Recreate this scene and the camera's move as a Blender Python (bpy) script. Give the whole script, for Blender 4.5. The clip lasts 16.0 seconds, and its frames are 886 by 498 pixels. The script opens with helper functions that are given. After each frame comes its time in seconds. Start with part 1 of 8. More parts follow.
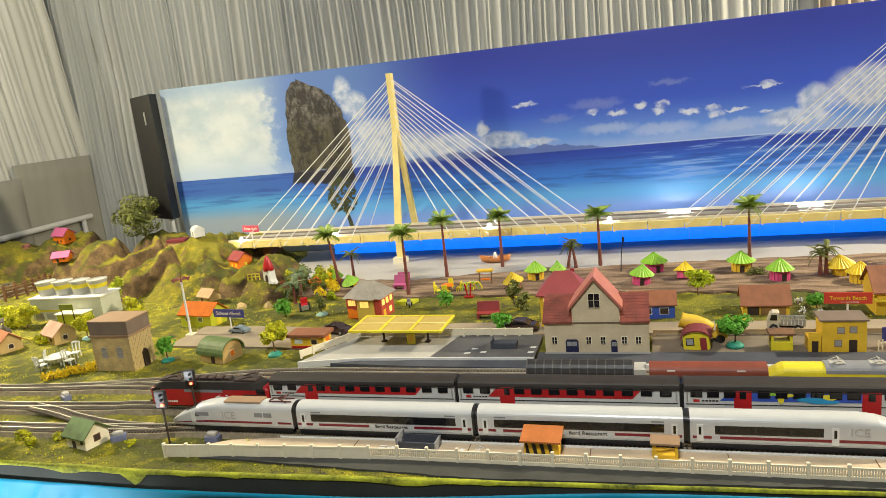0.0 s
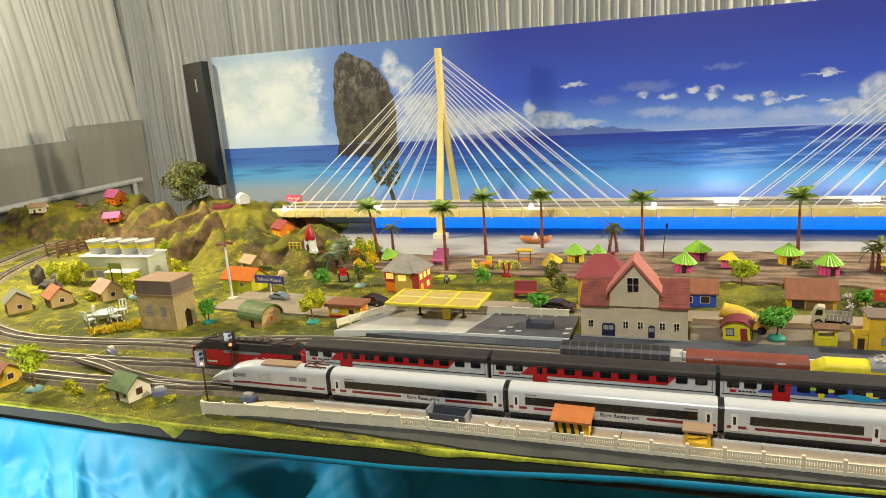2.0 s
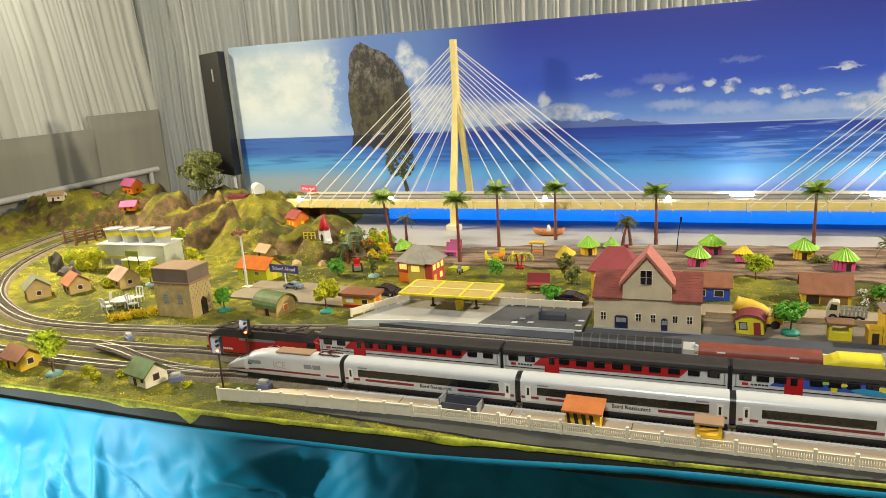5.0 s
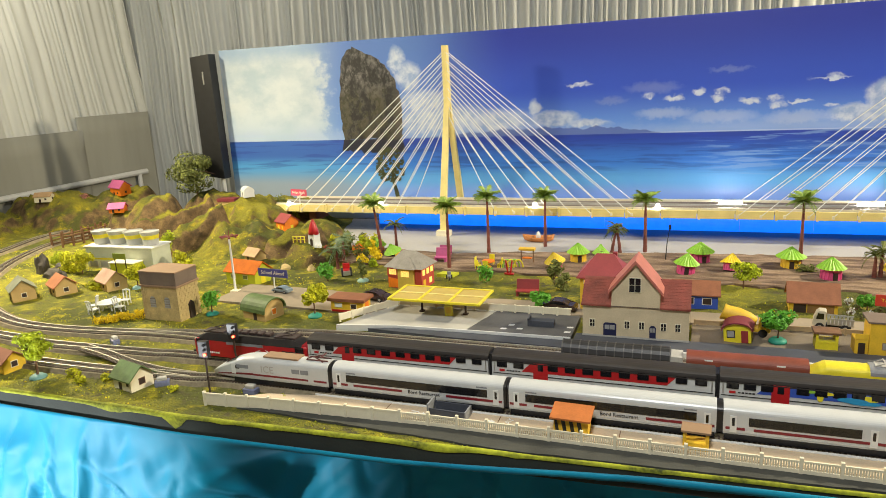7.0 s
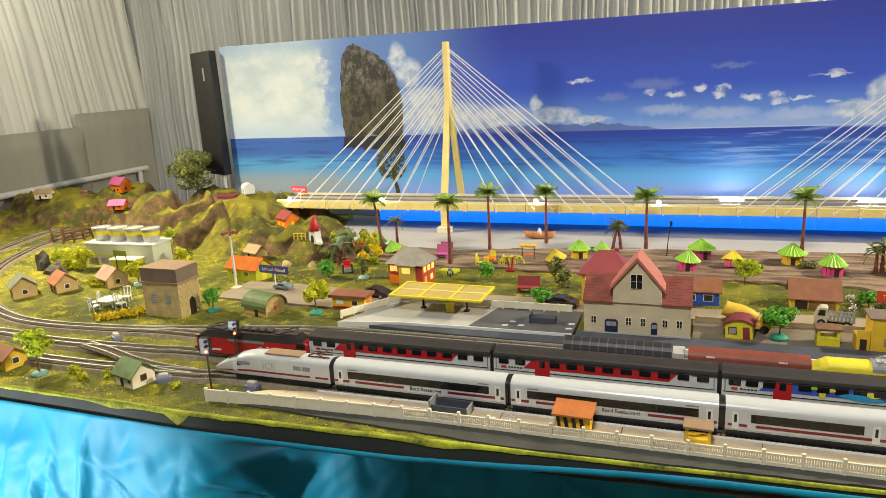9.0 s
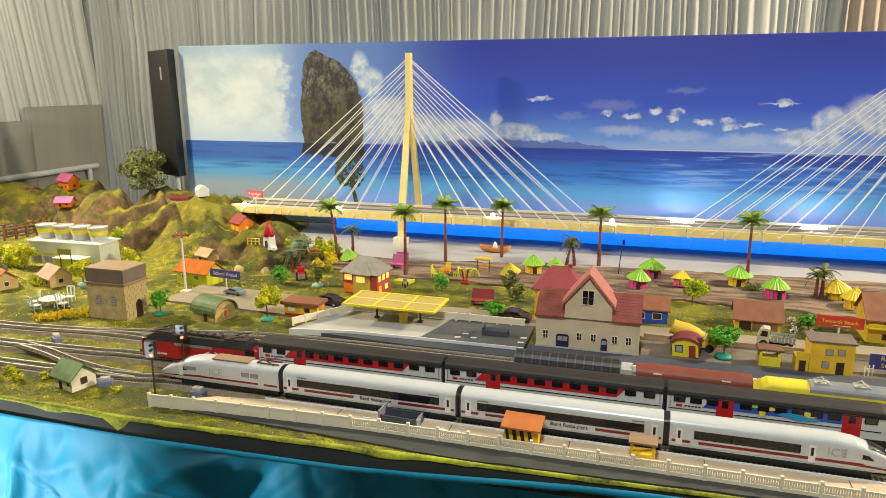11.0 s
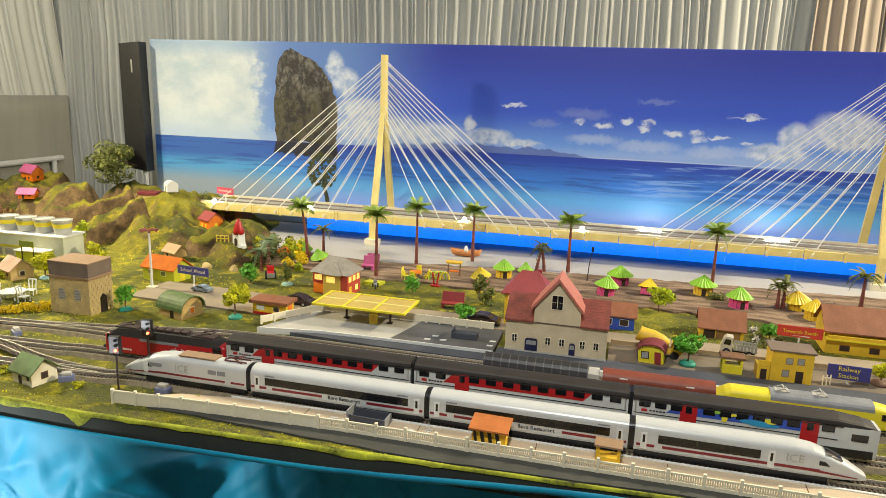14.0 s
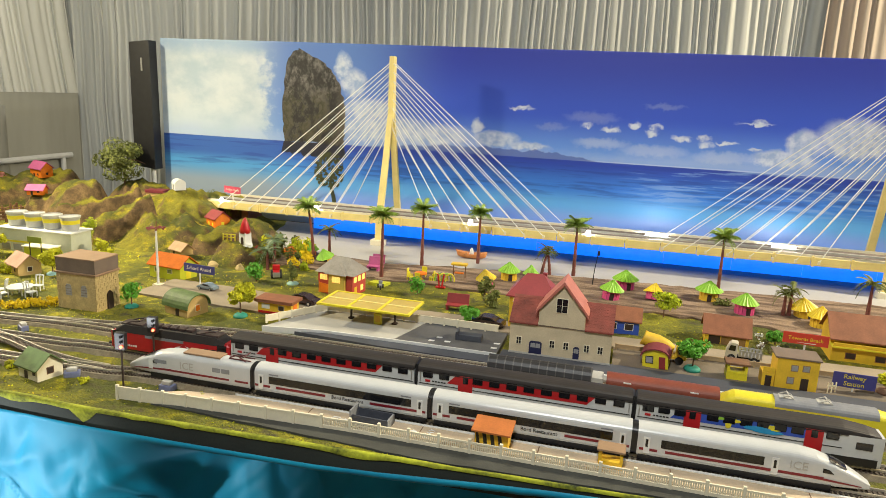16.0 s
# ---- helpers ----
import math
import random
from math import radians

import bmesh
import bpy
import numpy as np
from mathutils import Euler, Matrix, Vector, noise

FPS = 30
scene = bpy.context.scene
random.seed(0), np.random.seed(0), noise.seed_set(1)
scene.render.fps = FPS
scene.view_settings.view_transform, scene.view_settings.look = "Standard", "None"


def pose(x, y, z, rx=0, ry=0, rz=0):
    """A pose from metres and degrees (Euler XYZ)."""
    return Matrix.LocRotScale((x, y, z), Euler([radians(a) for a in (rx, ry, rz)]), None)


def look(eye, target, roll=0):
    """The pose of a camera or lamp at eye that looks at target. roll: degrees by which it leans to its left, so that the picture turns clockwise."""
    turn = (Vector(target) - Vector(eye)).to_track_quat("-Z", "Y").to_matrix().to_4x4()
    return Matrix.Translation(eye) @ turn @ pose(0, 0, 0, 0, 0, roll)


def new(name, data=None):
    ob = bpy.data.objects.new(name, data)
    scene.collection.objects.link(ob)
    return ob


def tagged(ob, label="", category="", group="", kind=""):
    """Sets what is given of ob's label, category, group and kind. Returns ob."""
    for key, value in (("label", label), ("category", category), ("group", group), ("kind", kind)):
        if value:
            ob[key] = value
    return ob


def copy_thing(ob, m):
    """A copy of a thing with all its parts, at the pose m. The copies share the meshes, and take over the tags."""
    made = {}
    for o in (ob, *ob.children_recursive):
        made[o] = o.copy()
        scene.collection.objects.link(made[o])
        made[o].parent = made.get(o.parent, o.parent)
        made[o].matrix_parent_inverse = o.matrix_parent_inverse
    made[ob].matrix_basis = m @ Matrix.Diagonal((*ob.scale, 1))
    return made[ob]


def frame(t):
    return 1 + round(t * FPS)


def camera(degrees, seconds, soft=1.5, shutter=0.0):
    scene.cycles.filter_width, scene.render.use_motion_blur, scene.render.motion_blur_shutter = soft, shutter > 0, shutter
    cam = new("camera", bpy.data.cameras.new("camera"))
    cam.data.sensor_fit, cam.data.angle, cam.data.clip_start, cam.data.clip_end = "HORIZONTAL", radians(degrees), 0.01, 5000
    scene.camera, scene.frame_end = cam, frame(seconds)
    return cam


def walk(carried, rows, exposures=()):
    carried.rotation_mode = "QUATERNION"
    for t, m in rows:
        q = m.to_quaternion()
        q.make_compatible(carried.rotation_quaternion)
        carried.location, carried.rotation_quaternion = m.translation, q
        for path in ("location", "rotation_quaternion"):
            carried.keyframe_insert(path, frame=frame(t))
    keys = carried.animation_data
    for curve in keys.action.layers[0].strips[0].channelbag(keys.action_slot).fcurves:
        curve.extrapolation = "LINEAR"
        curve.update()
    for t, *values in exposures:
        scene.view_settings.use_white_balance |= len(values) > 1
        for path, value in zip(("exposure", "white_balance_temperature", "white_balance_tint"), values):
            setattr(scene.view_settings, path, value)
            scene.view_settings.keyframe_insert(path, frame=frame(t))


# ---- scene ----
cam = camera(65.05, 16.0, soft=0.75)
PATH = [
    (0, pose(-0.0017, 0.0067, 0.4874, 77.655, 5.987, 15.432)),
    (0.5, pose(-0.0007, 0.0156, 0.4850, 76.924, 6.284, 15.001)),
    (1, pose(0.0055, 0.0260, 0.4759, 75.461, 3.358, 15.472)),
    (1.5, pose(-0.0019, 0.0041, 0.4831, 76.356, 4.629, 18.244)),
    (2, pose(-0.0006, 0.0052, 0.4803, 76.311, 3.998, 19.293)),
    (2.5, pose(0.0017, 0.0010, 0.4804, 76.716, 3.342, 19.746)),
    (3, pose(0.0022, -0.0033, 0.4826, 76.411, 3.765, 20.834)),
    (3.5, pose(0.0010, -0.0025, 0.4805, 75.921, 3.773, 21.112)),
    (4, pose(0.0006, -0.0025, 0.4797, 75.752, 4.028, 20.764)),
    (6.5, pose(-0.0009, 0.0001, 0.4802, 75.975, 3.024, 19.908)),
    (7, pose(0.0000, -0.0000, 0.4802, 76.131, 2.966, 19.776)),
    (7.5, pose(-0.0011, 0.0007, 0.4805, 76.006, 3.032, 19.513)),
    (8, pose(-0.0009, 0.0013, 0.4803, 76.070, 3.110, 19.425)),
    (8.5, pose(-0.0015, 0.0011, 0.4792, 75.879, 3.319, 19.544)),
    (9, pose(-0.0029, -0.0001, 0.4796, 75.867, 2.976, 19.766)),
    (9.5, pose(-0.0012, 0.0012, 0.4782, 76.058, 2.531, 19.117)),
    (10, pose(-0.0005, 0.0036, 0.4787, 76.793, 1.679, 16.302)),
    (12.5, pose(-0.0033, -0.0087, 0.4752, 76.756, -1.559, 18.483)),
    (13, pose(-0.0018, -0.0080, 0.4762, 77.368, -0.269, 19.002)),
    (13.5, pose(-0.0029, -0.0065, 0.4739, 77.781, -1.117, 15.510)),
    (14, pose(-0.0050, -0.0063, 0.4744, 77.157, -1.911, 14.631)),
    (14.5, pose(-0.0049, -0.0086, 0.4740, 77.550, -3.410, 14.384)),
    (15, pose(-0.0057, -0.0065, 0.4733, 76.693, -2.638, 14.673)),
    (15.5, pose(-0.0051, -0.0049, 0.4730, 76.518, -3.076, 14.969)),
    (16, pose(-0.0038, -0.0073, 0.4737, 77.307, -2.601, 15.289)),
]
walk(cam, PATH, exposures=((0, 0.56), (16, 0.56)))

# ---- light: room lamps, lamps on the layout and added fill spots ----
world = bpy.data.worlds.new("room_world")
scene.world = world
world.use_nodes = True
world.node_tree.nodes["Background"].inputs[0].default_value = (0.75, 0.78, 0.85, 1)
world.node_tree.nodes["Background"].inputs[1].default_value = 0.010


def lamp(name, kind, at, target, watts, colour, size=0.2):
    data = bpy.data.lights.new(name, kind)
    data.energy, data.color = watts, colour
    if kind == "AREA":
        data.shape, data.size = "DISK", size
    else:
        data.shadow_soft_size = size
    ob = new(name, data)
    ob.matrix_world = look(at, target)
    return ob


left = lamp("flood_lamp_left", "SPOT", (-2.10, 1.40, 0.96), (-1.25, 1.42, 0.0), 96, (1.0, 0.87, 0.58), 0.03)
left.data.spot_size, left.data.spot_blend = math.radians(132), 1.0
lamp("flood_lamp_right", "AREA", (2.2, 1.95, 1.55), (-0.6, 1.3, 0.0), 72, (1.0, 0.88, 0.63), 0.12)
lamp("hall_lamp", "AREA", (-0.1, -0.30, 1.95), (-0.4, 1.7, 0.2), 26, (0.97, 0.98, 0.95), 0.35)
# Unseen low spot, added to brighten the left end of the satin skirt.
low = lamp("skirt_fill_spot", "SPOT", (-1.60, -0.20, -0.45), (-1.23, 0.8, -0.28), 112, (0.95, 0.98, 1.0), 0.03)
# Unseen spot, added to brighten the corner of the side and back curtains.
head = lamp("curtain_fill_spot", "SPOT", (-2.02, 1.55, 1.05), (-2.55, 2.75, 0.95), 14, (1.0, 0.95, 0.80), 0.05)
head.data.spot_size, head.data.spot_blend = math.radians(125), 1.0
low.data.spot_size, low.data.spot_blend = math.radians(52), 0.5

# ---- materials ----
def mat(name, col, rough=0.55, metal=0.0, vary=0.18, scale=40.0, fine=400.0, bump=0.15, spec=0.5, col2=None):
    """A painted, printed or moulded surface with broad and fine variation and slight relief."""
    m = bpy.data.materials.new(name)
    m.use_nodes = True
    nt = m.node_tree
    n, l = nt.nodes, nt.links
    b = n["Principled BSDF"]
    tc = n.new("ShaderNodeTexCoord")
    a = n.new("ShaderNodeTexNoise"); a.inputs["Scale"].default_value = scale; a.inputs["Detail"].default_value = 4
    f = n.new("ShaderNodeTexNoise"); f.inputs["Scale"].default_value = fine; f.inputs["Detail"].default_value = 2
    for t in (a, f):
        l.new(tc.outputs["Object"], t.inputs["Vector"])
    add = n.new("ShaderNodeMath"); add.operation = "ADD"
    mul = n.new("ShaderNodeMath"); mul.operation = "MULTIPLY"; mul.inputs[1].default_value = 0.45
    l.new(f.outputs["Fac"], mul.inputs[0])
    l.new(a.outputs["Fac"], add.inputs[0]); l.new(mul.outputs[0], add.inputs[1])
    ramp = n.new("ShaderNodeValToRGB")
    lo = tuple(c * (1 - vary) for c in col); hi = tuple(min(1, c * (1 + vary)) for c in (col2 or col))
    ramp.color_ramp.elements[0].position, ramp.color_ramp.elements[1].position = 0.45, 1.0
    ramp.color_ramp.elements[0].color, ramp.color_ramp.elements[1].color = (*lo, 1), (*hi, 1)
    l.new(add.outputs[0], ramp.inputs[0]); l.new(ramp.outputs[0], b.inputs["Base Color"])
    b.inputs["Roughness"].default_value, b.inputs["Metallic"].default_value = rough, metal
    b.inputs["Specular IOR Level"].default_value = spec
    if bump:
        bp = n.new("ShaderNodeBump"); bp.inputs["Strength"].default_value = bump; bp.inputs["Distance"].default_value = 0.002
        l.new(add.outputs[0], bp.inputs["Height"]); l.new(bp.outputs[0], b.inputs["Normal"])
    return m


def glow(name, col, strength):
    m = bpy.data.materials.new(name)
    m.use_nodes = True
    b = m.node_tree.nodes["Principled BSDF"]
    b.inputs["Base Color"].default_value = (*col, 1)
    b.inputs["Emission Color"].default_value, b.inputs["Emission Strength"].default_value = (*col, 1), strength
    return m


WHITE = mat("white_plastic", (0.68, 0.69, 0.67), 0.35, vary=0.06, bump=0.03)
ICEWHITE = mat("white_coach_paint", (0.53, 0.545, 0.545), 0.3, vary=0.05, bump=0.02)
BLACK = mat("black_plastic", (0.012, 0.012, 0.014), 0.4, vary=0.3, bump=0.05)
GLASSBLACK = mat("dark_window_glass", (0.01, 0.01, 0.012), 0.12, vary=0.2, bump=0)
RED = mat("signal_red_paint", (0.42, 0.010, 0.014), 0.35, vary=0.12, bump=0.03)
REDSTRIPE = mat("red_stripe_print", (0.19, 0.012, 0.022), 0.4, vary=0.08, bump=0)
ROOFGREY = mat("dark_grey_coach_roof", (0.022, 0.018, 0.017), 0.6, vary=0.3, bump=0.05)
GREY = mat("grey_plastic", (0.22, 0.23, 0.25), 0.5, vary=0.15)
SLATE = mat("slate_blue_grey_platform", (0.060, 0.066, 0.085), 0.6, vary=0.25, scale=25)
PALEGREY = mat("pale_grey_concrete", (0.42, 0.41, 0.38), 0.7, vary=0.14, scale=20)
TAN = mat("tan_platform_card", (0.54, 0.43, 0.30), 0.75, vary=0.18, scale=18)
ROADTAN = mat("sandy_road_card", (0.28, 0.23, 0.165), 0.8, vary=0.2, scale=14, fine=300)
CREAM = mat("cream_plastic", (0.76, 0.70, 0.53), 0.5, vary=0.08, bump=0.05)
PLASTER = mat("pale_grey_plaster_wall", (0.57, 0.48, 0.32), 0.75, vary=0.16, scale=30)
YELLOW = mat("yellow_painted_card", (0.72, 0.46, 0.03), 0.55, vary=0.14)
LEMON = mat("lemon_yellow_plastic", (0.72, 0.62, 0.03), 0.45, vary=0.12)
BRIDGEYELLOW = mat("pale_yellow_bridge_paint", (0.80, 0.66, 0.25), 0.5, vary=0.1, scale=25)
ORANGE = mat("orange_painted_card", (0.75, 0.19, 0.008), 0.55, vary=0.16)
PINK = mat("magenta_painted_card", (0.55, 0.06, 0.20), 0.55, vary=0.15)
PURPLE = mat("mauve_pink_roof_card", (0.45, 0.09, 0.24), 0.6, vary=0.15)
LIME = mat("lime_green_plastic", (0.26, 0.52, 0.04), 0.45, vary=0.15)
GREENWALL = mat("yellow_green_card", (0.48, 0.50, 0.02), 0.6, vary=0.12)
BLUE = mat("royal_blue_painted_card", (0.03, 0.08, 0.42), 0.5, vary=0.15)
ROOFRED = mat("brick_red_roof_tiles", (0.20, 0.048, 0.034), 0.65, vary=0.35, scale=45, bump=0.4)
ROOFCRIMSON = mat("crimson_roof_sheet", (0.27, 0.034, 0.036), 0.5, vary=0.15)
ROOFPINK = mat("salmon_pink_roof_edge", (0.44, 0.145, 0.11), 0.6, vary=0.15)
ROOFBROWN = mat("terracotta_brown_roof_card", (0.235, 0.088, 0.042), 0.7, vary=0.2, scale=50)
ROOFTAN = mat("tan_roof_card", (0.42, 0.27, 0.14), 0.7, vary=0.2, scale=60)
ROOFGREEN = mat("dark_green_roof_tiles", (0.08, 0.13, 0.035), 0.62, vary=0.3, scale=70, bump=0.4)
ROOFSLATE = mat("grey_slate_roof", (0.27, 0.25, 0.22), 0.7, vary=0.2, scale=60, bump=0.3)
ROOFTEAL = mat("weathered_grey_green_roof", (0.17, 0.18, 0.13), 0.7, vary=0.3, scale=50)
WOOD = mat("brown_stained_wood", (0.17, 0.085, 0.04), 0.7, vary=0.35, scale=60, bump=0.4)
BARK = mat("brown_trunk_plastic", (0.16, 0.085, 0.05), 0.7, vary=0.3, scale=80, bump=0.5)
PALMBARK = mat("reddish_palm_trunk", (0.17, 0.05, 0.035), 0.65, vary=0.3, scale=120, bump=0.5)
STONE = mat("tan_stone_blocks", (0.50, 0.38, 0.17), 0.8, vary=0.3, scale=60, fine=300, bump=0.5)
TANK = mat("brown_tank_cladding", (0.17, 0.125, 0.095), 0.65, vary=0.15)
TANKTOP = mat("tan_tank_lid", (0.30, 0.19, 0.11), 0.7, vary=0.1)
TEAL = mat("teal_green_foam_base", (0.02, 0.24, 0.17), 0.6, vary=0.2)
MAROON = mat("maroon_card", (0.20, 0.03, 0.04), 0.6, vary=0.15)
NAVY = mat("navy_blue_sign_board", (0.05, 0.05, 0.22), 0.4, vary=0.1, bump=0.02)
SIGNRED = mat("red_sign_board", (0.55, 0.05, 0.03), 0.4, vary=0.1, bump=0.02)
STEEL = mat("nickel_rail_steel", (0.72, 0.68, 0.58), 0.38, 0.75, vary=0.1, bump=0.02)
SLEEPER = mat("dark_brown_sleeper_plastic", (0.075, 0.055, 0.042), 0.7, vary=0.25)
BALLAST = mat("grey_brown_ballast_bed", (0.23, 0.19, 0.125), 0.9, vary=0.35, scale=90, fine=700, bump=0.7)
CARDARK = mat("dark_plum_car_paint", (0.03, 0.014, 0.022), 0.2, vary=0.1, bump=0, spec=0.8)
CARSILVER = mat("silver_blue_car_paint", (0.25, 0.32, 0.38), 0.2, 0.4, vary=0.1, bump=0)
CARBROWN = mat("dark_brown_car_paint", (0.07, 0.045, 0.035), 0.22, 0.2, vary=0.1, bump=0)
SILVER = mat("silver_metal_paint", (0.5, 0.5, 0.48), 0.3, 0.7, vary=0.1, bump=0)
TYRE = mat("black_rubber_tyre", (0.02, 0.02, 0.02), 0.8, vary=0.2)
FOLIAGE = mat("bright_green_foam_leaves", (0.20, 0.30, 0.008), 0.8, vary=0.5, scale=60, bump=0, col2=(0.44, 0.50, 0.012))
FOLIAGEYEL = mat("yellow_green_foam_leaves", (0.24, 0.29, 0.008), 0.8, vary=0.5, scale=60, bump=0, col2=(0.56, 0.54, 0.012))
FOLIAGEDARK = mat("olive_dark_leaves", (0.07, 0.09, 0.02), 0.8, vary=0.5, scale=60, bump=0, col2=(0.18, 0.20, 0.045))
PALMLEAF = mat("palm_leaf_plastic", (0.075, 0.17, 0.035), 0.5, vary=0.45, scale=60, bump=0, col2=(0.26, 0.36, 0.05))
NEON = mat("vivid_green_sprue_leaves", (0.11, 0.36, 0.025), 0.55, vary=0.3, scale=60, bump=0)
YELFLOCK = mat("yellow_flower_flock", (0.80, 0.60, 0.01), 0.85, vary=0.25, scale=90, bump=0.4)
ROCKDARK = mat("dark_painted_rock", (0.07, 0.06, 0.05), 0.8, vary=0.4, scale=30, bump=0.7)
CABLE = mat("white_bridge_cord", (0.80, 0.80, 0.78), 0.6, vary=0.05, bump=0)
RAILWHITE = mat("grey_white_painted_pipe", (0.55, 0.55, 0.53), 0.45, vary=0.08)
FLOORMAT = mat("brown_hall_floor", (0.16, 0.13, 0.10), 0.7, vary=0.2, scale=3, fine=40)
CEILMAT = mat("grey_hall_ceiling_board", (0.34, 0.33, 0.31), 0.9, vary=0.06, scale=2, fine=60)
LED = glow("lit_white_led", (1.0, 0.98, 0.92), 30)
WARMPANE = glow("warm_lit_window_pane", (1.0, 0.66, 0.16), 0.5)
REDLED = glow("lit_red_signal_lens", (1.0, 0.05, 0.02), 14)


class Nodes:
    """Short hand for longer node graphs."""

    def __init__(self, name):
        self.m = bpy.data.materials.new(name)
        self.m.use_nodes = True
        self.n, self.l = self.m.node_tree.nodes, self.m.node_tree.links
        self.b = self.n["Principled BSDF"]

    def put(self, v, sock):
        if isinstance(v, (int, float)):
            sock.default_value = v
        elif isinstance(v, tuple):
            sock.default_value = (*v, 1) if len(v) == 3 and sock.type == "RGBA" else v
        else:
            self.l.new(v, sock)

    def math(self, op, a, b=0.0, c=0.0):
        k = self.n.new("ShaderNodeMath")
        k.operation = op
        for i, v in enumerate((a, b, c)):
            self.put(v, k.inputs[i])
        return k.outputs[0]

    def mix(self, f, a, b):
        k = self.n.new("ShaderNodeMix")
        k.data_type = "RGBA"
        self.put(f, k.inputs[0]); self.put(a, k.inputs[6]); self.put(b, k.inputs[7])
        return k.outputs[2]

    def step(self, v, a, b):
        k = self.n.new("ShaderNodeMapRange")
        k.interpolation_type = "SMOOTHSTEP"
        self.put(v, k.inputs[0]); k.inputs[1].default_value, k.inputs[2].default_value = a, b
        return k.outputs[0]

    def noise(self, vec, scale, detail=4, rough=0.55):
        k = self.n.new("ShaderNodeTexNoise")
        k.inputs["Scale"].default_value, k.inputs["Detail"].default_value, k.inputs["Roughness"].default_value = scale, detail, rough
        self.l.new(vec, k.inputs["Vector"])
        return k.outputs["Fac"]

    def scaled(self, vec, s):
        k = self.n.new("ShaderNodeVectorMath")
        k.operation = "MULTIPLY"
        self.l.new(vec, k.inputs[0]); k.inputs[1].default_value = s
        return k.outputs[0]

    def coords(self):
        k = self.n.new("ShaderNodeTexCoord")
        s = self.n.new("ShaderNodeSeparateXYZ")
        self.l.new(k.outputs["Object"], s.inputs[0])
        return k.outputs["Object"], s.outputs[0], s.outputs[1], s.outputs[2]

    def bump(self, h, strength, dist=0.003):
        k = self.n.new("ShaderNodeBump")
        k.inputs["Strength"].default_value, k.inputs["Distance"].default_value = strength, dist
        self.l.new(h, k.inputs["Height"]); self.l.new(k.outputs[0], self.b.inputs["Normal"])


def grass_mat():
    g = Nodes("scattered_grass_flock")
    v, x, y, z = g.coords()
    big, mid, fine = g.noise(v, 5, 3), g.noise(v, 26, 4), g.noise(v, 330, 2)
    c = g.mix(g.step(big, 0.36, 0.66), (0.085, 0.095, 0.008), (0.26, 0.245, 0.010))
    c = g.mix(g.step(mid, 0.50, 0.72), c, (0.45, 0.39, 0.011))
    c = g.mix(g.step(mid, 0.46, 0.30), c, (0.085, 0.075, 0.028))
    c = g.mix(g.math("MULTIPLY", g.step(fine, 0.45, 0.62), 0.45), c, (0.04, 0.045, 0.012))
    g.put(c, g.b.inputs["Base Color"]); g.b.inputs["Roughness"].default_value = 0.95
    g.bump(g.math("ADD", fine, mid), 0.9, 0.006)
    return g.m


def hill_mat():
    g = Nodes("hill_grass_and_earth")
    v, x, y, z = g.coords()
    geo = g.n.new("ShaderNodeNewGeometry")
    s = g.n.new("ShaderNodeSeparateXYZ")
    g.l.new(geo.outputs["Normal"], s.inputs[0])
    big, mid, fine = g.noise(v, 7, 3), g.noise(v, 30, 5), g.noise(v, 300, 2)
    slope = g.step(g.math("ADD", s.outputs[2], g.math("MULTIPLY", mid, 0.35)), 0.66, 0.92)
    grass = g.mix(g.step(big, 0.38, 0.62), (0.085, 0.095, 0.014), (0.27, 0.245, 0.016))
    grass = g.mix(g.step(mid, 0.50, 0.80), grass, (0.60, 0.47, 0.015))
    earth = g.mix(g.step(mid, 0.3, 0.7), (0.09, 0.055, 0.025), (0.30, 0.19, 0.085))
    c = g.mix(slope, earth, grass)
    c = g.mix(g.math("MULTIPLY", g.step(fine, 0.45, 0.62), 0.4), c, (0.045, 0.04, 0.015))
    g.put(c, g.b.inputs["Base Color"]); g.b.inputs["Roughness"].default_value = 0.95
    g.bump(g.math("ADD", fine, mid), 0.9, 0.008)
    return g.m


def sand_mat():
    g = Nodes("beach_sand_and_soil")
    v, x, y, z = g.coords()
    st = g.scaled(v, (3, 14, 1))
    big, fine = g.noise(st, 3.2, 4), g.noise(v, 260, 3)
    c = g.mix(g.step(big, 0.35, 0.65), (0.11, 0.068, 0.042), (0.34, 0.24, 0.16))
    c = g.mix(g.math("MULTIPLY", g.step(fine, 0.4, 0.62), 0.3), c, (0.10, 0.06, 0.04))
    g.put(c, g.b.inputs["Base Color"]); g.b.inputs["Roughness"].default_value = 0.95
    g.bump(g.math("ADD", fine, big), 0.7, 0.005)
    return g.m


def water_mat():
    g = Nodes("grey_painted_water_board")
    v, x, y, z = g.coords()
    st = g.scaled(v, (1.5, 5, 1))
    big, fine = g.noise(st, 3.0, 3), g.noise(v, 120, 3)
    c = g.mix(g.step(g.math("ADD", y, g.math("MULTIPLY", g.math("SUBTRACT", big, 0.5), 0.10)), 2.0, 2.05), (0.44, 0.43, 0.42), (0.14, 0.15, 0.20))
    c = g.mix(g.math("MULTIPLY", g.step(fine, 0.4, 0.7), 0.15), c, (0.30, 0.30, 0.31))
    g.put(c, g.b.inputs["Base Color"]); g.b.inputs["Roughness"].default_value = 0.5
    return g.m


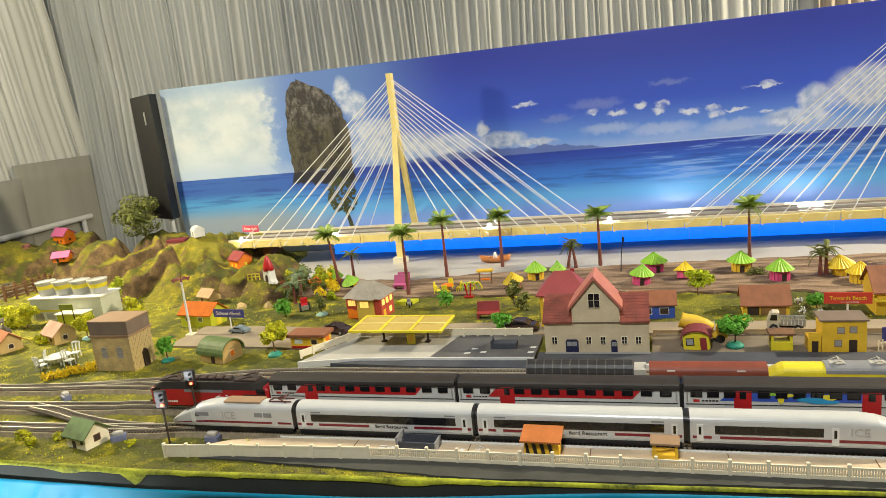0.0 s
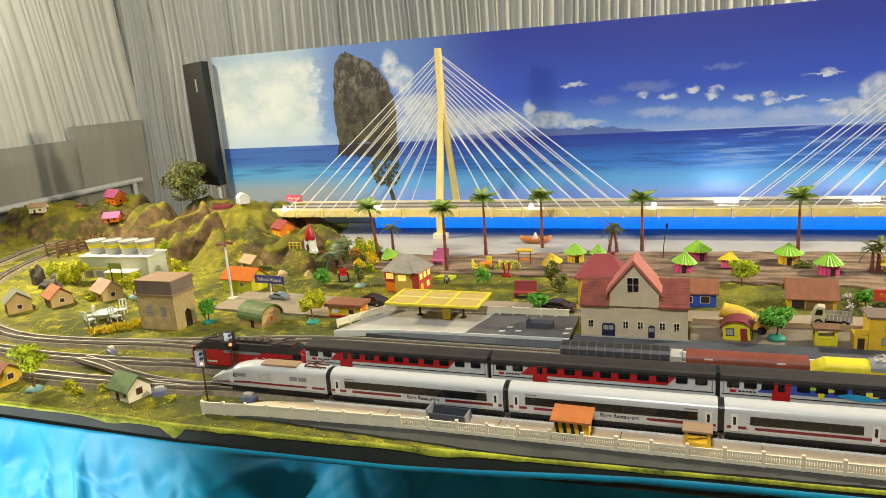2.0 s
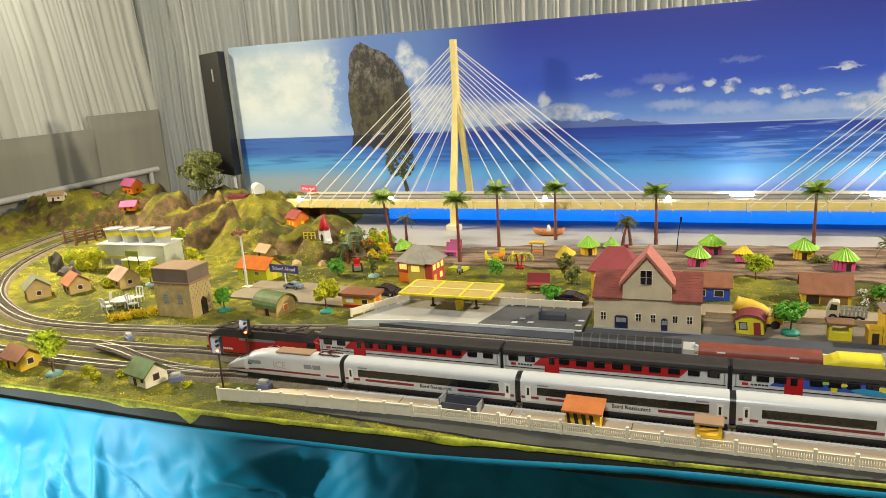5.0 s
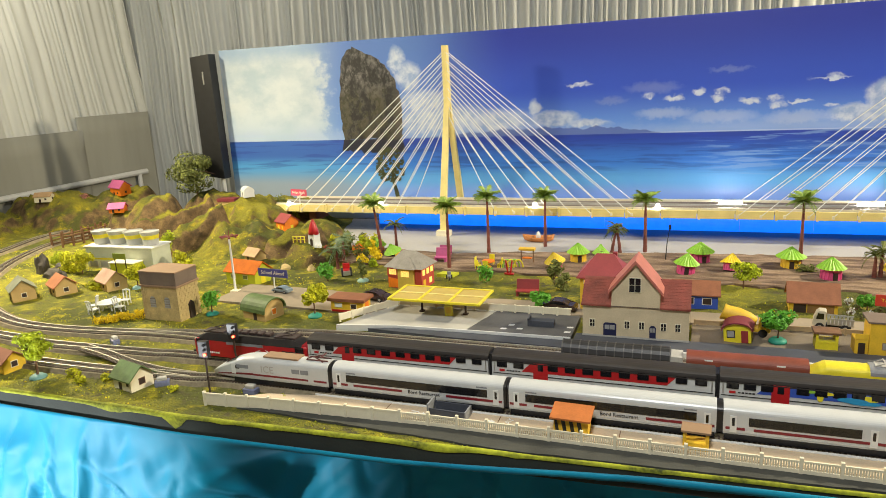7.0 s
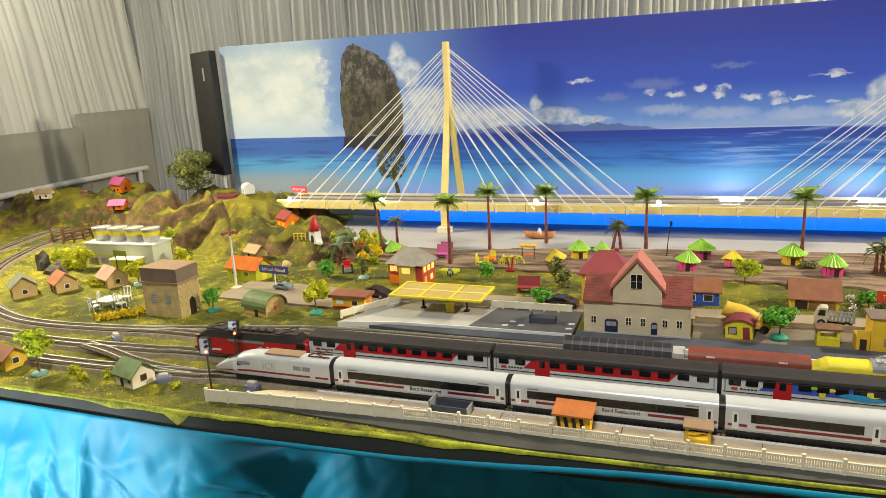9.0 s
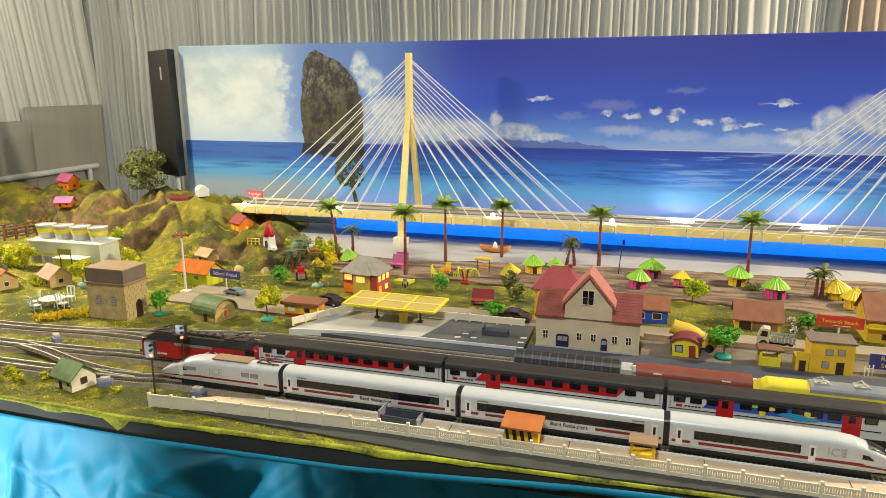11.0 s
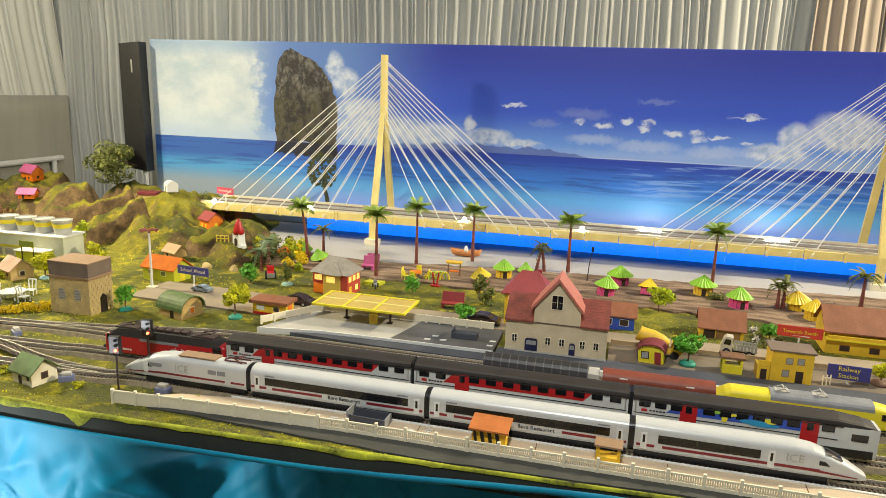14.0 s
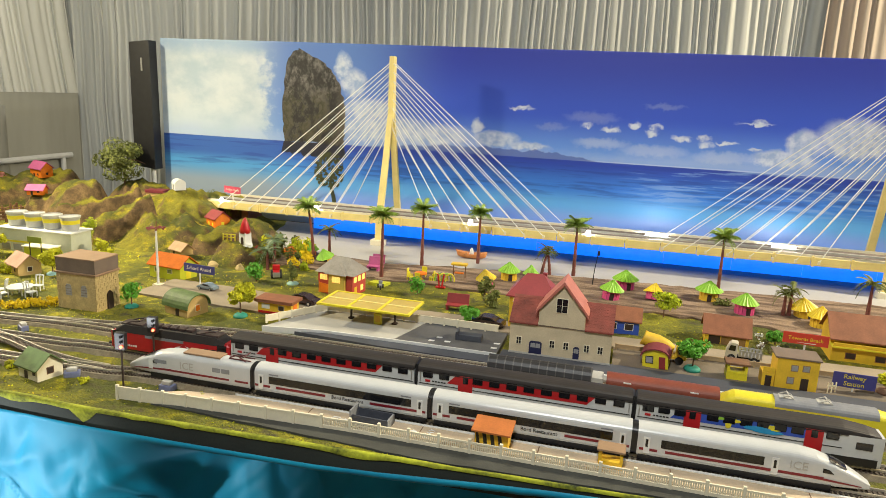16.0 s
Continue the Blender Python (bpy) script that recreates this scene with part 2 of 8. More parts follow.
def curtain_mat(name, col):
    g = Nodes(name)
    v, x, y, z = g.coords()
    st = g.scaled(v, (1, 1, 0.15))
    a, f = g.noise(st, 9, 3), g.noise(v, 500, 2)
    c = g.mix(g.step(a, 0.3, 0.75), tuple(k * 0.84 for k in col), col)
    g.put(c, g.b.inputs["Base Color"]); g.b.inputs["Roughness"].default_value = 0.75
    g.b.inputs["Sheen Weight"].default_value = 0.2
    g.bump(f, 0.15, 0.001)
    return g.m


def satin_mat():
    g = Nodes("turquoise_satin_cloth")
    v, x, y, z = g.coords()
    a, f = g.noise(g.scaled(v, (1, 1, 0.3)), 7, 3), g.noise(v, 700, 1)
    c = g.mix(g.step(a, 0.3, 0.75), (0.0, 0.22, 0.38), (0.003, 0.31, 0.48))
    g.put(c, g.b.inputs["Base Color"]); g.b.inputs["Roughness"].default_value = 0.60
    g.b.inputs["Specular IOR Level"].default_value = 0.3
    g.b.inputs["Sheen Weight"].default_value = 0.1
    g.bump(f, 0.1, 0.0006)
    return g.m


def mural_mat():
    """Printed sea picture: blue sky with clouds, far islands, horizon, ripples and pale shallows."""
    g = Nodes("printed_sea_and_sky_banner")
    v, x, y, z = g.coords()
    flat = g.scaled(v, (1, 0, 1))
    big = g.noise(g.scaled(flat, (1, 1, 1.6)), 5.5, 6, 0.62)
    billow, curl = g.noise(flat, 34, 6, 0.62), g.noise(g.scaled(flat, (1, 1, 1.3)), 21, 6, 0.6)
    wx = g.math("ADD", x, g.math("MULTIPLY", g.math("SUBTRACT", curl, 0.5), 0.055))
    wz = g.math("ADD", z, g.math("MULTIPLY", g.math("SUBTRACT", billow, 0.5), 0.042))

    def blob(cx, cz, rx, rz, soft=0.25):
        """1 inside a ragged ellipse of cloud, 0 outside."""
        u = g.math("DIVIDE", g.math("SUBTRACT", wx, cx), rx)
        w = g.math("DIVIDE", g.math("SUBTRACT", wz, cz), rz)
        return g.step(g.math("ADD", g.math("MULTIPLY", u, u), g.math("MULTIPLY", w, w)), 1.05, soft)

    def cover(blobs):
        out = blob(*blobs[0])
        for k in blobs[1:]:
            out = g.math("MAXIMUM", out, blob(*k))
        return out
    sky = g.mix(g.step(z, 0.62, 0.40), (0.028, 0.045, 0.36), (0.038, 0.092, 0.56))
    sky = g.mix(g.step(z, 0.43, 0.30), sky, (0.13, 0.29, 0.76))
    sky = g.mix(g.math("MULTIPLY", g.step(x, -0.55, -0.95), 0.75), sky, (0.13, 0.26, 0.60))
    sky = g.mix(g.step(x, -1.12, -1.36), sky, (0.30, 0.42, 0.60))
    # bright pile of cloud on the far side of the stack and its dimmer wing
    pile = g.math("MULTIPLY", g.step(g.math("ADD", x, g.math("MULTIPLY", g.math("SUBTRACT", curl, 0.5), 0.22)), -1.20, -1.27), g.step(wz, 0.61, 0.55))
    shade = g.mix(g.step(big, 0.34, 0.62), (0.38, 0.48, 0.58), (0.58, 0.63, 0.68))
    shade = g.mix(g.math("MULTIPLY", g.step(z, 0.42, 0.30), 0.7), shade, (0.44, 0.55, 0.68))
    sky = g.mix(g.math("MULTIPLY", pile, 0.9), sky, shade)
    # haze bank along the horizon
    bank = g.math("SUBTRACT", g.math("ADD", 0.318, g.math("MULTIPLY", g.math("SUBTRACT", big, 0.5), 0.10)), z)
    sky = g.mix(g.math("MULTIPLY", g.step(bank, -0.02, 0.03), 0.55), sky, (0.36, 0.46, 0.70))
    # cumulus beside the stack, over the islands and to the far side
    heap = cover(((-0.955, 0.545, 0.035, 0.050), (-0.915, 0.490, 0.050, 0.055), (-0.86, 0.405, 0.12, 0.045, 0.1), (-0.80, 0.345, 0.22, 0.055, 0.1), (-0.62, 0.335, 0.16, 0.045, 0.1), (-0.487, 0.372, 0.022, 0.028), (-0.43, 0.335, 0.090, 0.032), (-0.33, 0.322, 0.09, 0.014, 0.0),
                  (0.47, 0.375, 0.055, 0.050), (0.60, 0.395, 0.12, 0.070), (0.42, 0.33, 0.10, 0.030)))
    sky = g.mix(g.math("MULTIPLY", heap, 0.80), sky, g.mix(g.step(billow, 0.35, 0.65), (0.34, 0.44, 0.66), (0.72, 0.76, 0.82)))
    # small fair-weather clouds
    fair = cover(((-0.350, 0.434, 0.048, 0.007, 0.0), (-0.343, 0.440, 0.020, 0.010, 0.0), (0.338, 0.424, 0.060, 0.005, 0.0), (0.345, 0.430, 0.022, 0.010, 0.0), (-0.144, 0.396, 0.024, 0.011, 0.0), (-0.07, 0.386, 0.034, 0.012, 0.0), (0.0, 0.402, 0.022, 0.011, 0.0), (0.060, 0.402, 0.024, 0.013, 0.0), (0.050, 0.384, 0.022, 0.011, 0.0),
                  (0.135, 0.372, 0.034, 0.010, 0.0), (0.198, 0.376, 0.024, 0.014, 0.0), (0.208, 0.356, 0.028, 0.012, 0.0), (0.265, 0.366, 0.040, 0.006, 0.0), (0.34, 0.352, 0.024, 0.006, 0.0)))
    wisp = cover(((-0.25, 0.385, 0.060, 0.012, 0.0), (0.08, 0.462, 0.070, 0.010, 0.0), (-0.13, 0.42, 0.10, 0.02, 0.0)))
    sky = g.mix(g.math("MULTIPLY", wisp, 0.35), sky, (0.30, 0.36, 0.64))
    low_row = cover(((-0.10, 0.343, 0.10, 0.020, 0.0), (0.06, 0.330, 0.12, 0.022, 0.0), (0.26, 0.322, 0.11, 0.022, 0.0)))
    sky = g.mix(g.math("MULTIPLY", low_row, 0.5), sky, (0.48, 0.56, 0.76))
    sky = g.mix(g.math("MULTIPLY", fair, g.math("ADD", 0.15, g.step(billow, 0.30, 0.60))), sky, (0.58, 0.64, 0.78))
    # far blue islands
    hump = g.noise(g.scaled(flat, (1, 0, 0)), 16, 4, 0.6)
    isle = g.math("SUBTRACT", g.math("ADD", 0.281, g.math("MULTIPLY", hump, g.math("MULTIPLY", g.step(x, -1.0, -0.5), g.math("MULTIPLY", g.step(x, -0.02, -0.30), 0.055)))), z)
    sky = g.mix(g.math("MULTIPLY", g.step(isle, -0.001, 0.002), 0.8), sky, (0.075, 0.12, 0.40))
    rip = g.noise(g.scaled(flat, (1, 1, 16)), 4.5, 5)
    sea = g.mix(g.step(z, 0.285, 0.19), (0.022, 0.055, 0.40), (0.045, 0.21, 0.70))
    sea = g.mix(g.step(z, 0.20, 0.14), sea, (0.13, 0.43, 0.82))
    sea = g.mix(g.step(z, 0.145, 0.10), sea, (0.24, 0.40, 0.76))
    sea = g.mix(g.step(x, -0.95, -1.30), sea, g.mix(g.step(z, 0.235, 0.19), (0.036, 0.115, 0.42), g.mix(g.step(z, 0.19, 0.12), (0.075, 0.30, 0.62), (0.26, 0.32, 0.40))))
    wave = g.step(x, -0.08, 0.12)
    sea = g.mix(g.math("MULTIPLY", g.step(rip, 0.50, 0.60), g.math("MULTIPLY", g.step(z, 0.15, 0.2), 0.5)), sea, (0.02, 0.05, 0.28))
    sea = g.mix(g.math("MULTIPLY", g.math("MULTIPLY", g.step(rip, 0.47, 0.40), g.step(z, 0.13, 0.2)), g.math("MULTIPLY", wave, 0.6)), sea, (0.24, 0.40, 0.72))
    c = g.mix(g.step(z, 0.2845, 0.2862), sea, sky)
    line = g.math("MULTIPLY", g.math("MULTIPLY", g.step(z, 0.2900, 0.2880), g.step(z, 0.2848, 0.2868)), g.step(x, -0.2, 0.0))
    c = g.mix(g.math("MULTIPLY", line, 0.55), c, (0.50, 0.58, 0.80))
    g.put(c, g.b.inputs["Base Color"]); g.b.inputs["Roughness"].default_value = 0.42
    return g.m


def stack_mat():
    g = Nodes("printed_sea_stack_rock")
    v, x, y, z = g.coords()
    a, f = g.noise(g.scaled(v, (1.4, 0, 1)), 17, 8, 0.72), g.noise(g.scaled(v, (1, 0, 0.8)), 60, 5, 0.65)
    crack = g.noise(g.scaled(v, (1.5, 0, 1)), 12, 6, 0.65)
    c = g.mix(g.step(a, 0.40, 0.62), (0.012, 0.011, 0.012), (0.16, 0.15, 0.145))
    c = g.mix(g.math("MULTIPLY", g.step(f, 0.46, 0.62), 0.7), c, (0.018, 0.016, 0.016))
    c = g.mix(g.math("MULTIPLY", g.step(crack, 0.53, 0.46), g.step(crack, 0.42, 0.47)), c, (0.012, 0.011, 0.012))
    c = g.mix(g.math("MULTIPLY", g.math("MULTIPLY", g.step(z, 0.50, 0.40), g.step(a, 0.44, 0.56)), 0.75), c, (0.050, 0.046, 0.018))
    c = g.mix(g.math("MULTIPLY", g.step(x, -0.99, -0.95), 0.35), c, (0.15, 0.13, 0.11))
    g.put(c, g.b.inputs["Base Color"]); g.b.inputs["Roughness"].default_value = 0.5
    return g.m


GRASS, HILL, SAND, WATER = grass_mat(), hill_mat(), sand_mat(), water_mat()
LOWCLOTH = curtain_mat("dark_grey_green_cloth", (0.29, 0.285, 0.24))
CURTAIN, CURTAINBROWN = curtain_mat("ivory_pleated_curtain_cloth", (0.57, 0.575, 0.53)), curtain_mat("beige_brown_curtain_cloth", (0.46, 0.38, 0.30))
SATIN, MURAL, STACK = satin_mat(), mural_mat(), stack_mat()
# Emission added so the strip stays bright in the shade under the deck.
BLUESTRIP = mat("glossy_blue_acrylic_added_glow", (0.01, 0.16, 0.80), 0.15, vary=0.2, scale=3, fine=30, bump=0, col2=(0.02, 0.28, 0.95))
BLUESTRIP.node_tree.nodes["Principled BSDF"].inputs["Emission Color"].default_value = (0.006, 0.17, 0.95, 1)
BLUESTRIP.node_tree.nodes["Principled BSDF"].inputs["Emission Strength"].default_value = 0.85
EDGE = mat("dark_green_board_edge", (0.024, 0.030, 0.025), 0.9, vary=0.3, scale=15)
EDGEGRASS = mat("painted_grass_rim", (0.085, 0.12, 0.010), 0.85, vary=0.7, scale=22, fine=200, col2=(0.28, 0.30, 0.015))
EDGETOP = mat("dark_grey_painted_board", (0.050, 0.052, 0.046), 0.75, vary=0.35, scale=20)

# ---- mesh helpers ----
def bm_new():
    return bmesh.new()


def box(bm, x0, x1, y0, y1, z0, z1, bevel=0.0):
    r = bmesh.ops.create_cube(bm, size=1.0)
    for v in r["verts"]:
        v.co = Vector(((x0 + x1) / 2 + v.co.x * (x1 - x0), (y0 + y1) / 2 + v.co.y * (y1 - y0), (z0 + z1) / 2 + v.co.z * (z1 - z0)))
    if bevel:
        es = list({e for v in r["verts"] for e in v.link_edges})
        bmesh.ops.bevel(bm, geom=es, offset=bevel, segments=2, affect="EDGES", profile=0.6)
    return r["verts"]


def prism(bm, prof, a, b, axis="x"):
    """The closed outline prof, drawn across the axis, pushed from a to b along it."""
    def at(u, v, w):
        return {"x": (w, u, v), "y": (u, w, v), "z": (u, v, w)}[axis]
    r0 = [bm.verts.new(at(u, v, a)) for u, v in prof]
    r1 = [bm.verts.new(at(u, v, b)) for u, v in prof]
    n = len(prof)
    for i in range(n):
        bm.faces.new((r0[i], r0[(i + 1) % n], r1[(i + 1) % n], r1[i]))
    bm.faces.new(r0)
    bm.faces.new(r1)


def loft(bm, rings, caps=True):
    vs = [[bm.verts.new(p) for p in r] for r in rings]
    n = len(vs[0])
    for a, b in zip(vs, vs[1:]):
        for i in range(n):
            bm.faces.new((a[i], a[(i + 1) % n], b[(i + 1) % n], b[i]))
    if caps:
        bm.faces.new(vs[0])
        bm.faces.new(vs[-1])


def tube(bm, pts, radii, n=8):
    """A round bar along pts with a radius at each."""
    pts = [Vector(p) for p in pts]
    rings = []
    for i, p in enumerate(pts):
        d = (pts[min(i + 1, len(pts) - 1)] - pts[max(i - 1, 0)]).normalized()
        s = d.orthogonal().normalized() if abs(d.z) > 0.95 else d.cross(Vector((0, 0, 1))).normalized()
        t = d.cross(s)
        r = radii[i] if isinstance(radii, (list, tuple)) else radii
        rings.append([p + r * (math.cos(k * 2 * math.pi / n) * s + math.sin(k * 2 * math.pi / n) * t) for k in range(n)])
    loft(bm, rings)


def lathe(bm, prof, n=16, cx=0.0, cy=0.0):
    loft(bm, [[(cx + r * math.cos(k * 2 * math.pi / n), cy + r * math.sin(k * 2 * math.pi / n), z) for k in range(n)] for r, z in prof])


def part(name, bm, material, parent=None, label="", smooth=False, kind=""):
    bmesh.ops.recalc_face_normals(bm, faces=bm.faces)
    me = bpy.data.meshes.new(name)
    bm.to_mesh(me)
    bm.free()
    me.materials.append(material)
    if smooth:
        for p in me.polygons:
            p.use_smooth = True
    ob = new(name, me)
    if parent is not None:
        ob.parent = parent
    if label or kind:
        tagged(ob, label, kind=kind)
    return ob


def thing(name, label, category, at=(0, 0, 0), turn=0.0, group="", kind="", tilt=(0, 0)):
    ob = new(name)
    ob.empty_display_size = 0.01
    ob.matrix_basis = pose(*at, tilt[0], tilt[1], turn)
    return tagged(ob, label, category, group, kind)


def shared(name, me, parent, m):
    ob = new(name, me)
    ob.parent = parent
    ob.matrix_basis = m
    return ob


def words(name, text, size, material, parent, at, rx=90, rz=0.0, label=""):
    """Raised lettering, turned into a mesh of its own."""
    cu = bpy.data.curves.new(name, "FONT")
    cu.body, cu.size, cu.extrude = text, size, 0.0002
    cu.align_x, cu.align_y, cu.resolution_u = "CENTER", "CENTER", 2
    tmp = bpy.data.objects.new(name, cu)
    scene.collection.objects.link(tmp)
    me = bpy.data.meshes.new_from_object(tmp.evaluated_get(bpy.context.evaluated_depsgraph_get()))
    bpy.data.objects.remove(tmp)
    me.materials.clear()
    me.materials.append(material)
    ob = new(name, me)
    ob.parent = parent
    ob.matrix_basis = pose(*at, rx, 0, rz)
    return tagged(ob, label) if label else ob


rnd = random.Random(7)

# ---- the hall round the layout ----
FLOOR, BACK, LEFT = -0.95, 2.85, -2.62


def pleats(name, material, a, b, z0, z1, label, seed, lean=0.0, deep=0.036):
    """A hanging pleated curtain from a to b with uneven folds."""
    r = random.Random(seed)
    a, b = Vector((*a, 0)), Vector((*b, 0))
    run = (b - a).length
    d, side = (b - a).normalized(), Vector((-(b - a).normalized().y, (b - a).normalized().x, 0))
    folds, s = [], 0.0
    while s < run:
        w = r.uniform(0.013, 0.052)
        folds.append((s, w, r.uniform(0.4, 1.0) * deep, r.uniform(-0.05, 0.05)))
        s += w
    cols = []
    for s, w, amp, drift in folds:
        for k in range(6):
            cols.append((s + w * k / 6, amp * math.sin(math.pi * k / 6) ** 0.8, drift))
    bm = bm_new()
    zs = [z0 + (z1 - z0) * k / 10 for k in range(11)]
    grid = []
    for z in zs:
        row = []
        for s, o, drift in cols:
            h = (z - z0) / (z1 - z0)
            ss = s + drift * (1 - h) * 0.5 + lean * (z - 0.6) + 0.006 * math.sin(z * 9 + s * 5)
            row.append(bm.verts.new(a + d * ss + side * o * (0.75 + 0.5 * noise.noise((s * 4, z * 2.5, seed))) + Vector((0, 0, z))))
        grid.append(row)
    for r0, r1 in zip(grid, grid[1:]):
        for i in range(len(r0) - 1):
            bm.faces.new((r0[i], r0[i + 1], r1[i + 1], r1[i]))
    ob = part(name, bm, material, smooth=True)
    sol = ob.modifiers.new("cloth", "SOLIDIFY")
    sol.thickness = 0.002
    return tagged(ob, label, "curtain", kind="structure")


pleats("wall_back_curtain", CURTAIN, (LEFT - 0.1, BACK), (0.62, BACK), -0.95, 2.3, "ivory pleated cloth curtain hanging behind the sea banner", 3)
pleats("wall_back_curtain", CURTAINBROWN, (0.60, BACK - 0.03), (3.2, BACK - 0.03), -0.95, 2.3, "beige brown pleated curtain beside the ivory one", 5)
pleats("wall_left_curtain", CURTAIN, (LEFT, -2.0), (LEFT, BACK), -0.95, 2.3, "ivory pleated cloth curtain along the side of the hall", 9, lean=-0.12)


def low_panel(y0, y1, top, x, seed):
    """Plain dark cloth hung smoothly over the foot of the side curtain."""
    bm = bm_new()
    ys, zs = np.linspace(y0, y1, 40), np.linspace(-0.95, top, 16)
    rows = [[bm.verts.new((x + 0.006 * noise.noise((yy * 7, zz * 0.6, seed)), yy, zz)) for zz in zs] for yy in ys]
    for p, q in zip(rows, rows[1:]):
        for i in range(len(p) - 1):
            bm.faces.new((p[i], p[i + 1], q[i + 1], q[i]))
    ob = part("wall_left_low_cloth", bm, LOWCLOTH, smooth=True)
    ob.modifiers.new("cloth", "SOLIDIFY").thickness = 0.002
    return tagged(ob, "smooth dark grey-green cloth over the foot of the side curtain", "curtain", kind="structure")


low_panel(0.2, 2.42, 0.335, -2.606, 2)
low_panel(2.40, 2.845, 0.392, -2.610, 4)


def slab(name, x0, x1, y0, y1, z0, z1, material, label, category):
    bm = bm_new()
    box(bm, x0, x1, y0, y1, z0, z1)
    return tagged(part(name, bm, material), label, category, kind="structure")


slab("floor", -3.2, 3.4, -2.2, 3.2, FLOOR - 0.1, FLOOR, FLOORMAT, "plain brown hall floor under the layout table", "floor")
slab("ceiling", -3.2, 3.4, -2.2, 3.2, 2.32, 2.42, CEILMAT, "plain grey hall ceiling above the layout", "ceiling")
slab("wall_north", -3.2, 3.4, 3.1, 3.2, FLOOR, 2.32, CEILMAT, "plain grey wall behind the curtains", "wall")
slab("wall_west", -3.2, -3.1, -2.1, 3.1, FLOOR, 2.32, CEILMAT, "plain grey wall behind the side curtain", "wall")
slab("wall_east", 3.3, 3.4, -2.1, 3.1, FLOOR, 2.32, CEILMAT, "plain grey wall closing the hall", "wall")
slab("wall_south", -3.2, 3.4, -2.2, -2.1, FLOOR, 2.32, CEILMAT, "plain grey wall behind the visitors' side", "wall")

# ---- the layout board ----
FRONT = [(-2.55, 0.80), (-1.7, 0.785), (-1.165, 0.768), (-0.72, 0.762), (-0.37, 0.776), (-0.08, 0.790), (0.4, 0.812), (0.62, 0.8195), (1.6, 0.8215)]


def front_y(x):
    for (xa, ya), (xb, yb) in zip(FRONT, FRONT[1:]):
        if xa <= x <= xb:
            return ya + (yb - ya) * (x - xa) / (xb - xa)
    return FRONT[0][1] if x < FRONT[0][0] else FRONT[-1][1]


def board():
    bm = bm_new()
    prism(bm, FRONT + [(1.6, 2.24), (-2.55, 2.24)], -0.026, -0.0005, "z")
    return tagged(part("ground_board", bm, EDGE), "dark green wooden layout board with a painted edge", "table", kind="structure")


board()


def ground_sheet():
    """Flocked ground with small unevenness."""
    bm = bm_new()
    xs = np.arange(-2.55, 1.601, 0.02)
    ys = np.linspace(0, 1, 70)
    rows = []
    for x in xs:
        y0 = front_y(x) + 0.004
        rows.append([bm.verts.new((x, y0 + (2.2 - y0) * s, 0.0015 + 0.0022 * noise.noise((x * 18, (y0 + (2.2 - y0) * s) * 18, 0)))) for s in ys])
    for a, b in zip(rows, rows[1:]):
        for i in range(len(a) - 1):
            bm.faces.new((a[i], b[i], b[i + 1], a[i + 1]))
    return tagged(part("ground", bm, GRASS, smooth=True), "green and yellow flocked grass covering the layout board", "ground", kind="structure")


ground_sheet()


def sheet(name, outline, z0, z1, material, label, category, jag=0.0, seed=1, sub=0.03):
    """A flat sheet of any outline, its rim wavering by jag."""
    r = random.Random(seed)
    pts = []
    for (xa, ya), (xb, yb) in zip(outline, outline[1:] + outline[:1]):
        k = max(1, int(math.hypot(xb - xa, yb - ya) / sub)) if jag else 1
        for i in range(k):
            pts.append((xa + (xb - xa) * i / k + r.uniform(-jag, jag), ya + (yb - ya) * i / k + r.uniform(-jag, jag)))
    bm = bm_new()
    prism(bm, pts, z0, z1, "z")
    return tagged(part(name, bm, material), label, category, kind="structure")


sheet("beach", [(-0.95, 1.64), (-0.55, 1.60), (-0.2, 1.60), (0.2, 1.58), (0.6, 1.56), (1.6, 1.56), (1.6, 1.92), (0.4, 1.87), (-0.3, 1.83), (-0.62, 1.76), (-0.95, 1.80)], -0.0003, 0.0062, SAND, "brown sandy beach strip with ridges of soil", "beach", 0.012, 3)
sheet("water", [(-1.05, 1.83), (-0.62, 1.72), (-0.3, 1.79), (0.4, 1.83), (1.6, 1.88), (1.6, 2.19), (-1.15, 2.19)], -0.0003, 0.0048, WATER, "grey painted water behind the beach", "water", 0.008, 5)
sheet("road", [(-1.05, 1.262), (-0.85, 1.255), (-0.64, 1.242), (-0.55, 1.285), (-0.38, 1.322), (1.6, 1.322), (1.6, 1.392), (0.0, 1.386), (-0.40, 1.395), (-0.60, 1.355), (-0.83, 1.385), (-1.035, 1.395)], -0.0003, 0.0060, ROADTAN, "sandy grey road of card sheets", "road", 0.002, 7, 0.08)


sheet("ground_edge_strip", [(-0.655, 0.8065), (-0.52, 0.802), (-0.40, 0.797), (-0.24, 0.7885), (-0.08, 0.7955), (0.4, 0.8175), (0.60, 0.8225), (0.60, 0.8255), (-0.345, 0.8255), (-0.60, 0.8135)], -0.0003, 0.0046, EDGETOP, "dark grey painted strip of board in front of the fence", "ground", 0.0012, 15, 0.02)


def hem(x):
    """How far the cloth's top rises over the board's edge."""
    a = min(1.0, max(0.0, (x + 0.42) / 0.45))
    return 0.019 * a * a * (3 - 2 * a)


def tuck(x, z):
    """How far the cloth is pushed back under the table below its hem band."""
    a = min(1.0, max(0.0, (x + 0.72 - 0.35 * (z + 0.05)) / 0.20))
    b = min(1.0, max(0.0, (-0.030 - z) / 0.060))
    return 0.15 * a * a * (3 - 2 * a) * b


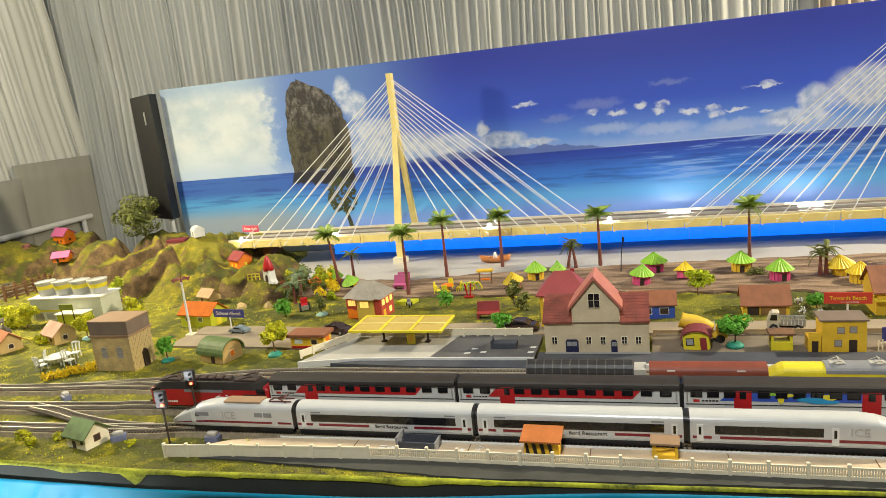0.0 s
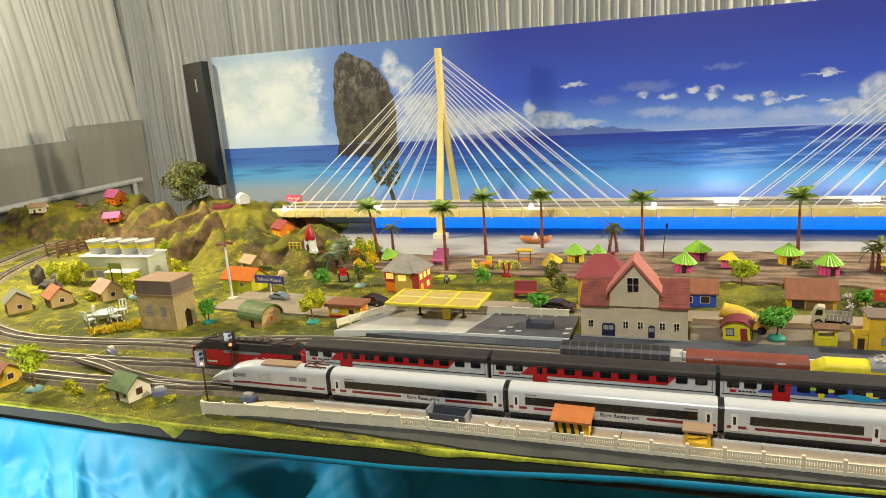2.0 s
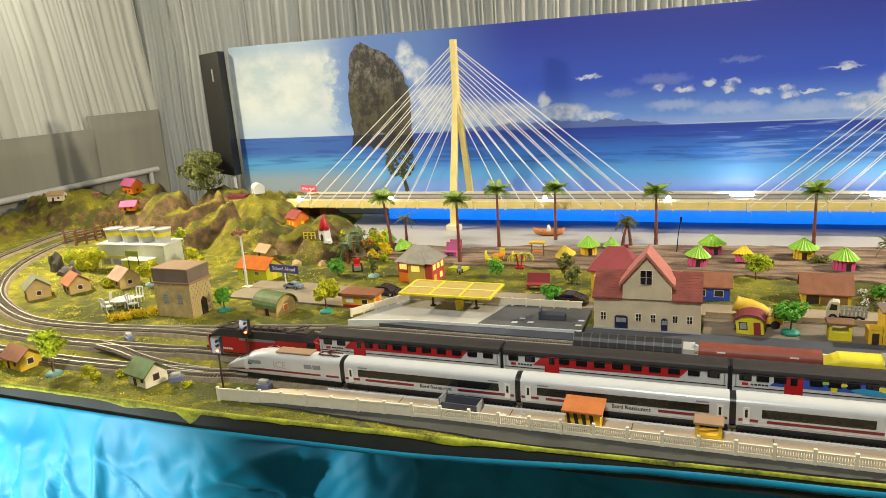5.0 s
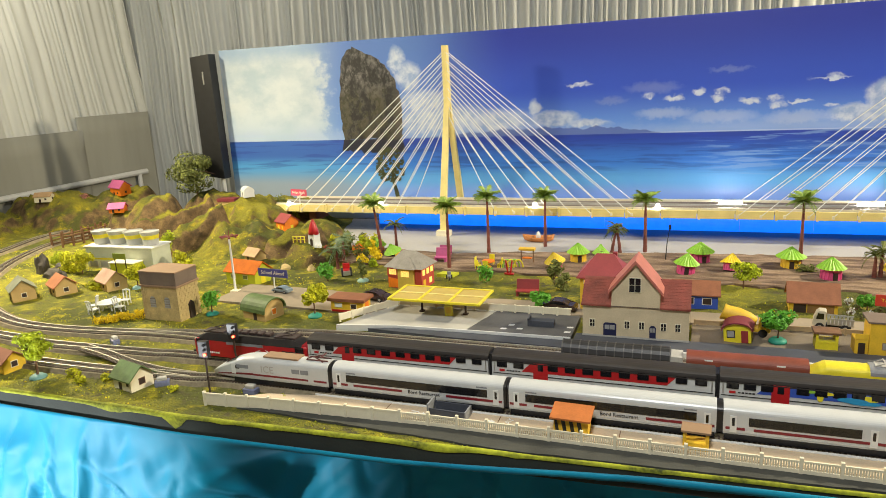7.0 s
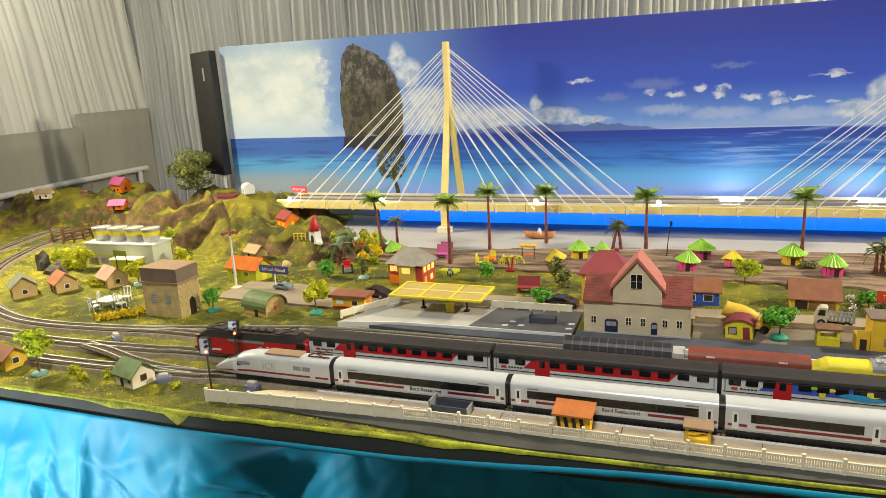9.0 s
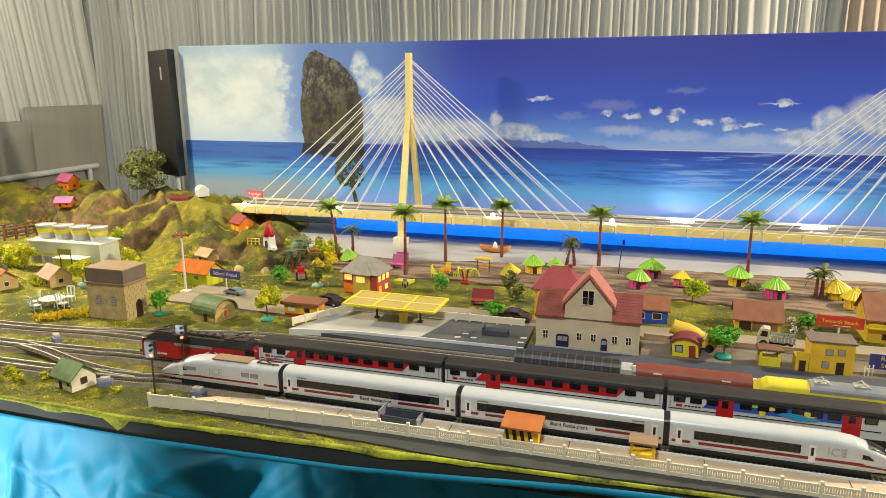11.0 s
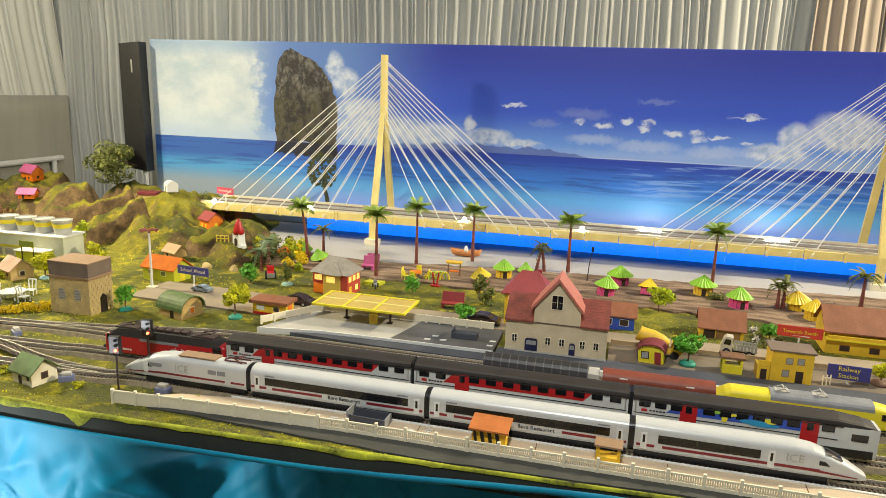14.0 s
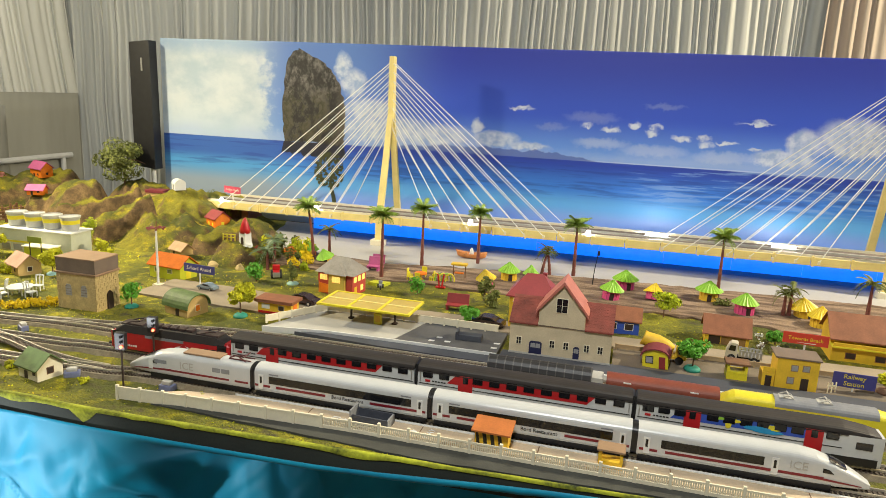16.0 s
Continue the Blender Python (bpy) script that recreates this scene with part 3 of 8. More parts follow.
def skirt():
    """Satin cloth hanging round the table in soft folds."""
    bm = bm_new()
    xs = np.arange(-2.58, 1.62, 0.006)
    zs = [-0.022 - 0.30 * (k / 55) for k in range(56)] + [-0.322 - 0.62 * (k / 14) for k in range(1, 15)]
    rows = []
    for x in xs:
        col = []
        for z in zs:
            h = min(1.0, -z / 0.5)
            k = noise.noise((x * 3.1, 4.0, z * 0.7)) * 0.022 + noise.noise((x * 9.0, 1.5, z * 2.2)) * 0.012 + noise.noise((x * 26, 7.5, z * 7)) * 0.004 + 0.016 * (0.3 - abs(noise.noise((x * 5 + z * 4, 3.3, z * 4 - x * 2)))) * (1.0 if x < -0.55 else 0.35) + 0.020 * (0.3 - abs(noise.noise((x * 14 - z * 9, 8.3, z * 11)))) + 0.008 * max(0.0, 0.05 - abs(noise.noise((x * 6 + z * 7, 2.3, z * 5 - x * 3)))) / 0.05 - 0.006 * max(0.0, 0.045 - abs(noise.noise((x * 8 - z * 3, 9.1, z * 2)))) / 0.045 + 0.0030 * noise.noise((x * 60, 3.1, z * 22)) * max(0.0, noise.noise((x * 4, 6.6, z * 4)))
            pinch = sum(0.016 * math.exp(-((x - c - 0.1 * z) / 0.009) ** 2) * (0.4 + 0.6 * math.sin(-z * 22 + c * 9)) for c in (-1.16, -1.03, -0.92, -1.38, -1.6))
            col.append(bm.verts.new((x, front_y(x) - 0.004 - 0.02 * h - (k + pinch) * min(1.0, (-z - 0.02) / 0.08) + tuck(x, z), z + hem(x) * max(0.0, 1 + (z + 0.022) / 0.1))))
        rows.append(col)
    for a, b in zip(rows, rows[1:]):
        for i in range(len(a) - 1):
            bm.faces.new((a[i], b[i], b[i + 1], a[i + 1]))
    ob = part("table_skirt", bm, SATIN, smooth=True)
    ob.modifiers.new("cloth", "SOLIDIFY").thickness = 0.0015
    return tagged(ob, "turquoise satin cloth hanging round the layout table", "tablecloth")


skirt()


def rim():
    """Painted grass strip that wanders along the front of the board."""
    bm = bm_new()
    xs = np.arange(-2.5, 1.6, 0.012)
    lo, hi = [], []
    for x in xs:
        wide = min(1.0, max(0.18, (0.12 - x) / 0.5)) * (0.75 + 0.8 * noise.noise((x * 9, 8, 3)))
        drop = max(0.0005, (0.002 + 0.010 * noise.noise((x * 11, 5, 1))) * wide + 0.002 * noise.noise((x * 50, 2, 1)))
        if abs(x + 0.735) < 0.02:
            drop = 0.020 - 0.7 * abs(x + 0.735)
        y = front_y(x)
        hi.append((x, y + 0.0012 + 0.006 * max(0.0, wide), 0.0035)); lo.append((x, y - 0.0015, -drop))
    a = [bm.verts.new(p) for p in hi]
    m = [bm.verts.new((p[0], front_y(p[0]) - 0.0015, 0.0032)) for p in hi]
    b = [bm.verts.new(p) for p in lo]
    for r0, r1 in ((a, m), (m, b)):
        for i in range(len(r0) - 1):
            bm.faces.new((r0[i], r0[i + 1], r1[i + 1], r1[i]))
    return tagged(part("grass_rim", bm, EDGEGRASS, smooth=True), "ragged painted grass rim along the board's edge", "trim", kind="structure")


rim()


# ---- sea banner ----
def banner():
    t = thing("sea_banner", "long printed banner of blue sea, sky and grey rock", "banner", (0, 2.2, 0))
    bm = bm_new()
    box(bm, -1.655, 1.75, 0.0, 0.012, 0.004, 0.617, 0.002)
    part("printed_sheet", bm, MURAL, t)
    # sea stack, printed: slightly proud of the sheet
    out, r = [], random.Random(4)
    left = [(-1.166, 0.287), (-1.178, 0.36), (-1.172, 0.45), (-1.166, 0.52), (-1.157, 0.56), (-1.135, 0.587)]
    right = [(-1.112, 0.597), (-1.07, 0.576), (-1.02, 0.553), (-0.978, 0.510), (-0.957, 0.455), (-0.943, 0.395), (-0.945, 0.33), (-0.952, 0.284), (-1.06, 0.286)]
    for (xa, za), (xb, zb) in zip(left + right, left[1:] + right + left[:1]):
        for k in range(4):
            out.append((xa + (xb - xa) * k / 4 + r.uniform(-0.004, 0.004), za + (zb - za) * k / 4 + r.uniform(-0.004, 0.004)))
    bm = bm_new()
    prism(bm, out, -0.0012, 0.0, "y")
    part("printed_rock", bm, STACK, t, "printed grey sea stack")
    foot = [(-0.94 - 0.0105 * k, 0.243 + r.uniform(-0.008, 0.008)) for k in range(24)]
    bm = bm_new()
    prism(bm, [(-1.172, 0.2855), (-0.948, 0.2855)] + foot, -0.0009, -0.0001, "y")
    part("printed_reflection", bm, mat("printed_dark_water", (0.014, 0.015, 0.032), 0.5, vary=0.4, scale=25), t, "printed dark reflection of the stack")
    bm = bm_new()
    prism(bm, [(-0.982, 0.05), (-0.968, 0.05), (-0.975, 0.10), (-0.990, 0.15), (-0.984, 0.19), (-0.996, 0.19), (-1.000, 0.15), (-0.990, 0.10)], -0.0016, -0.0002, "y")
    for k in range(210):
        q = r.uniform(0, 6.28)
        d = math.sqrt(r.random())
        cx, cz, rr = -1.0 + 0.054 * d * math.cos(q), 0.195 + 0.062 * d * math.sin(q), r.uniform(0.003, 0.0075)
        prism(bm, [(cx + rr * math.cos(i * 1.257) * r.uniform(0.5, 1.3), cz + rr * math.sin(i * 1.257) * r.uniform(0.5, 1.3)) for i in range(5)], -0.0016 - 0.000004 * k, -0.0002, "y")
    part("printed_tree", bm, mat("printed_dark_tree", (0.016, 0.020, 0.010), 0.5, vary=0.5, col2=(0.060, 0.068, 0.022)), t, "printed dark tree")
    return t


banner()


def banner_case():
    t = thing("banner_end_roll", "black rolled cover at the end of the sea banner", "cover", (-1.70, 2.17, 0), tilt=(0, -0.5))
    bm = bm_new()
    prism(bm, [(-0.043, 0.165), (0.043, 0.155), (0.041, 0.605), (-0.040, 0.598)], -0.02, 0.02, "y")
    part("cover", bm, BLACK, t)
    bm = bm_new()
    tube(bm, [(0.02, 0, 0.0), (0.02, 0, 0.17)], 0.009, 10)
    part("pole", bm, RAILWHITE, t, "pale grey support pole")
    bm = bm_new()
    box(bm, 0.006, 0.011, -0.023, -0.02, 0.50, 0.545)
    part("clip", bm, SILVER, t, "shiny metal clip")
    return t


banner_case()


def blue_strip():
    t = thing("blue_water_strip", "glossy bright blue acrylic strip with added glow below the bridge", "panel", (0, 2.12, 0.0048))
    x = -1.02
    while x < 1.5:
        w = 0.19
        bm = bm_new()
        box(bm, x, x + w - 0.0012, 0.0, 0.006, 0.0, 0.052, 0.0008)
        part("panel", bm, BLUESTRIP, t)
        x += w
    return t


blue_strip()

# ---- cable-stayed bridge ----
def bridge():
    t = thing("cable_stayed_bridge", "pale yellow model cable-stayed bridge with white cables and grey deck", "bridge", (0, 2.062, 0))
    bm = bm_new()
    box(bm, -1.34, 1.6, -0.074, 0.074, 0.082, 0.090)
    part("deck", bm, mat("brown_grey_road_deck", (0.17, 0.135, 0.11), 0.7, vary=0.25, scale=20), t, "brown-grey road deck")
    for y in (-0.0775, 0.0775):
        x = -1.34
        while x < 1.58:
            bm = bm_new()
            box(bm, x, x + 0.0945, y - 0.003, y + 0.003, 0.070, 0.0925, 0.001)
            box(bm, x + 0.002, x + 0.007, y - 0.005, y + 0.005, 0.068, 0.095)
            part("girder", bm, BRIDGEYELLOW, t)
            x += 0.096
    bm = bm_new()
    box(bm, -1.34, 1.6, -0.004, 0.004, 0.090, 0.0955)
    part("median", bm, PALEGREY, t)
    for y in (-0.066, 0.066):
        bm = bm_new()
        box(bm, -1.34, 1.6, y - 0.002, y + 0.002, 0.090, 0.097)
        part("parapet", bm, CREAM, t)
    return t


def solid_bridge():
    t = bridge()
    for px in (-0.731, 0.668):
        bm = bm_new()
        for s in (-1, 1):
            def ring(y, z, w, d):
                return [(px - w, y - d, z), (px + w, y - d, z), (px + w, y + d, z), (px - w, y + d, z)]
            loft(bm, [ring(s * 0.089, 0.005, 0.0105, 0.007), ring(s * 0.085, 0.09, 0.0100, 0.0065), ring(s * 0.0065, 0.40, 0.0085, 0.0060), ring(s * 0.0060, 0.574, 0.0075, 0.0058)])
        part("pylon", bm, BRIDGEYELLOW, t)
        for s in (-1, 1):
            bm = bm_new()
            box(bm, px - 0.022, px + 0.022, s * 0.089 - 0.014, s * 0.089 + 0.014, 0.004, 0.022, 0.002)
            part("pier_base", bm, CREAM, t)
        for side in (-1, 1):
            for k in range(8):
                dx, zt = 0.165 + 0.0567 * k, 0.375 + 0.183 * k / 7
                for y in (-0.0815, 0.0815):
                    ytop = 0.010 * (1 if y > 0 else -1)
                    bm = bm_new()
                    tube(bm, [(px, ytop, zt), (px + side * dx, y, 0.079)], 0.00135, 5)
                    c = part("cable", bm, CABLE, t)
                    bm = bm_new()
                    box(bm, px + side * dx - 0.003, px + side * dx + 0.003, y - 0.0022, y + 0.0022, 0.074, 0.083, 0.0005)
                    part("anchor", bm, CREAM, c)
    for x in (-1.22, 1.2):
        bm = bm_new()
        box(bm, x - 0.012, x + 0.012, -0.045, 0.045, 0.004, 0.084, 0.002)
        part("pier", bm, CREAM if x > -1 else ROOFBROWN, t)
    return t


solid_bridge()


def deck_lamp(at, long=False):
    t = thing("bridge_lamp", "small lit white LED strip lying on the bridge deck" if long else "small lit white LED on the bridge", "lamp", at, group="lamps on the bridge")
    bm = bm_new()
    if long:
        box(bm, -0.030, 0.030, -0.004, 0.004, 0, 0.012, 0.001)
    else:
        lathe(bm, [(0.001, 0), (0.005, 0.0), (0.0065, 0.007), (0.004, 0.013), (0.0005, 0.0145)], 12)
    part("lens", bm, LED, t)


deck_lamp((-1.285, 1.985, 0.0905)); deck_lamp((-0.947, 1.985, 0.0955)); deck_lamp((-0.446, 1.985, 0.0955)); deck_lamp((-0.10, 1.985, 0.0955))
deck_lamp((0.09, 2.065, 0.0905), True); deck_lamp((0.43, 2.065, 0.0905), True)

# ---- tracks ----
def smooth_path(pts, step=0.006):
    """Points at even steps along a curve through pts."""
    P = [Vector((*p, 0)) for p in pts]
    P = [P[0] * 2 - P[1]] + P + [P[-1] * 2 - P[-2]]
    fine = []
    for a, b, c, d in zip(P, P[1:], P[2:], P[3:]):
        for k in range(24):
            s = k / 24
            fine.append(0.5 * ((2 * b) + (c - a) * s + (2 * a - 5 * b + 4 * c - d) * s * s + (3 * b - a - 3 * c + d) * s ** 3))
    fine.append(P[-2])
    out, need = [fine[0]], step
    for a, b in zip(fine, fine[1:]):
        seg = (b - a).length
        while seg >= need:
            a = a + (b - a) * (need / seg)
            out.append(a)
            seg, need = (b - a).length, step
        need -= seg
    return out


def track(pts, z=0.002, bed=True):
    t = thing("track", "model railway track with nickel rails on dark sleepers and grey ballast", "railway track", (0, 0, 0), group="tracks")
    P = smooth_path(pts)
    side = []
    for i in range(len(P)):
        d = (P[min(i + 1, len(P) - 1)] - P[max(i - 1, 0)]).normalized()
        side.append(Vector((-d.y, d.x, 0)))

    def sweep(prof, material, name, label=""):
        bm = bm_new()
        loft(bm, [[p + s * u + Vector((0, 0, v)) for u, v in prof] for p, s in zip(P[::2], side[::2])])
        return part(name, bm, material, t, label)
    if bed:
        sweep([(-0.026, z - 0.004), (0.026, z - 0.004), (0.019, z + 0.0062), (-0.019, z + 0.0062)], BALLAST, "roadbed", "grey-brown ballast bed")
    for u in (-0.0083, 0.0083):
        sweep([(u - 0.0009, z + 0.0075), (u + 0.0009, z + 0.0075), (u + 0.0009, z + 0.0112), (u - 0.0009, z + 0.0112)], STEEL, "rail", "shiny nickel rail")
    vs, fs = [], []
    for p, s in zip(P, side):
        d = Vector((s.y, -s.x, 0))
        o = len(vs)
        for dz in (0.0055, 0.0083):
            for u, w in ((-0.015, -0.0014), (0.015, -0.0014), (0.015, 0.0014), (-0.015, 0.0014)):
                vs.append(p + s * u + d * w + Vector((0, 0, z + dz)))
        fs += [(o + 4, o + 5, o + 6, o + 7), (o, o + 1, o + 5, o + 4), (o + 1, o + 2, o + 6, o + 5), (o + 2, o + 3, o + 7, o + 6), (o + 3, o, o + 4, o + 7)]
    me = bpy.data.meshes.new("sleeper_bed")
    me.from_pydata(vs, [], fs)
    me.materials.append(SLEEPER)
    sl = new("sleeper_bed", me)
    sl.parent = t
    tagged(sl, "dark brown sleepers", kind="stuff")
    return t


Y_ICE, Y_IC, Y_BACK = 0.892, 0.963, 1.062
track([(1.55, Y_ICE + 0.004), (0.5, Y_ICE), (-0.6, Y_ICE), (-0.80, 0.878), (-1.0, 0.868), (-1.17, 0.870), (-1.32, 0.882), (-1.62, 0.905), (-2.0, 1.0)])
track([(1.55, Y_IC), (0.5, Y_IC), (-0.75, Y_IC), (-0.95, 0.953), (-1.18, 0.945), (-1.30, 0.957), (-1.44, 0.978), (-1.75, 1.09), (-2.02, 1.36), (-2.12, 1.60), (-2.165, 1.78), (-2.12, 1.93), (-1.98, 2.03)])
track([(1.55, 1.118), (0.4, 1.118), (-0.35, 1.118), (-0.68, 1.112), (-0.91, 1.066), (-1.149, 1.026), (-1.382, 1.030), (-1.599, 1.118), (-1.757, 1.232), (-1.899, 1.395), (-1.990, 1.57), (-2.020, 1.70), (-1.98, 1.84), (-1.86, 1.95)])
track([(-1.10, 0.942), (-1.03, 0.925), (-0.95, 0.900), (-0.87, 0.884), (-0.79, 0.880)], z=0.0024, bed=False)
track([(-1.15, 1.026), (-1.0, 1.040), (-0.85, 1.040), (-0.70, 1.050), (-0.5, 1.061), (0.4, 1.062), (1.55, 1.062)], z=0.0018)

# ---- trains ----
RAIL = 0.0132
SKYPRINT = mat("sky_blue_print", (0.02, 0.28, 0.55), 0.4, vary=0.1)


def coach_profile(w, z0, zside, ztop, n=16):
    """Half-round roofed cross-section, as (y, z)."""
    pr = [(-w * 0.94, z0), (-w, z0 + 0.004), (-w, zside)]
    for k in range(1, n):
        a = math.pi * k / n
        pr.append((-w * math.cos(a), zside + (ztop - zside) * math.sin(a) ** 0.8))
    pr += [(w, zside), (w, z0 + 0.004), (w * 0.94, z0)]
    return pr


def bogie(parent, x, w=0.012):
    bm = bm_new()
    box(bm, x - 0.020, x + 0.020, -w, -w + 0.003, 0.003, 0.008, 0.001)
    box(bm, x - 0.020, x + 0.020, w - 0.003, w, 0.003, 0.008, 0.001)
    box(bm, x - 0.004, x + 0.004, -w, w, 0.004, 0.009)
    b = part("bogie", bm, BLACK, parent)
    for dx in (-0.013, 0.013):
        for y in (-0.0083, 0.0083):
            bm = bm_new()
            tube(bm, [(x + dx, y - 0.0013, 0.0042), (x + dx, y + 0.0013, 0.0042)], 0.0052, 14)
            part("wheel", bm, GREY, b)


def plate(parent, name, x0, x1, z0, z1, y, material, label="", rnd_=0.0, thick=0.0005):
    """A flush strip on a car's flanks, both sides."""
    for s in (-1, 1):
        bm = bm_new()
        a, b = s * y, s * (y + thick)
        box(bm, x0, x1, min(a, b), max(a, b), z0, z1, rnd_)
        part(name, bm, material, parent, label)


def ice_coach(x0, x1, text=True, near_side=True):
    L = x1 - x0 - 0.008
    t = thing("express_coach", "white express train coach with a black window band and red stripe", "train coach", ((x0 + x1) / 2, Y_ICE, RAIL), group="express train")
    w = 0.0168
    bm = bm_new()
    prism(bm, coach_profile(w, 0.0045, 0.033, 0.044), -L / 2, L / 2)
    part("body", bm, ICEWHITE, t, smooth=False)
    h = L / 2
    plate(t, "window_band", -h + 0.024, h - 0.024, 0.0190, 0.0305, w, GLASSBLACK, "black glazed window band")
    for s in (-1, 1):
        plate(t, "door", s * (h - 0.011) - 0.004, s * (h - 0.011) + 0.004, 0.009, 0.0318, w, WHITE, "white door with dark oval window", thick=0.0009)
        plate(t, "door_window", s * (h - 0.011) - 0.0017, s * (h - 0.011) + 0.0017, 0.0180, 0.0290, w, GLASSBLACK, rnd_=0.0006, thick=0.0014)
    for a, b in ((-h + 0.001, -h + 0.026), (-h + 0.036, -0.020), (0.050, h - 0.002)) if text else ((-h + 0.001, -h + 0.026), (-h + 0.036, h - 0.002)):
        plate(t, "stripe", a, b, 0.0125, 0.0160, w, REDSTRIPE, "dark red stripe")
    for s in (-1, 1):
        plate(t, "vent", s * (h - 0.032) - 0.008, s * (h - 0.032) + 0.008, 0.0325, 0.0345, w - 0.0008, GREY, thick=0.0009)
    bm = bm_new()
    box(bm, -h + 0.002, h - 0.002, -w * 0.955, w * 0.955, -0.0022, 0.0065)
    part("underframe", bm, BLACK, t)
    for s in (-1, 1):
        bogie(t, s * (h - 0.042))
        bm = bm_new()
        prism(bm, coach_profile(w * 0.97, 0.006, 0.0325, 0.0432), s * h - 0.0030, s * h + 0.0042)
        part("gangway", bm, BLACK, t, "black folding gangway")
    for k in range(7):
        bm = bm_new()
        x = -h + 0.07 + k * (L - 0.14) / 6
        box(bm, x - 0.006, x + 0.006, -w * 0.84, w * 0.84, 0.0025, 0.006, 0.0008)
        part("equipment_box", bm, BLACK, t)
    if text:
        words("lettering", "Bord Restaurant", 0.0076, BLACK, t, (0.015, -w - 0.0006, 0.0143))
    return t


def ice_head(x_tail, x_nose, label_loco):
    """Streamlined end car; its nose looks along +x in its own frame."""
    L = abs(x_nose - x_tail) - 0.004
    sign = 1 if x_nose > x_tail else -1
    t = thing("express_power_car", "white streamlined express train end car with a red stripe", "locomotive", ((x_tail + sign * 0.004), Y_ICE, RAIL), 0 if sign > 0 else 180, group="express train")
    w = 0.0168
    base = coach_profile(w, 0.005, 0.033, 0.044)
    rings = [[(0, y, z) for y, z in base], [(L - 0.085, y, z) for y, z in base]]
    for s in (0.25, 0.5, 0.7, 0.85, 0.95, 1.0):
        zt = 0.044 - 0.0325 * s ** 1.75
        ky = 1 - 0.50 * s ** 3
        kz = (zt - 0.005) / 0.039
        rings.append([(L - 0.085 + 0.085 * s, y * ky, 0.005 + (z - 0.005) * kz) for y, z in base])
    bm = bm_new()
    loft(bm, rings)
    part("body", bm, ICEWHITE, t, smooth=False)
    if label_loco:
        plate(t, "stripe", 0.003, 0.026, 0.0125, 0.0155, w, REDSTRIPE, "dark red stripe")
        plate(t, "stripe", 0.036, L - 0.070, 0.0125, 0.0155, w, REDSTRIPE, "dark red stripe")
        plate(t, "grille", 0.035, 0.049, 0.023, 0.030, w, GREY); plate(t, "grille", 0.051, 0.065, 0.023, 0.030, w, GREY)
        plate(t, "grille", L - 0.075, L - 0.052, 0.023, 0.029, w - 0.0002, GREY)
        words("lettering", "ICE", 0.017, PALEGREY, t, (L * 0.5, w + 0.0006, 0.0245), 90, 180, "pale grey raised letters")
        bm = bm_new()
        box(bm, 0.055, 0.120, -0.011, 0.011, 0.0425, 0.0455, 0.001)
        part("roof_panel", bm, TANKTOP, t, "beige roof panel")
        bm = bm_new()
        for a, b in (((0.012, -0.008, 0.044), (0.030, 0, 0.048)), ((0.012, 0.008, 0.044), (0.030, 0, 0.048)), ((0.030, 0, 0.048), (0.014, 0, 0.052)), ((0.014, -0.010, 0.052), (0.014, 0.010, 0.052)), ((0.040, -0.006, 0.044), (0.040, 0.006, 0.047)), ((0.004, -0.006, 0.045), (0.042, -0.006, 0.045)), ((0.004, 0.006, 0.045), (0.042, 0.006, 0.045))):
            tube(bm, [a, b], 0.0011, 6)
        part("pantograph", bm, mat("dark_red_brown_pantograph", (0.10, 0.025, 0.025), 0.5), t, "folded dark red pantograph")
        plate(t, "cab_door", L - 0.050, L - 0.042, 0.012, 0.030, w - 0.0004, WHITE)
    else:
        plate(t, "window_band", 0.030, L - 0.125, 0.0190, 0.0305, w, GLASSBLACK, "black glazed window band")
        for x in (0.012, L - 0.112):
            plate(t, "door", x - 0.004, x + 0.004, 0.009, 0.0318, w, WHITE, thick=0.0009)
            plate(t, "door_window", x - 0.0017, x + 0.0017, 0.0180, 0.029, w, GLASSBLACK, rnd_=0.0006, thick=0.0014)
        plate(t, "stripe", 0.003, 0.026, 0.0125, 0.0160, w, REDSTRIPE, "dark red stripe")
        plate(t, "stripe", 0.036, L - 0.055, 0.0125, 0.0160, w, REDSTRIPE, "dark red stripe")
        words("lettering", "ICE", 0.015, PALEGREY, t, (L - 0.085, -w - 0.0006, 0.026), 90, 0, "pale grey letters")
    # stripe carried on round the tapering nose
    for sd in (-1, 1):
        bm = bm_new()
        lo, hi = [], []
        for k in range(13):
            q = 0.02 + 0.86 * k / 12
            yy = sd * (w * (1 - 0.50 * q ** 3) + 0.0006)
            kz = (0.039 - 0.0325 * q ** 1.75) / 0.039
            lo.append(bm.verts.new((L - 0.085 + 0.085 * q, yy, 0.005 + 0.0078 * kz)))
            hi.append(bm.verts.new((L - 0.085 + 0.085 * q, yy, 0.005 + 0.0112 * kz)))
        for k in range(12):
            bm.faces.new((lo[k], lo[k + 1], hi[k + 1], hi[k]))
        part("stripe", bm, REDSTRIPE, t, "dark red stripe")
    # sloping windscreen
    bm = bm_new()
    def top(s, u):
        zt = 0.044 - 0.0325 * s ** 1.75
        ky = 1 - 0.50 * s ** 3
        kz = (zt - 0.005) / 0.039
        a = math.pi * u
        return Vector((L - 0.085 + 0.085 * s, -w * math.cos(a) * ky, 0.005 + (0.033 + 0.011 * math.sin(a) ** 0.8 - 0.005) * kz + 0.0009))
    g = [[bm.verts.new(top(s, u)) for u in (0.22, 0.32, 0.41, 0.5, 0.59, 0.68, 0.78)] for s in (0.42, 0.50, 0.58, 0.66)]
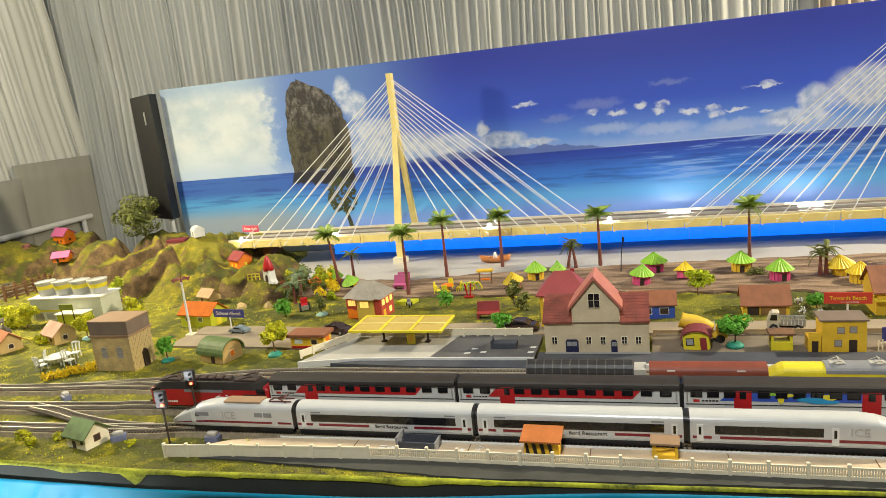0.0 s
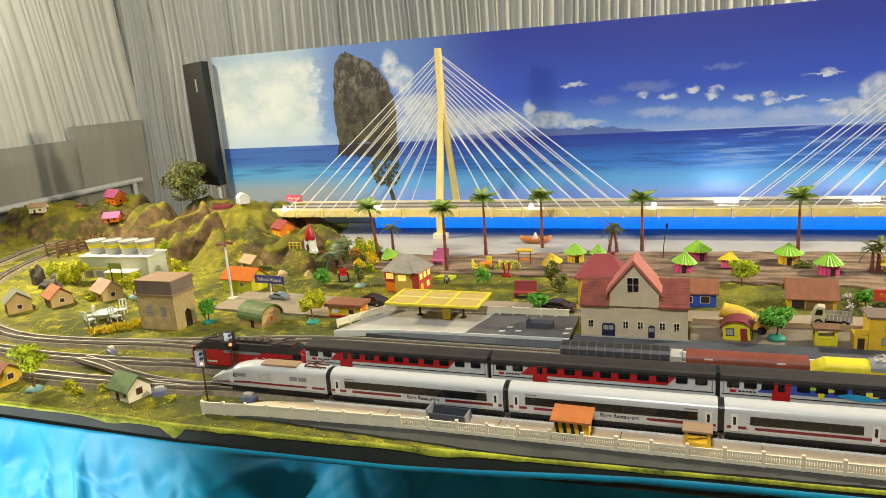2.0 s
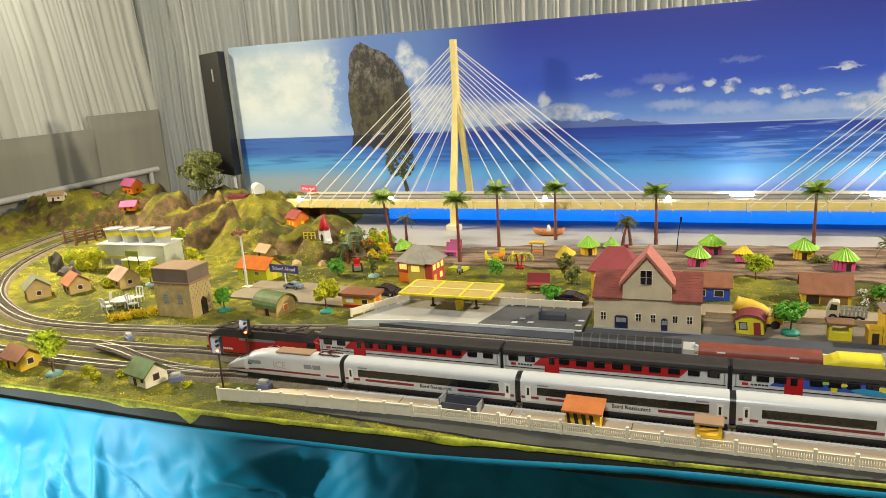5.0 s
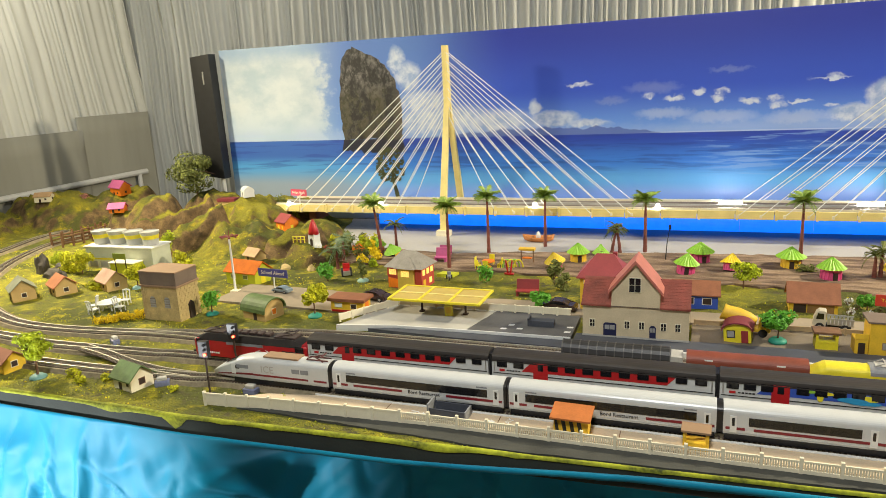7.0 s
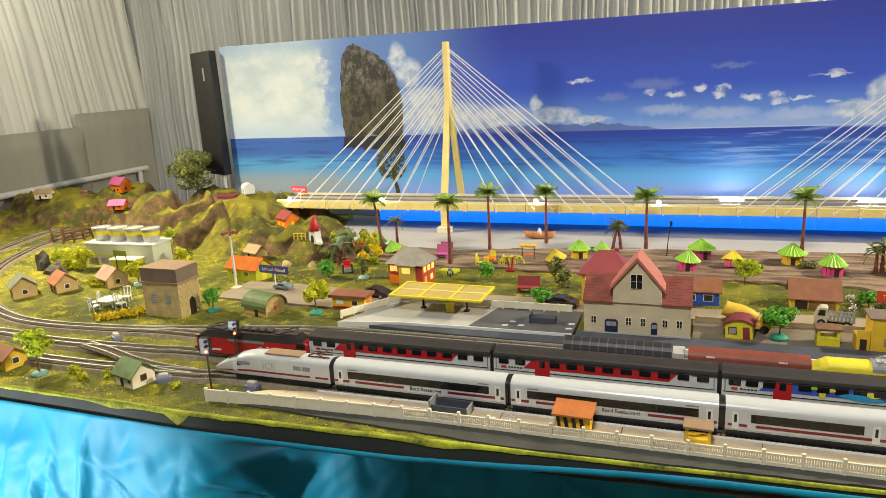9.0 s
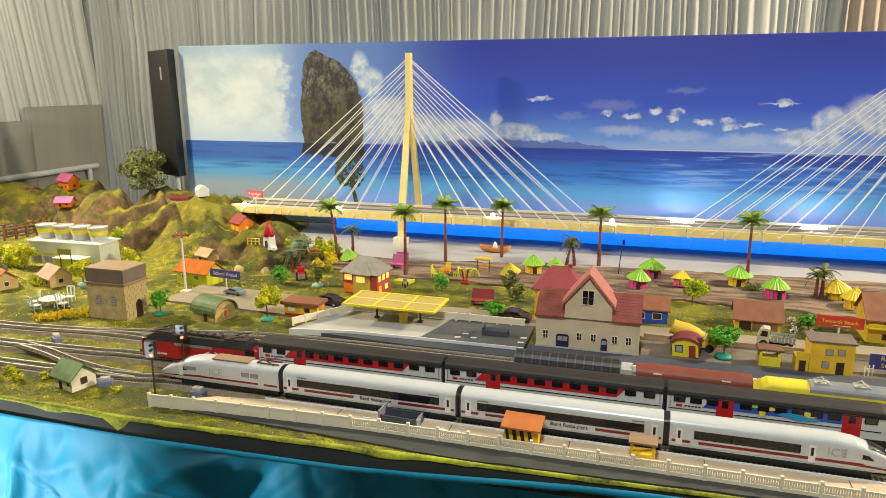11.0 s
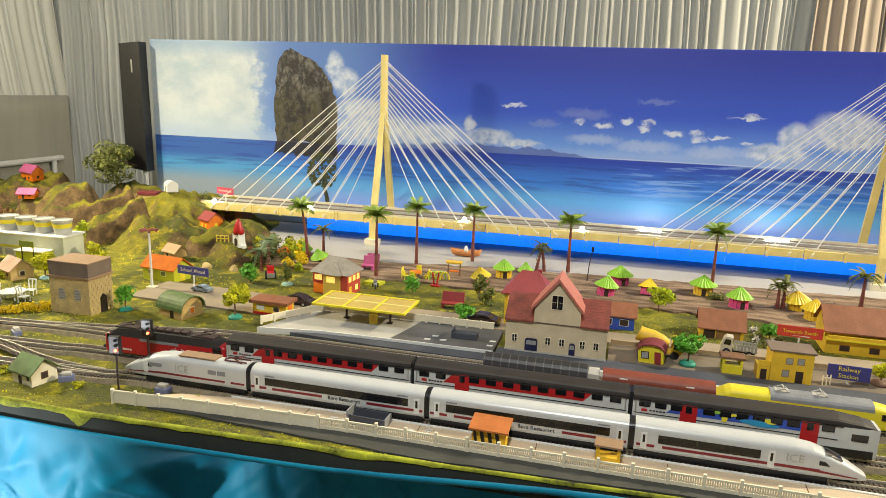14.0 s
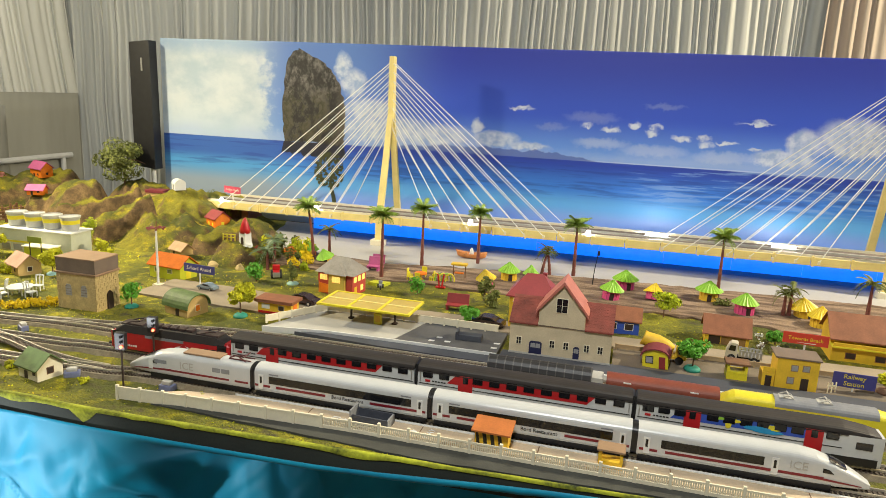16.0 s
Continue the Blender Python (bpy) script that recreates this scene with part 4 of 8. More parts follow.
    for r0, r1 in zip(g, g[1:]):
        for i in range(len(r0) - 1):
            bm.faces.new((r0[i], r0[i + 1], r1[i + 1], r1[i]))
    part("windscreen", bm, GLASSBLACK, t, "dark sloping windscreen")
    for sd in (-1, 1):
        bm = bm_new()
        ya, yb = sorted((sd * w * 0.93, sd * (w * 0.97 + 0.0004)))
        prism(bm, [(L - 0.057, 0.0215), (L - 0.044, 0.0215), (L - 0.050, 0.0265), (L - 0.057, 0.0275)], ya, yb, "y")
        part("cab_window", bm, GLASSBLACK, t, "dark wedge-shaped cab window")
    bm = bm_new()
    box(bm, 0.002, L - 0.045, -w * 0.955, w * 0.955, -0.0022, 0.0058)
    part("underframe", bm, BLACK, t)
    bogie(t, 0.045); bogie(t, L - 0.075)
    bm = bm_new()
    prism(bm, coach_profile(w * 0.97, 0.006, 0.0325, 0.0432), -0.0042, 0.001)
    part("gangway", bm, BLACK, t)
    return t


ice_head(-0.526, -0.752, True)
ice_coach(-0.526, -0.244)
ice_coach(-0.244, 0.038)
ice_head(0.038, 0.322, False)


def dd_coach(x0, x1, end=False, mural_side=False):
    """Double-deck coach with a dark roof, red middle and white ends."""
    L = x1 - x0 - 0.006
    h = L / 2
    t = thing("double_deck_coach", "double-deck train coach in white and red with dark roof", "train coach", ((x0 + x1) / 2, Y_IC, RAIL), group="double-deck train")
    w = 0.0182
    lower = [(-w * 0.95, 0.004), (-w, 0.008), (-w, 0.0465), (w, 0.0465), (w, 0.008), (w * 0.95, 0.004)]
    upper = [(-w, 0.0465)] + [(-w * math.cos(math.pi * k / 10), 0.0495 + 0.0075 * math.sin(math.pi * k / 10) ** 0.75) for k in range(0, 11)] + [(w, 0.0465)]
    nose = 0.045 if end else 0.0
    bm = bm_new()
    if end:
        loft(bm, [[(x, y * ky, 0.004 + (z - 0.004)) for y, z in lower] for x, ky in ((-h, 1), (h - nose, 1), (h - 0.012, 0.96), (h, 0.8))])
    else:
        prism(bm, lower, -h, h)
    part("body", bm, ICEWHITE, t, "white lower body")
    bm = bm_new()
    if end:
        loft(bm, [[(x, y * ky, 0.0465 + (z - 0.0465) * kz) for y, z in upper] for x, ky, kz in ((-h, 1, 1), (h - nose - 0.005, 1, 1), (h - 0.02, 0.97, 0.55), (h - 0.004, 0.86, 0.04))])
    else:
        prism(bm, upper, -h, h)
    part("roof", bm, ROOFGREY, t, "dark grey curved roof")
    # red field with sloped ends
    a, b = -h + 0.060, h - 0.050
    field = BLUE if mural_side else RED
    for s in (-1, 1):
        bm = bm_new()
        y0, y1 = s * w, s * (w + 0.0005)
        prism(bm, [(a - 0.014, 0.0325), (b - 0.013 if not mural_side else 0.060, 0.0325), (b if not mural_side else 0.075, 0.0465), (a, 0.0465)], min(y0, y1), max(y0, y1), "y")
        part("colour_field", bm, field, t, "printed blue picture field" if mural_side else "red painted field")
    plate(t, "black_line", -h + 0.002, h - (0.05 if end else 0.002), 0.0265, 0.0276, w, BLACK, thick=0.0006)
    plate(t, "roof_edge", -h, h - nose, 0.0456, 0.0468, w, ROOFGREY, "dark roof edge over the windows", thick=0.0013)
    doors = [-h + 0.075, h - 0.085] if mural_side else [-h + 0.075]
    for d in doors:
        plate(t, "door", d - 0.011, d + 0.011, 0.010, 0.0470, w - 0.0004, RED, "red passenger door", thick=0.0014)
        plate(t, "door_window", d - 0.004, d + 0.004, 0.036, 0.046, w, GLASSBLACK, thick=0.0016)
    n = 12
    for k in range(n):
        x = -h + 0.016 + k * (L - 0.034 - nose) / (n - 1)
        if any(abs(x - d) < 0.015 for d in doors):
            continue
        plate(t, "window", x - 0.0078, x + 0.0078, 0.0372, 0.0475, w, GLASSBLACK, "dark rounded window", rnd_=0.0011, thick=0.0012)
    for k in range(6):
        x = -h + 0.10 + k * (L - 0.2) / 5
        plate(t, "lower_window", x - 0.0085, x + 0.0085, 0.012, 0.021, w, GLASSBLACK, rnd_=0.0008, thick=0.0009)
    bm = bm_new()
    box(bm, -h + 0.012, -h + 0.020, -w - 0.0007, w + 0.0007, 0.0305, 0.034)
    part("emblem", bm, RED, t)
    bm = bm_new()
    for k in range(5):
        box(bm, -h + 0.023 + k * 0.0045, -h + 0.0262 + k * 0.0045, -w - 0.0007, w + 0.0007, 0.0312, 0.0332)
    part("lettering_bars", bm, BLACK, t)
    for s in (-1, 1):
        if end and s > 0:
            continue
        for y in (-w * 0.72, w * 0.72):
            bm = bm_new()
            tube(bm, [(s * (h - 0.004), y * 1.42, 0.030), (s * (h - 0.004), y * 1.42, 0.046)], 0.0009, 6)
            part("handrail", bm, SILVER, t)
        bm = bm_new()
        box(bm, s * h - 0.003, s * h + 0.003, -w * 0.7, w * 0.7, 0.006, 0.054, 0.001)
        part("gangway", bm, BLACK, t)
    if mural_side:
        for m_, cx, cz, rx_, rz_ in ((LEMON, -0.035, 0.036, 0.004, 0.006), (LEMON, -0.028, 0.042, 0.009, 0.0025), (LEMON, 0.020, 0.0395, 0.012, 0.004), (SKYPRINT, 0.002, 0.036, 0.018, 0.0035), (SKYPRINT, 0.015, 0.0335, 0.020, 0.003), (ORANGE, 0.018, 0.0405, 0.005, 0.0025), (LIME, -0.048, 0.043, 0.010, 0.002)):
            bm = bm_new()
            prism(bm, [(cx + rx_ * math.cos(k * math.pi / 7), cz + rz_ * math.sin(k * math.pi / 7)) for k in range(14)], -w - 0.0009 - 0.0002 * rx_ / 0.01, -w - 0.0002, "y")
            part("printed_shape", bm, m_, t, "printed picture shape")
    if end:
        plate(t, "cab_window", h - 0.034, h - 0.014, 0.028, 0.038, w * 0.955, GLASSBLACK, thick=0.0012)
        plate(t, "skirt_panel", h - 0.075, h - 0.006, 0.005, 0.016, w * 0.96, BLACK, thick=0.0012)
    bm = bm_new()
    box(bm, -h + 0.01, h - 0.01, -w * 0.8, w * 0.8, 0.002, 0.0045)
    part("underframe", bm, BLACK, t)
    bogie(t, -h + 0.045); bogie(t, h - 0.055)
    return t


dd_coach(-0.608, -0.287)
dd_coach(-0.287, 0.036)
dd_coach(0.036, 0.356, True, True)


def red_loco():
    t = thing("red_electric_locomotive", "red and black electric locomotive with a lit face and roof gear", "locomotive", (-0.726, Y_IC, RAIL), group="double-deck train")
    h, w = 0.116, 0.0172
    def sec(k, zt):
        return [(-w * k, 0.005), (-w * k, 0.034), (-w * 0.78 * k, zt), (w * 0.78 * k, zt), (w * k, 0.034), (w * k, 0.005)]
    bm = bm_new()
    loft(bm, [[(x, y, z) for y, z in sec(k, zt)] for x, k, zt in ((-h, 0.80, 0.030), (-h + 0.006, 0.92, 0.036), (-h + 0.026, 1, 0.0455), (h - 0.026, 1, 0.0455), (h - 0.006, 0.92, 0.038), (h, 0.80, 0.030))])
    part("body", bm, RED, t, "red painted body")
    bm = bm_new()
    loft(bm, [[(x, y, z) for y, z in [(-w * k, 0.0345), (-w * 0.78 * k, zt), (w * 0.78 * k, zt), (w * k, 0.0345)]] for x, k, zt in ((-h + 0.010, 0.95, 0.0400), (-h + 0.028, 1.02, 0.0468), (h - 0.028, 1.02, 0.0468), (h - 0.010, 0.95, 0.0400))])
    part("roof", bm, ROOFGREY, t, "dark grey roof")
    bm = bm_new()
    for x in (-0.075, 0.072):
        for y in (-0.009, 0.009):
            tube(bm, [(x - 0.02, y, 0.047), (x, y, 0.053), (x + 0.016, y, 0.056)], 0.0012, 6)
        tube(bm, [(x + 0.016, -0.012, 0.056), (x + 0.016, 0.012, 0.056)], 0.0014, 6)
        box(bm, x - 0.022, x + 0.020, -0.011, 0.011, 0.0465, 0.0495, 0.001)
    for k in range(5):
        box(bm, -0.035 + k * 0.016, -0.024 + k * 0.016, -0.007, 0.007, 0.0465, 0.0515, 0.0012)
    part("roof_gear", bm, mat("dark_brown_roof_gear", (0.045, 0.028, 0.026), 0.5), t, "dark roof gear and pantographs")
    plate(t, "grey_patch", -0.045, 0.030, 0.0295, 0.0345, w - 0.0005, GREY, thick=0.0008)
    for x in (-h + 0.014, h - 0.014):
        plate(t, "cab_window", x - 0.008, x + 0.008, 0.026, 0.036, w * 0.93, GLASSBLACK, thick=0.0012)
    bm = bm_new()
    box(bm, -h - 0.0006, -h + 0.006, -w * 0.66, w * 0.66, 0.0275, 0.034, 0.001)
    part("windscreen", bm, GLASSBLACK, t)
    for cx in (0.030,):
        bm = bm_new()
        for s in (-1, 1):
            prism(bm, [(cx + s * 0.004, 0.016), (cx + s * 0.017, 0.021), (cx + s * 0.004, 0.026), (cx + s * 0.009, 0.0222), (cx + s * 0.0006, 0.0222), (cx + s * 0.0006, 0.0198), (cx + s * 0.009, 0.0198)], -w - 0.0008, -w + 0.0002, "y")
        part("emblem", bm, WHITE, t, "white arrow emblem")
    bm = bm_new()
    for k in range(6):
        box(bm, -0.088 + k * 0.0045, -0.0848 + k * 0.0045, -w - 0.0007, -w, 0.0105, 0.0135)
    part("lettering_bars", bm, WHITE, t)
    plate(t, "side_grille", 0.068, 0.096, 0.018, 0.027, w, BLACK, thick=0.0006)
    bm = bm_new()
    box(bm, -h + 0.004, h - 0.004, -w * 0.85, w * 0.85, 0.0015, 0.0055)
    part("underframe", bm, BLACK, t)
    for y in (-0.011, 0.011):
        bm = bm_new()
        tube(bm, [(-h - 0.006, y, 0.010), (-h + 0.002, y, 0.010)], [0.0028, 0.0018], 10)
        part("buffer", bm, BLACK, t)
    bogie(t, -0.07); bogie(t, 0.07)
    return t


red_loco()


def back_train():
    # glazed wagon with ribs
    t = thing("glazed_roof_wagon", "long wagon with a dark ribbed glass roof", "train wagon", (-0.113, Y_BACK, RAIL), group="goods train")
    h, w = 0.084, 0.0175
    arc = [(-w * math.cos(math.pi * k / 10), 0.016 + 0.027 * math.sin(math.pi * k / 10) ** 0.7) for k in range(11)]
    bm = bm_new(); prism(bm, arc, -h, h)
    part("glass_roof", bm, mat("smoky_dark_roof_glass", (0.022, 0.022, 0.024), 0.5, vary=0.3), t, "smoky dark curved glass", smooth=False)
    mat_rib = mat("dark_grey_roof_rib", (0.075, 0.072, 0.068), 0.5)
    for k in range(13):
        bm = bm_new()
        x = -h + 0.001 + k * (2 * h - 0.002) / 12
        prism(bm, [(y * 1.03, z + 0.0007) for y, z in arc] + [(y * 0.97, z - 0.0003) for y, z in reversed(arc)], x - 0.0009, x + 0.0009)
        part("rib", bm, mat_rib, t)
    bm = bm_new(); box(bm, -h, h, -w, w, 0.004, 0.0165, 0.001)
    part("chassis", bm, BLACK, t)
    bm = bm_new(); box(bm, h, h + 0.018, -w * 0.9, w * 0.9, 0.004, 0.034, 0.001)
    part("end_platform", bm, PALEGREY, t)
    bogie(t, -0.055); bogie(t, 0.055)
    t = thing("brown_red_covered_wagon", "covered goods wagon with a plain brick-red roof", "train wagon", (0.078, Y_BACK, RAIL), group="goods train")
    h, w = 0.084, 0.0172
    bm = bm_new(); prism(bm, coach_profile(w, 0.005, 0.027, 0.040), -h, h)
    part("body", bm, mat("brick_red_wagon_paint", (0.20, 0.045, 0.025), 0.55, vary=0.2), t, "brick-red wagon body")
    for x in (-0.052, 0.047):
        plate(t, "label_plate", x - 0.006, x + 0.006, 0.029, 0.0335, w * 0.93, WHITE)
    bm = bm_new(); box(bm, -h + 0.004, h - 0.004, -w * 0.8, w * 0.8, 0.002, 0.0052)
    part("underframe", bm, BLACK, t)
    bogie(t, -0.055); bogie(t, 0.055)
    t = thing("yellow_locomotive", "grey-roofed locomotive with yellow ends standing behind the coaches", "locomotive", (0.285, Y_BACK, RAIL), group="goods train")
    h, w = 0.122, 0.0175
    bm = bm_new()
    pr = coach_profile(w, 0.005, 0.028, 0.040)
    loft(bm, [[(x, y * k, 0.005 + (z - 0.005) * kz) for y, z in pr] for x, k, kz in ((-h, 0.8, 0.7), (-h + 0.02, 1, 1), (h - 0.03, 1, 1), (h - 0.008, 0.93, 0.88), (h, 0.72, 0.55))])
    part("body", bm, LEMON, t, "yellow painted body")
    bm = bm_new()
    arc = [(-w * 1.02 * math.cos(math.pi * k / 10), 0.030 + 0.0118 * math.sin(math.pi * k / 10) ** 0.8) for k in range(11)]
    prism(bm, arc, -h + 0.075, h - 0.030)
    part("roof", bm, GREY, t, "grey curved roof")
    for x in (-0.030, 0.022):
        bm = bm_new()
        for y in (-0.007, 0.007):
            tube(bm, [(x - 0.010, y, 0.0415), (x + 0.002, y * 1.1, 0.0465), (x + 0.010, y, 0.0415)], 0.0008, 6)
        tube(bm, [(x + 0.002, -0.010, 0.0465), (x + 0.002, 0.010, 0.0465)], 0.0009, 6)
        box(bm, x - 0.010, x + 0.010, -0.008, 0.008, 0.0405, 0.0422, 0.0005)
        part("pantograph", bm, PALEGREY, t, "pale grey pantograph frame")
    bm = bm_new(); box(bm, h - 0.004, h + 0.0012, -w * 0.4, w * 0.4, 0.022, 0.030, 0.001)
    part("windscreen", bm, GLASSBLACK, t)
    plate(t, "cab_window", h - 0.020, h - 0.012, 0.020, 0.029, w * 0.955, GLASSBLACK, thick=0.0012)
    bm = bm_new(); box(bm, -h + 0.004, h - 0.006, -w * 0.8, w * 0.8, 0.002, 0.0052)
    part("underframe", bm, BLACK, t)
    bogie(t, -0.075); bogie(t, 0.075)


back_train()

# ---- kits: houses, trees, palms, cars, signs ----
CARDTAN = mat("tan_painted_card_wall", (0.52, 0.36, 0.14), 0.65, vary=0.15)
DARKHOLE = mat("dark_brown_opening", (0.035, 0.02, 0.015), 0.6, vary=0.2)
PALEPANE = mat("pale_grey_window_print", (0.30, 0.30, 0.30), 0.3, vary=0.2)


def opening(t, face, u, z0, w, h, material, W, D, name="window", label="", frame_mat=None):
    """A window or door on face f, b, l or r of a house W by D, with its frame."""
    def slab_at(nm, a0, a1, c0, c1, out, m_, parent, lab=""):
        bm = bm_new()
        if face in "fb":
            y = -D / 2 if face == "f" else D / 2
            s = -1 if face == "f" else 1
            box(bm, a0, a1, min(y + s * out, y - s * 0.001), max(y + s * out, y - s * 0.001), c0, c1)
        else:
            x = -W / 2 if face == "l" else W / 2
            s = -1 if face == "l" else 1
            box(bm, min(x + s * out, x - s * 0.001), max(x + s * out, x - s * 0.001), a0, a1, c0, c1)
        return part(nm, bm, m_, parent, lab)
    if frame_mat:
        e = 0.0013
        p = slab_at(name, u - w / 2 - e, u + w / 2 + e, z0 - e, z0 + h + e, 0.0006, frame_mat, t, label)
        slab_at("pane", u - w / 2, u + w / 2, z0, z0 + h, 0.0011, material, p)
    else:
        slab_at(name, u - w / 2, u + w / 2, z0, z0 + h, 0.0007, material, t, label)


def house(name, label, at, turn, W, D, H, rh, wall, roof, kind="gable", over=0.005, holes=(), tilt=(0, 0), category="house", group="model houses", gable=None):
    """Small card house; ridge along its own x. holes: (face, across, height, width, tall, material, name, frame)."""
    t = thing(name, label, category, at, turn, group, tilt=tilt)
    bm = bm_new()
    if kind == "gable":
        prism(bm, [(-D / 2, 0), (D / 2, 0), (D / 2, H), (0, H + rh - 0.0015), (-D / 2, H)], -W / 2, W / 2)
    elif kind == "arch":
        pr = [(-D / 2, 0), (D / 2, 0)] + [(D / 2 * math.cos(math.pi * k / 10), H + (rh - 0.001) * math.sin(math.pi * k / 10)) for k in range(11)]
        prism(bm, pr, -W / 2, W / 2)
    else:
        box(bm, -W / 2, W / 2, -D / 2, D / 2, 0, H)
    part("wall", bm, wall, t)
    th = 0.0022
    if kind == "gable":
        k = rh / (D / 2)
        for s in (-1, 1):
            bm = bm_new()
            prism(bm, [(0, H + rh + th), (s * (D / 2 + over), H - k * over + th), (s * (D / 2 + over), H - k * over), (0, H + rh)], -W / 2 - over, W / 2 + over)
            part("roof_slope", bm, roof, t)
    elif kind == "arch":
        bm = bm_new()
        o = [((D / 2 + over) * math.cos(math.pi * k / 12), H - 0.002 + (rh + th) * math.sin(math.pi * k / 12)) for k in range(13)]
        i_ = [((D / 2 + over - th) * math.cos(math.pi * k / 12), H - 0.002 + rh * math.sin(math.pi * k / 12)) for k in range(13)]
        prism(bm, o + i_[::-1], -W / 2 - over, W / 2 + over)
        part("roof", bm, roof, t)
    elif kind == "hip":
        bm = bm_new()
        a, b, r = W / 2 + over, D / 2 + over, max(0.0, (W - D) / 2) + 0.004
        lo = [(-a, -b, H), (a, -b, H), (a, b, H), (-a, b, H)]
        lo2 = [(x, y, H + th) for x, y, z in lo]
        vs = [bm.verts.new(p) for p in lo + lo2] + [bm.verts.new((-r, 0, H + rh)), bm.verts.new((r, 0, H + rh))]
        bm.faces.new(vs[0:4])
        for i in range(4):
            bm.faces.new((vs[i], vs[(i + 1) % 4], vs[4 + (i + 1) % 4], vs[4 + i]))
        bm.faces.new((vs[4], vs[5], vs[9], vs[8])); bm.faces.new((vs[6], vs[7], vs[8], vs[9])); bm.faces.new((vs[5], vs[6], vs[9])); bm.faces.new((vs[7], vs[4], vs[8]))
        part("roof", bm, roof, t)
    elif kind == "flat":
        bm = bm_new()
        box(bm, -W / 2 - over, W / 2 + over, -D / 2 - over, D / 2 + over, H, H + rh, 0.0008)
        part("roof", bm, roof, t)
    for f, u, z, w, h, m_, nm, fr in holes:
        opening(t, f, u, z, w, h, m_, W, D, nm, "", fr)
    return t


def leaf_cloud(bm, n, centre, radii, size, r, shell=0.55, flat=0.0):
    """n small bent leaves through an uneven crown of several clumps."""
    cx, cy, cz = centre
    clumps = []
    for _ in range(13):
        while True:
            p = Vector((r.uniform(-1, 1), r.uniform(-1, 1), r.uniform(-0.9, 1)))
            if shell < p.length < 1:
                break
        clumps.append((p * 0.78, r.uniform(0.30, 0.46)))
    clumps.append((Vector((0, 0, 0)), 0.55))
    for _ in range(n):
        c, cr = r.choice(clumps)
        d = Vector((r.gauss(0, 1), r.gauss(0, 1), r.gauss(0, 1))).normalized()
        p = c + d * cr * r.uniform(0.7, 1.05)
        q = Vector((cx + p.x * radii[0], cy + p.y * radii[1], cz + p.z * radii[2]))
        nrm = (d + 0.7 * Vector((r.uniform(-1, 1), r.uniform(-1, 1), r.uniform(-0.5, 1)))).normalized()
        u = nrm.orthogonal().normalized()
        u = Matrix.Rotation(r.uniform(0, 6.3), 3, nrm) @ u
        v = nrm.cross(u)
        s = size * r.uniform(0.6, 1.4)
        a, b, e, f = (bm.verts.new(q + u * s), bm.verts.new(q + v * s * 0.6 + nrm * s * 0.3), bm.verts.new(q - u * s), bm.verts.new(q - v * s * 0.6 + nrm * s * 0.3))
        bm.faces.new((a, b, e)); bm.faces.new((a, e, f))


def tree(at, h, cr, leaf, label, seed, trunk=None, base=None, flat=0.8, n=1700, size=0.0036, group="model trees"):
    """Trunk with limbs, and a ragged leafy crown."""
    r = random.Random(seed)
    t = thing("tree", label, "tree", at, r.uniform(0, 360), group)
    z0 = 0.0
    if base:
        bm = bm_new()
        lathe(bm, [(0.0005, 0), (0.0150, 0), (0.0145, 0.004), (0.010, 0.0075), (0.0005, 0.0085)], 14)
        part("foam_base", bm, base, t, smooth=True)
        z0 = 0.006
    cz = h - cr * flat
    bm = bm_new()
    tw = max(0.0012, h * 0.022)
    tube(bm, [(0, 0, z0 - 0.004), (tw * 0.5, 0, h * 0.3), (-tw * 0.4, tw * 0.3, h * 0.55), (0, 0, cz)], [tw * 1.4, tw, tw * 0.85, tw * 0.5], 8)
    for k in range(7):
        a = k * 0.9 + r.uniform(-0.3, 0.3)
        zb = h * r.uniform(0.42, 0.6)
        e = cr * r.uniform(0.55, 0.85)
        tube(bm, [(0, 0, zb), (math.cos(a) * e * 0.5, math.sin(a) * e * 0.5, zb + (cz - zb) * 0.7), (math.cos(a) * e, math.sin(a) * e, cz + cr * r.uniform(-0.2, 0.4))], [tw * 0.6, tw * 0.4, tw * 0.2], 5)
    part("trunk", bm, trunk or BARK, t)
    bm = bm_new()
    leaf_cloud(bm, n, (0, 0, cz), (cr, cr, cr * flat), size, r)
    part("crown", bm, leaf, t)
    return t


def bush(at, radii, leaf, label, seed, n=500, size=0.003, name="bush"):
    r = random.Random(seed)
    t = thing(name, label, "bush", at, 0, "bushes")
    bm = bm_new()
    leaf_cloud(bm, n, (0, 0, radii[2] * 0.75), radii, size, r)
    part("leaves", bm, leaf, t)
    bm = bm_new()
    for k in range(4):
        tube(bm, [(0, 0, -0.002), (math.cos(k * 1.6) * radii[0] * 0.5, math.sin(k * 1.6) * radii[1] * 0.5, radii[2])], [0.0012, 0.0005], 5)
    part("stems", bm, BARK, t)
    return t


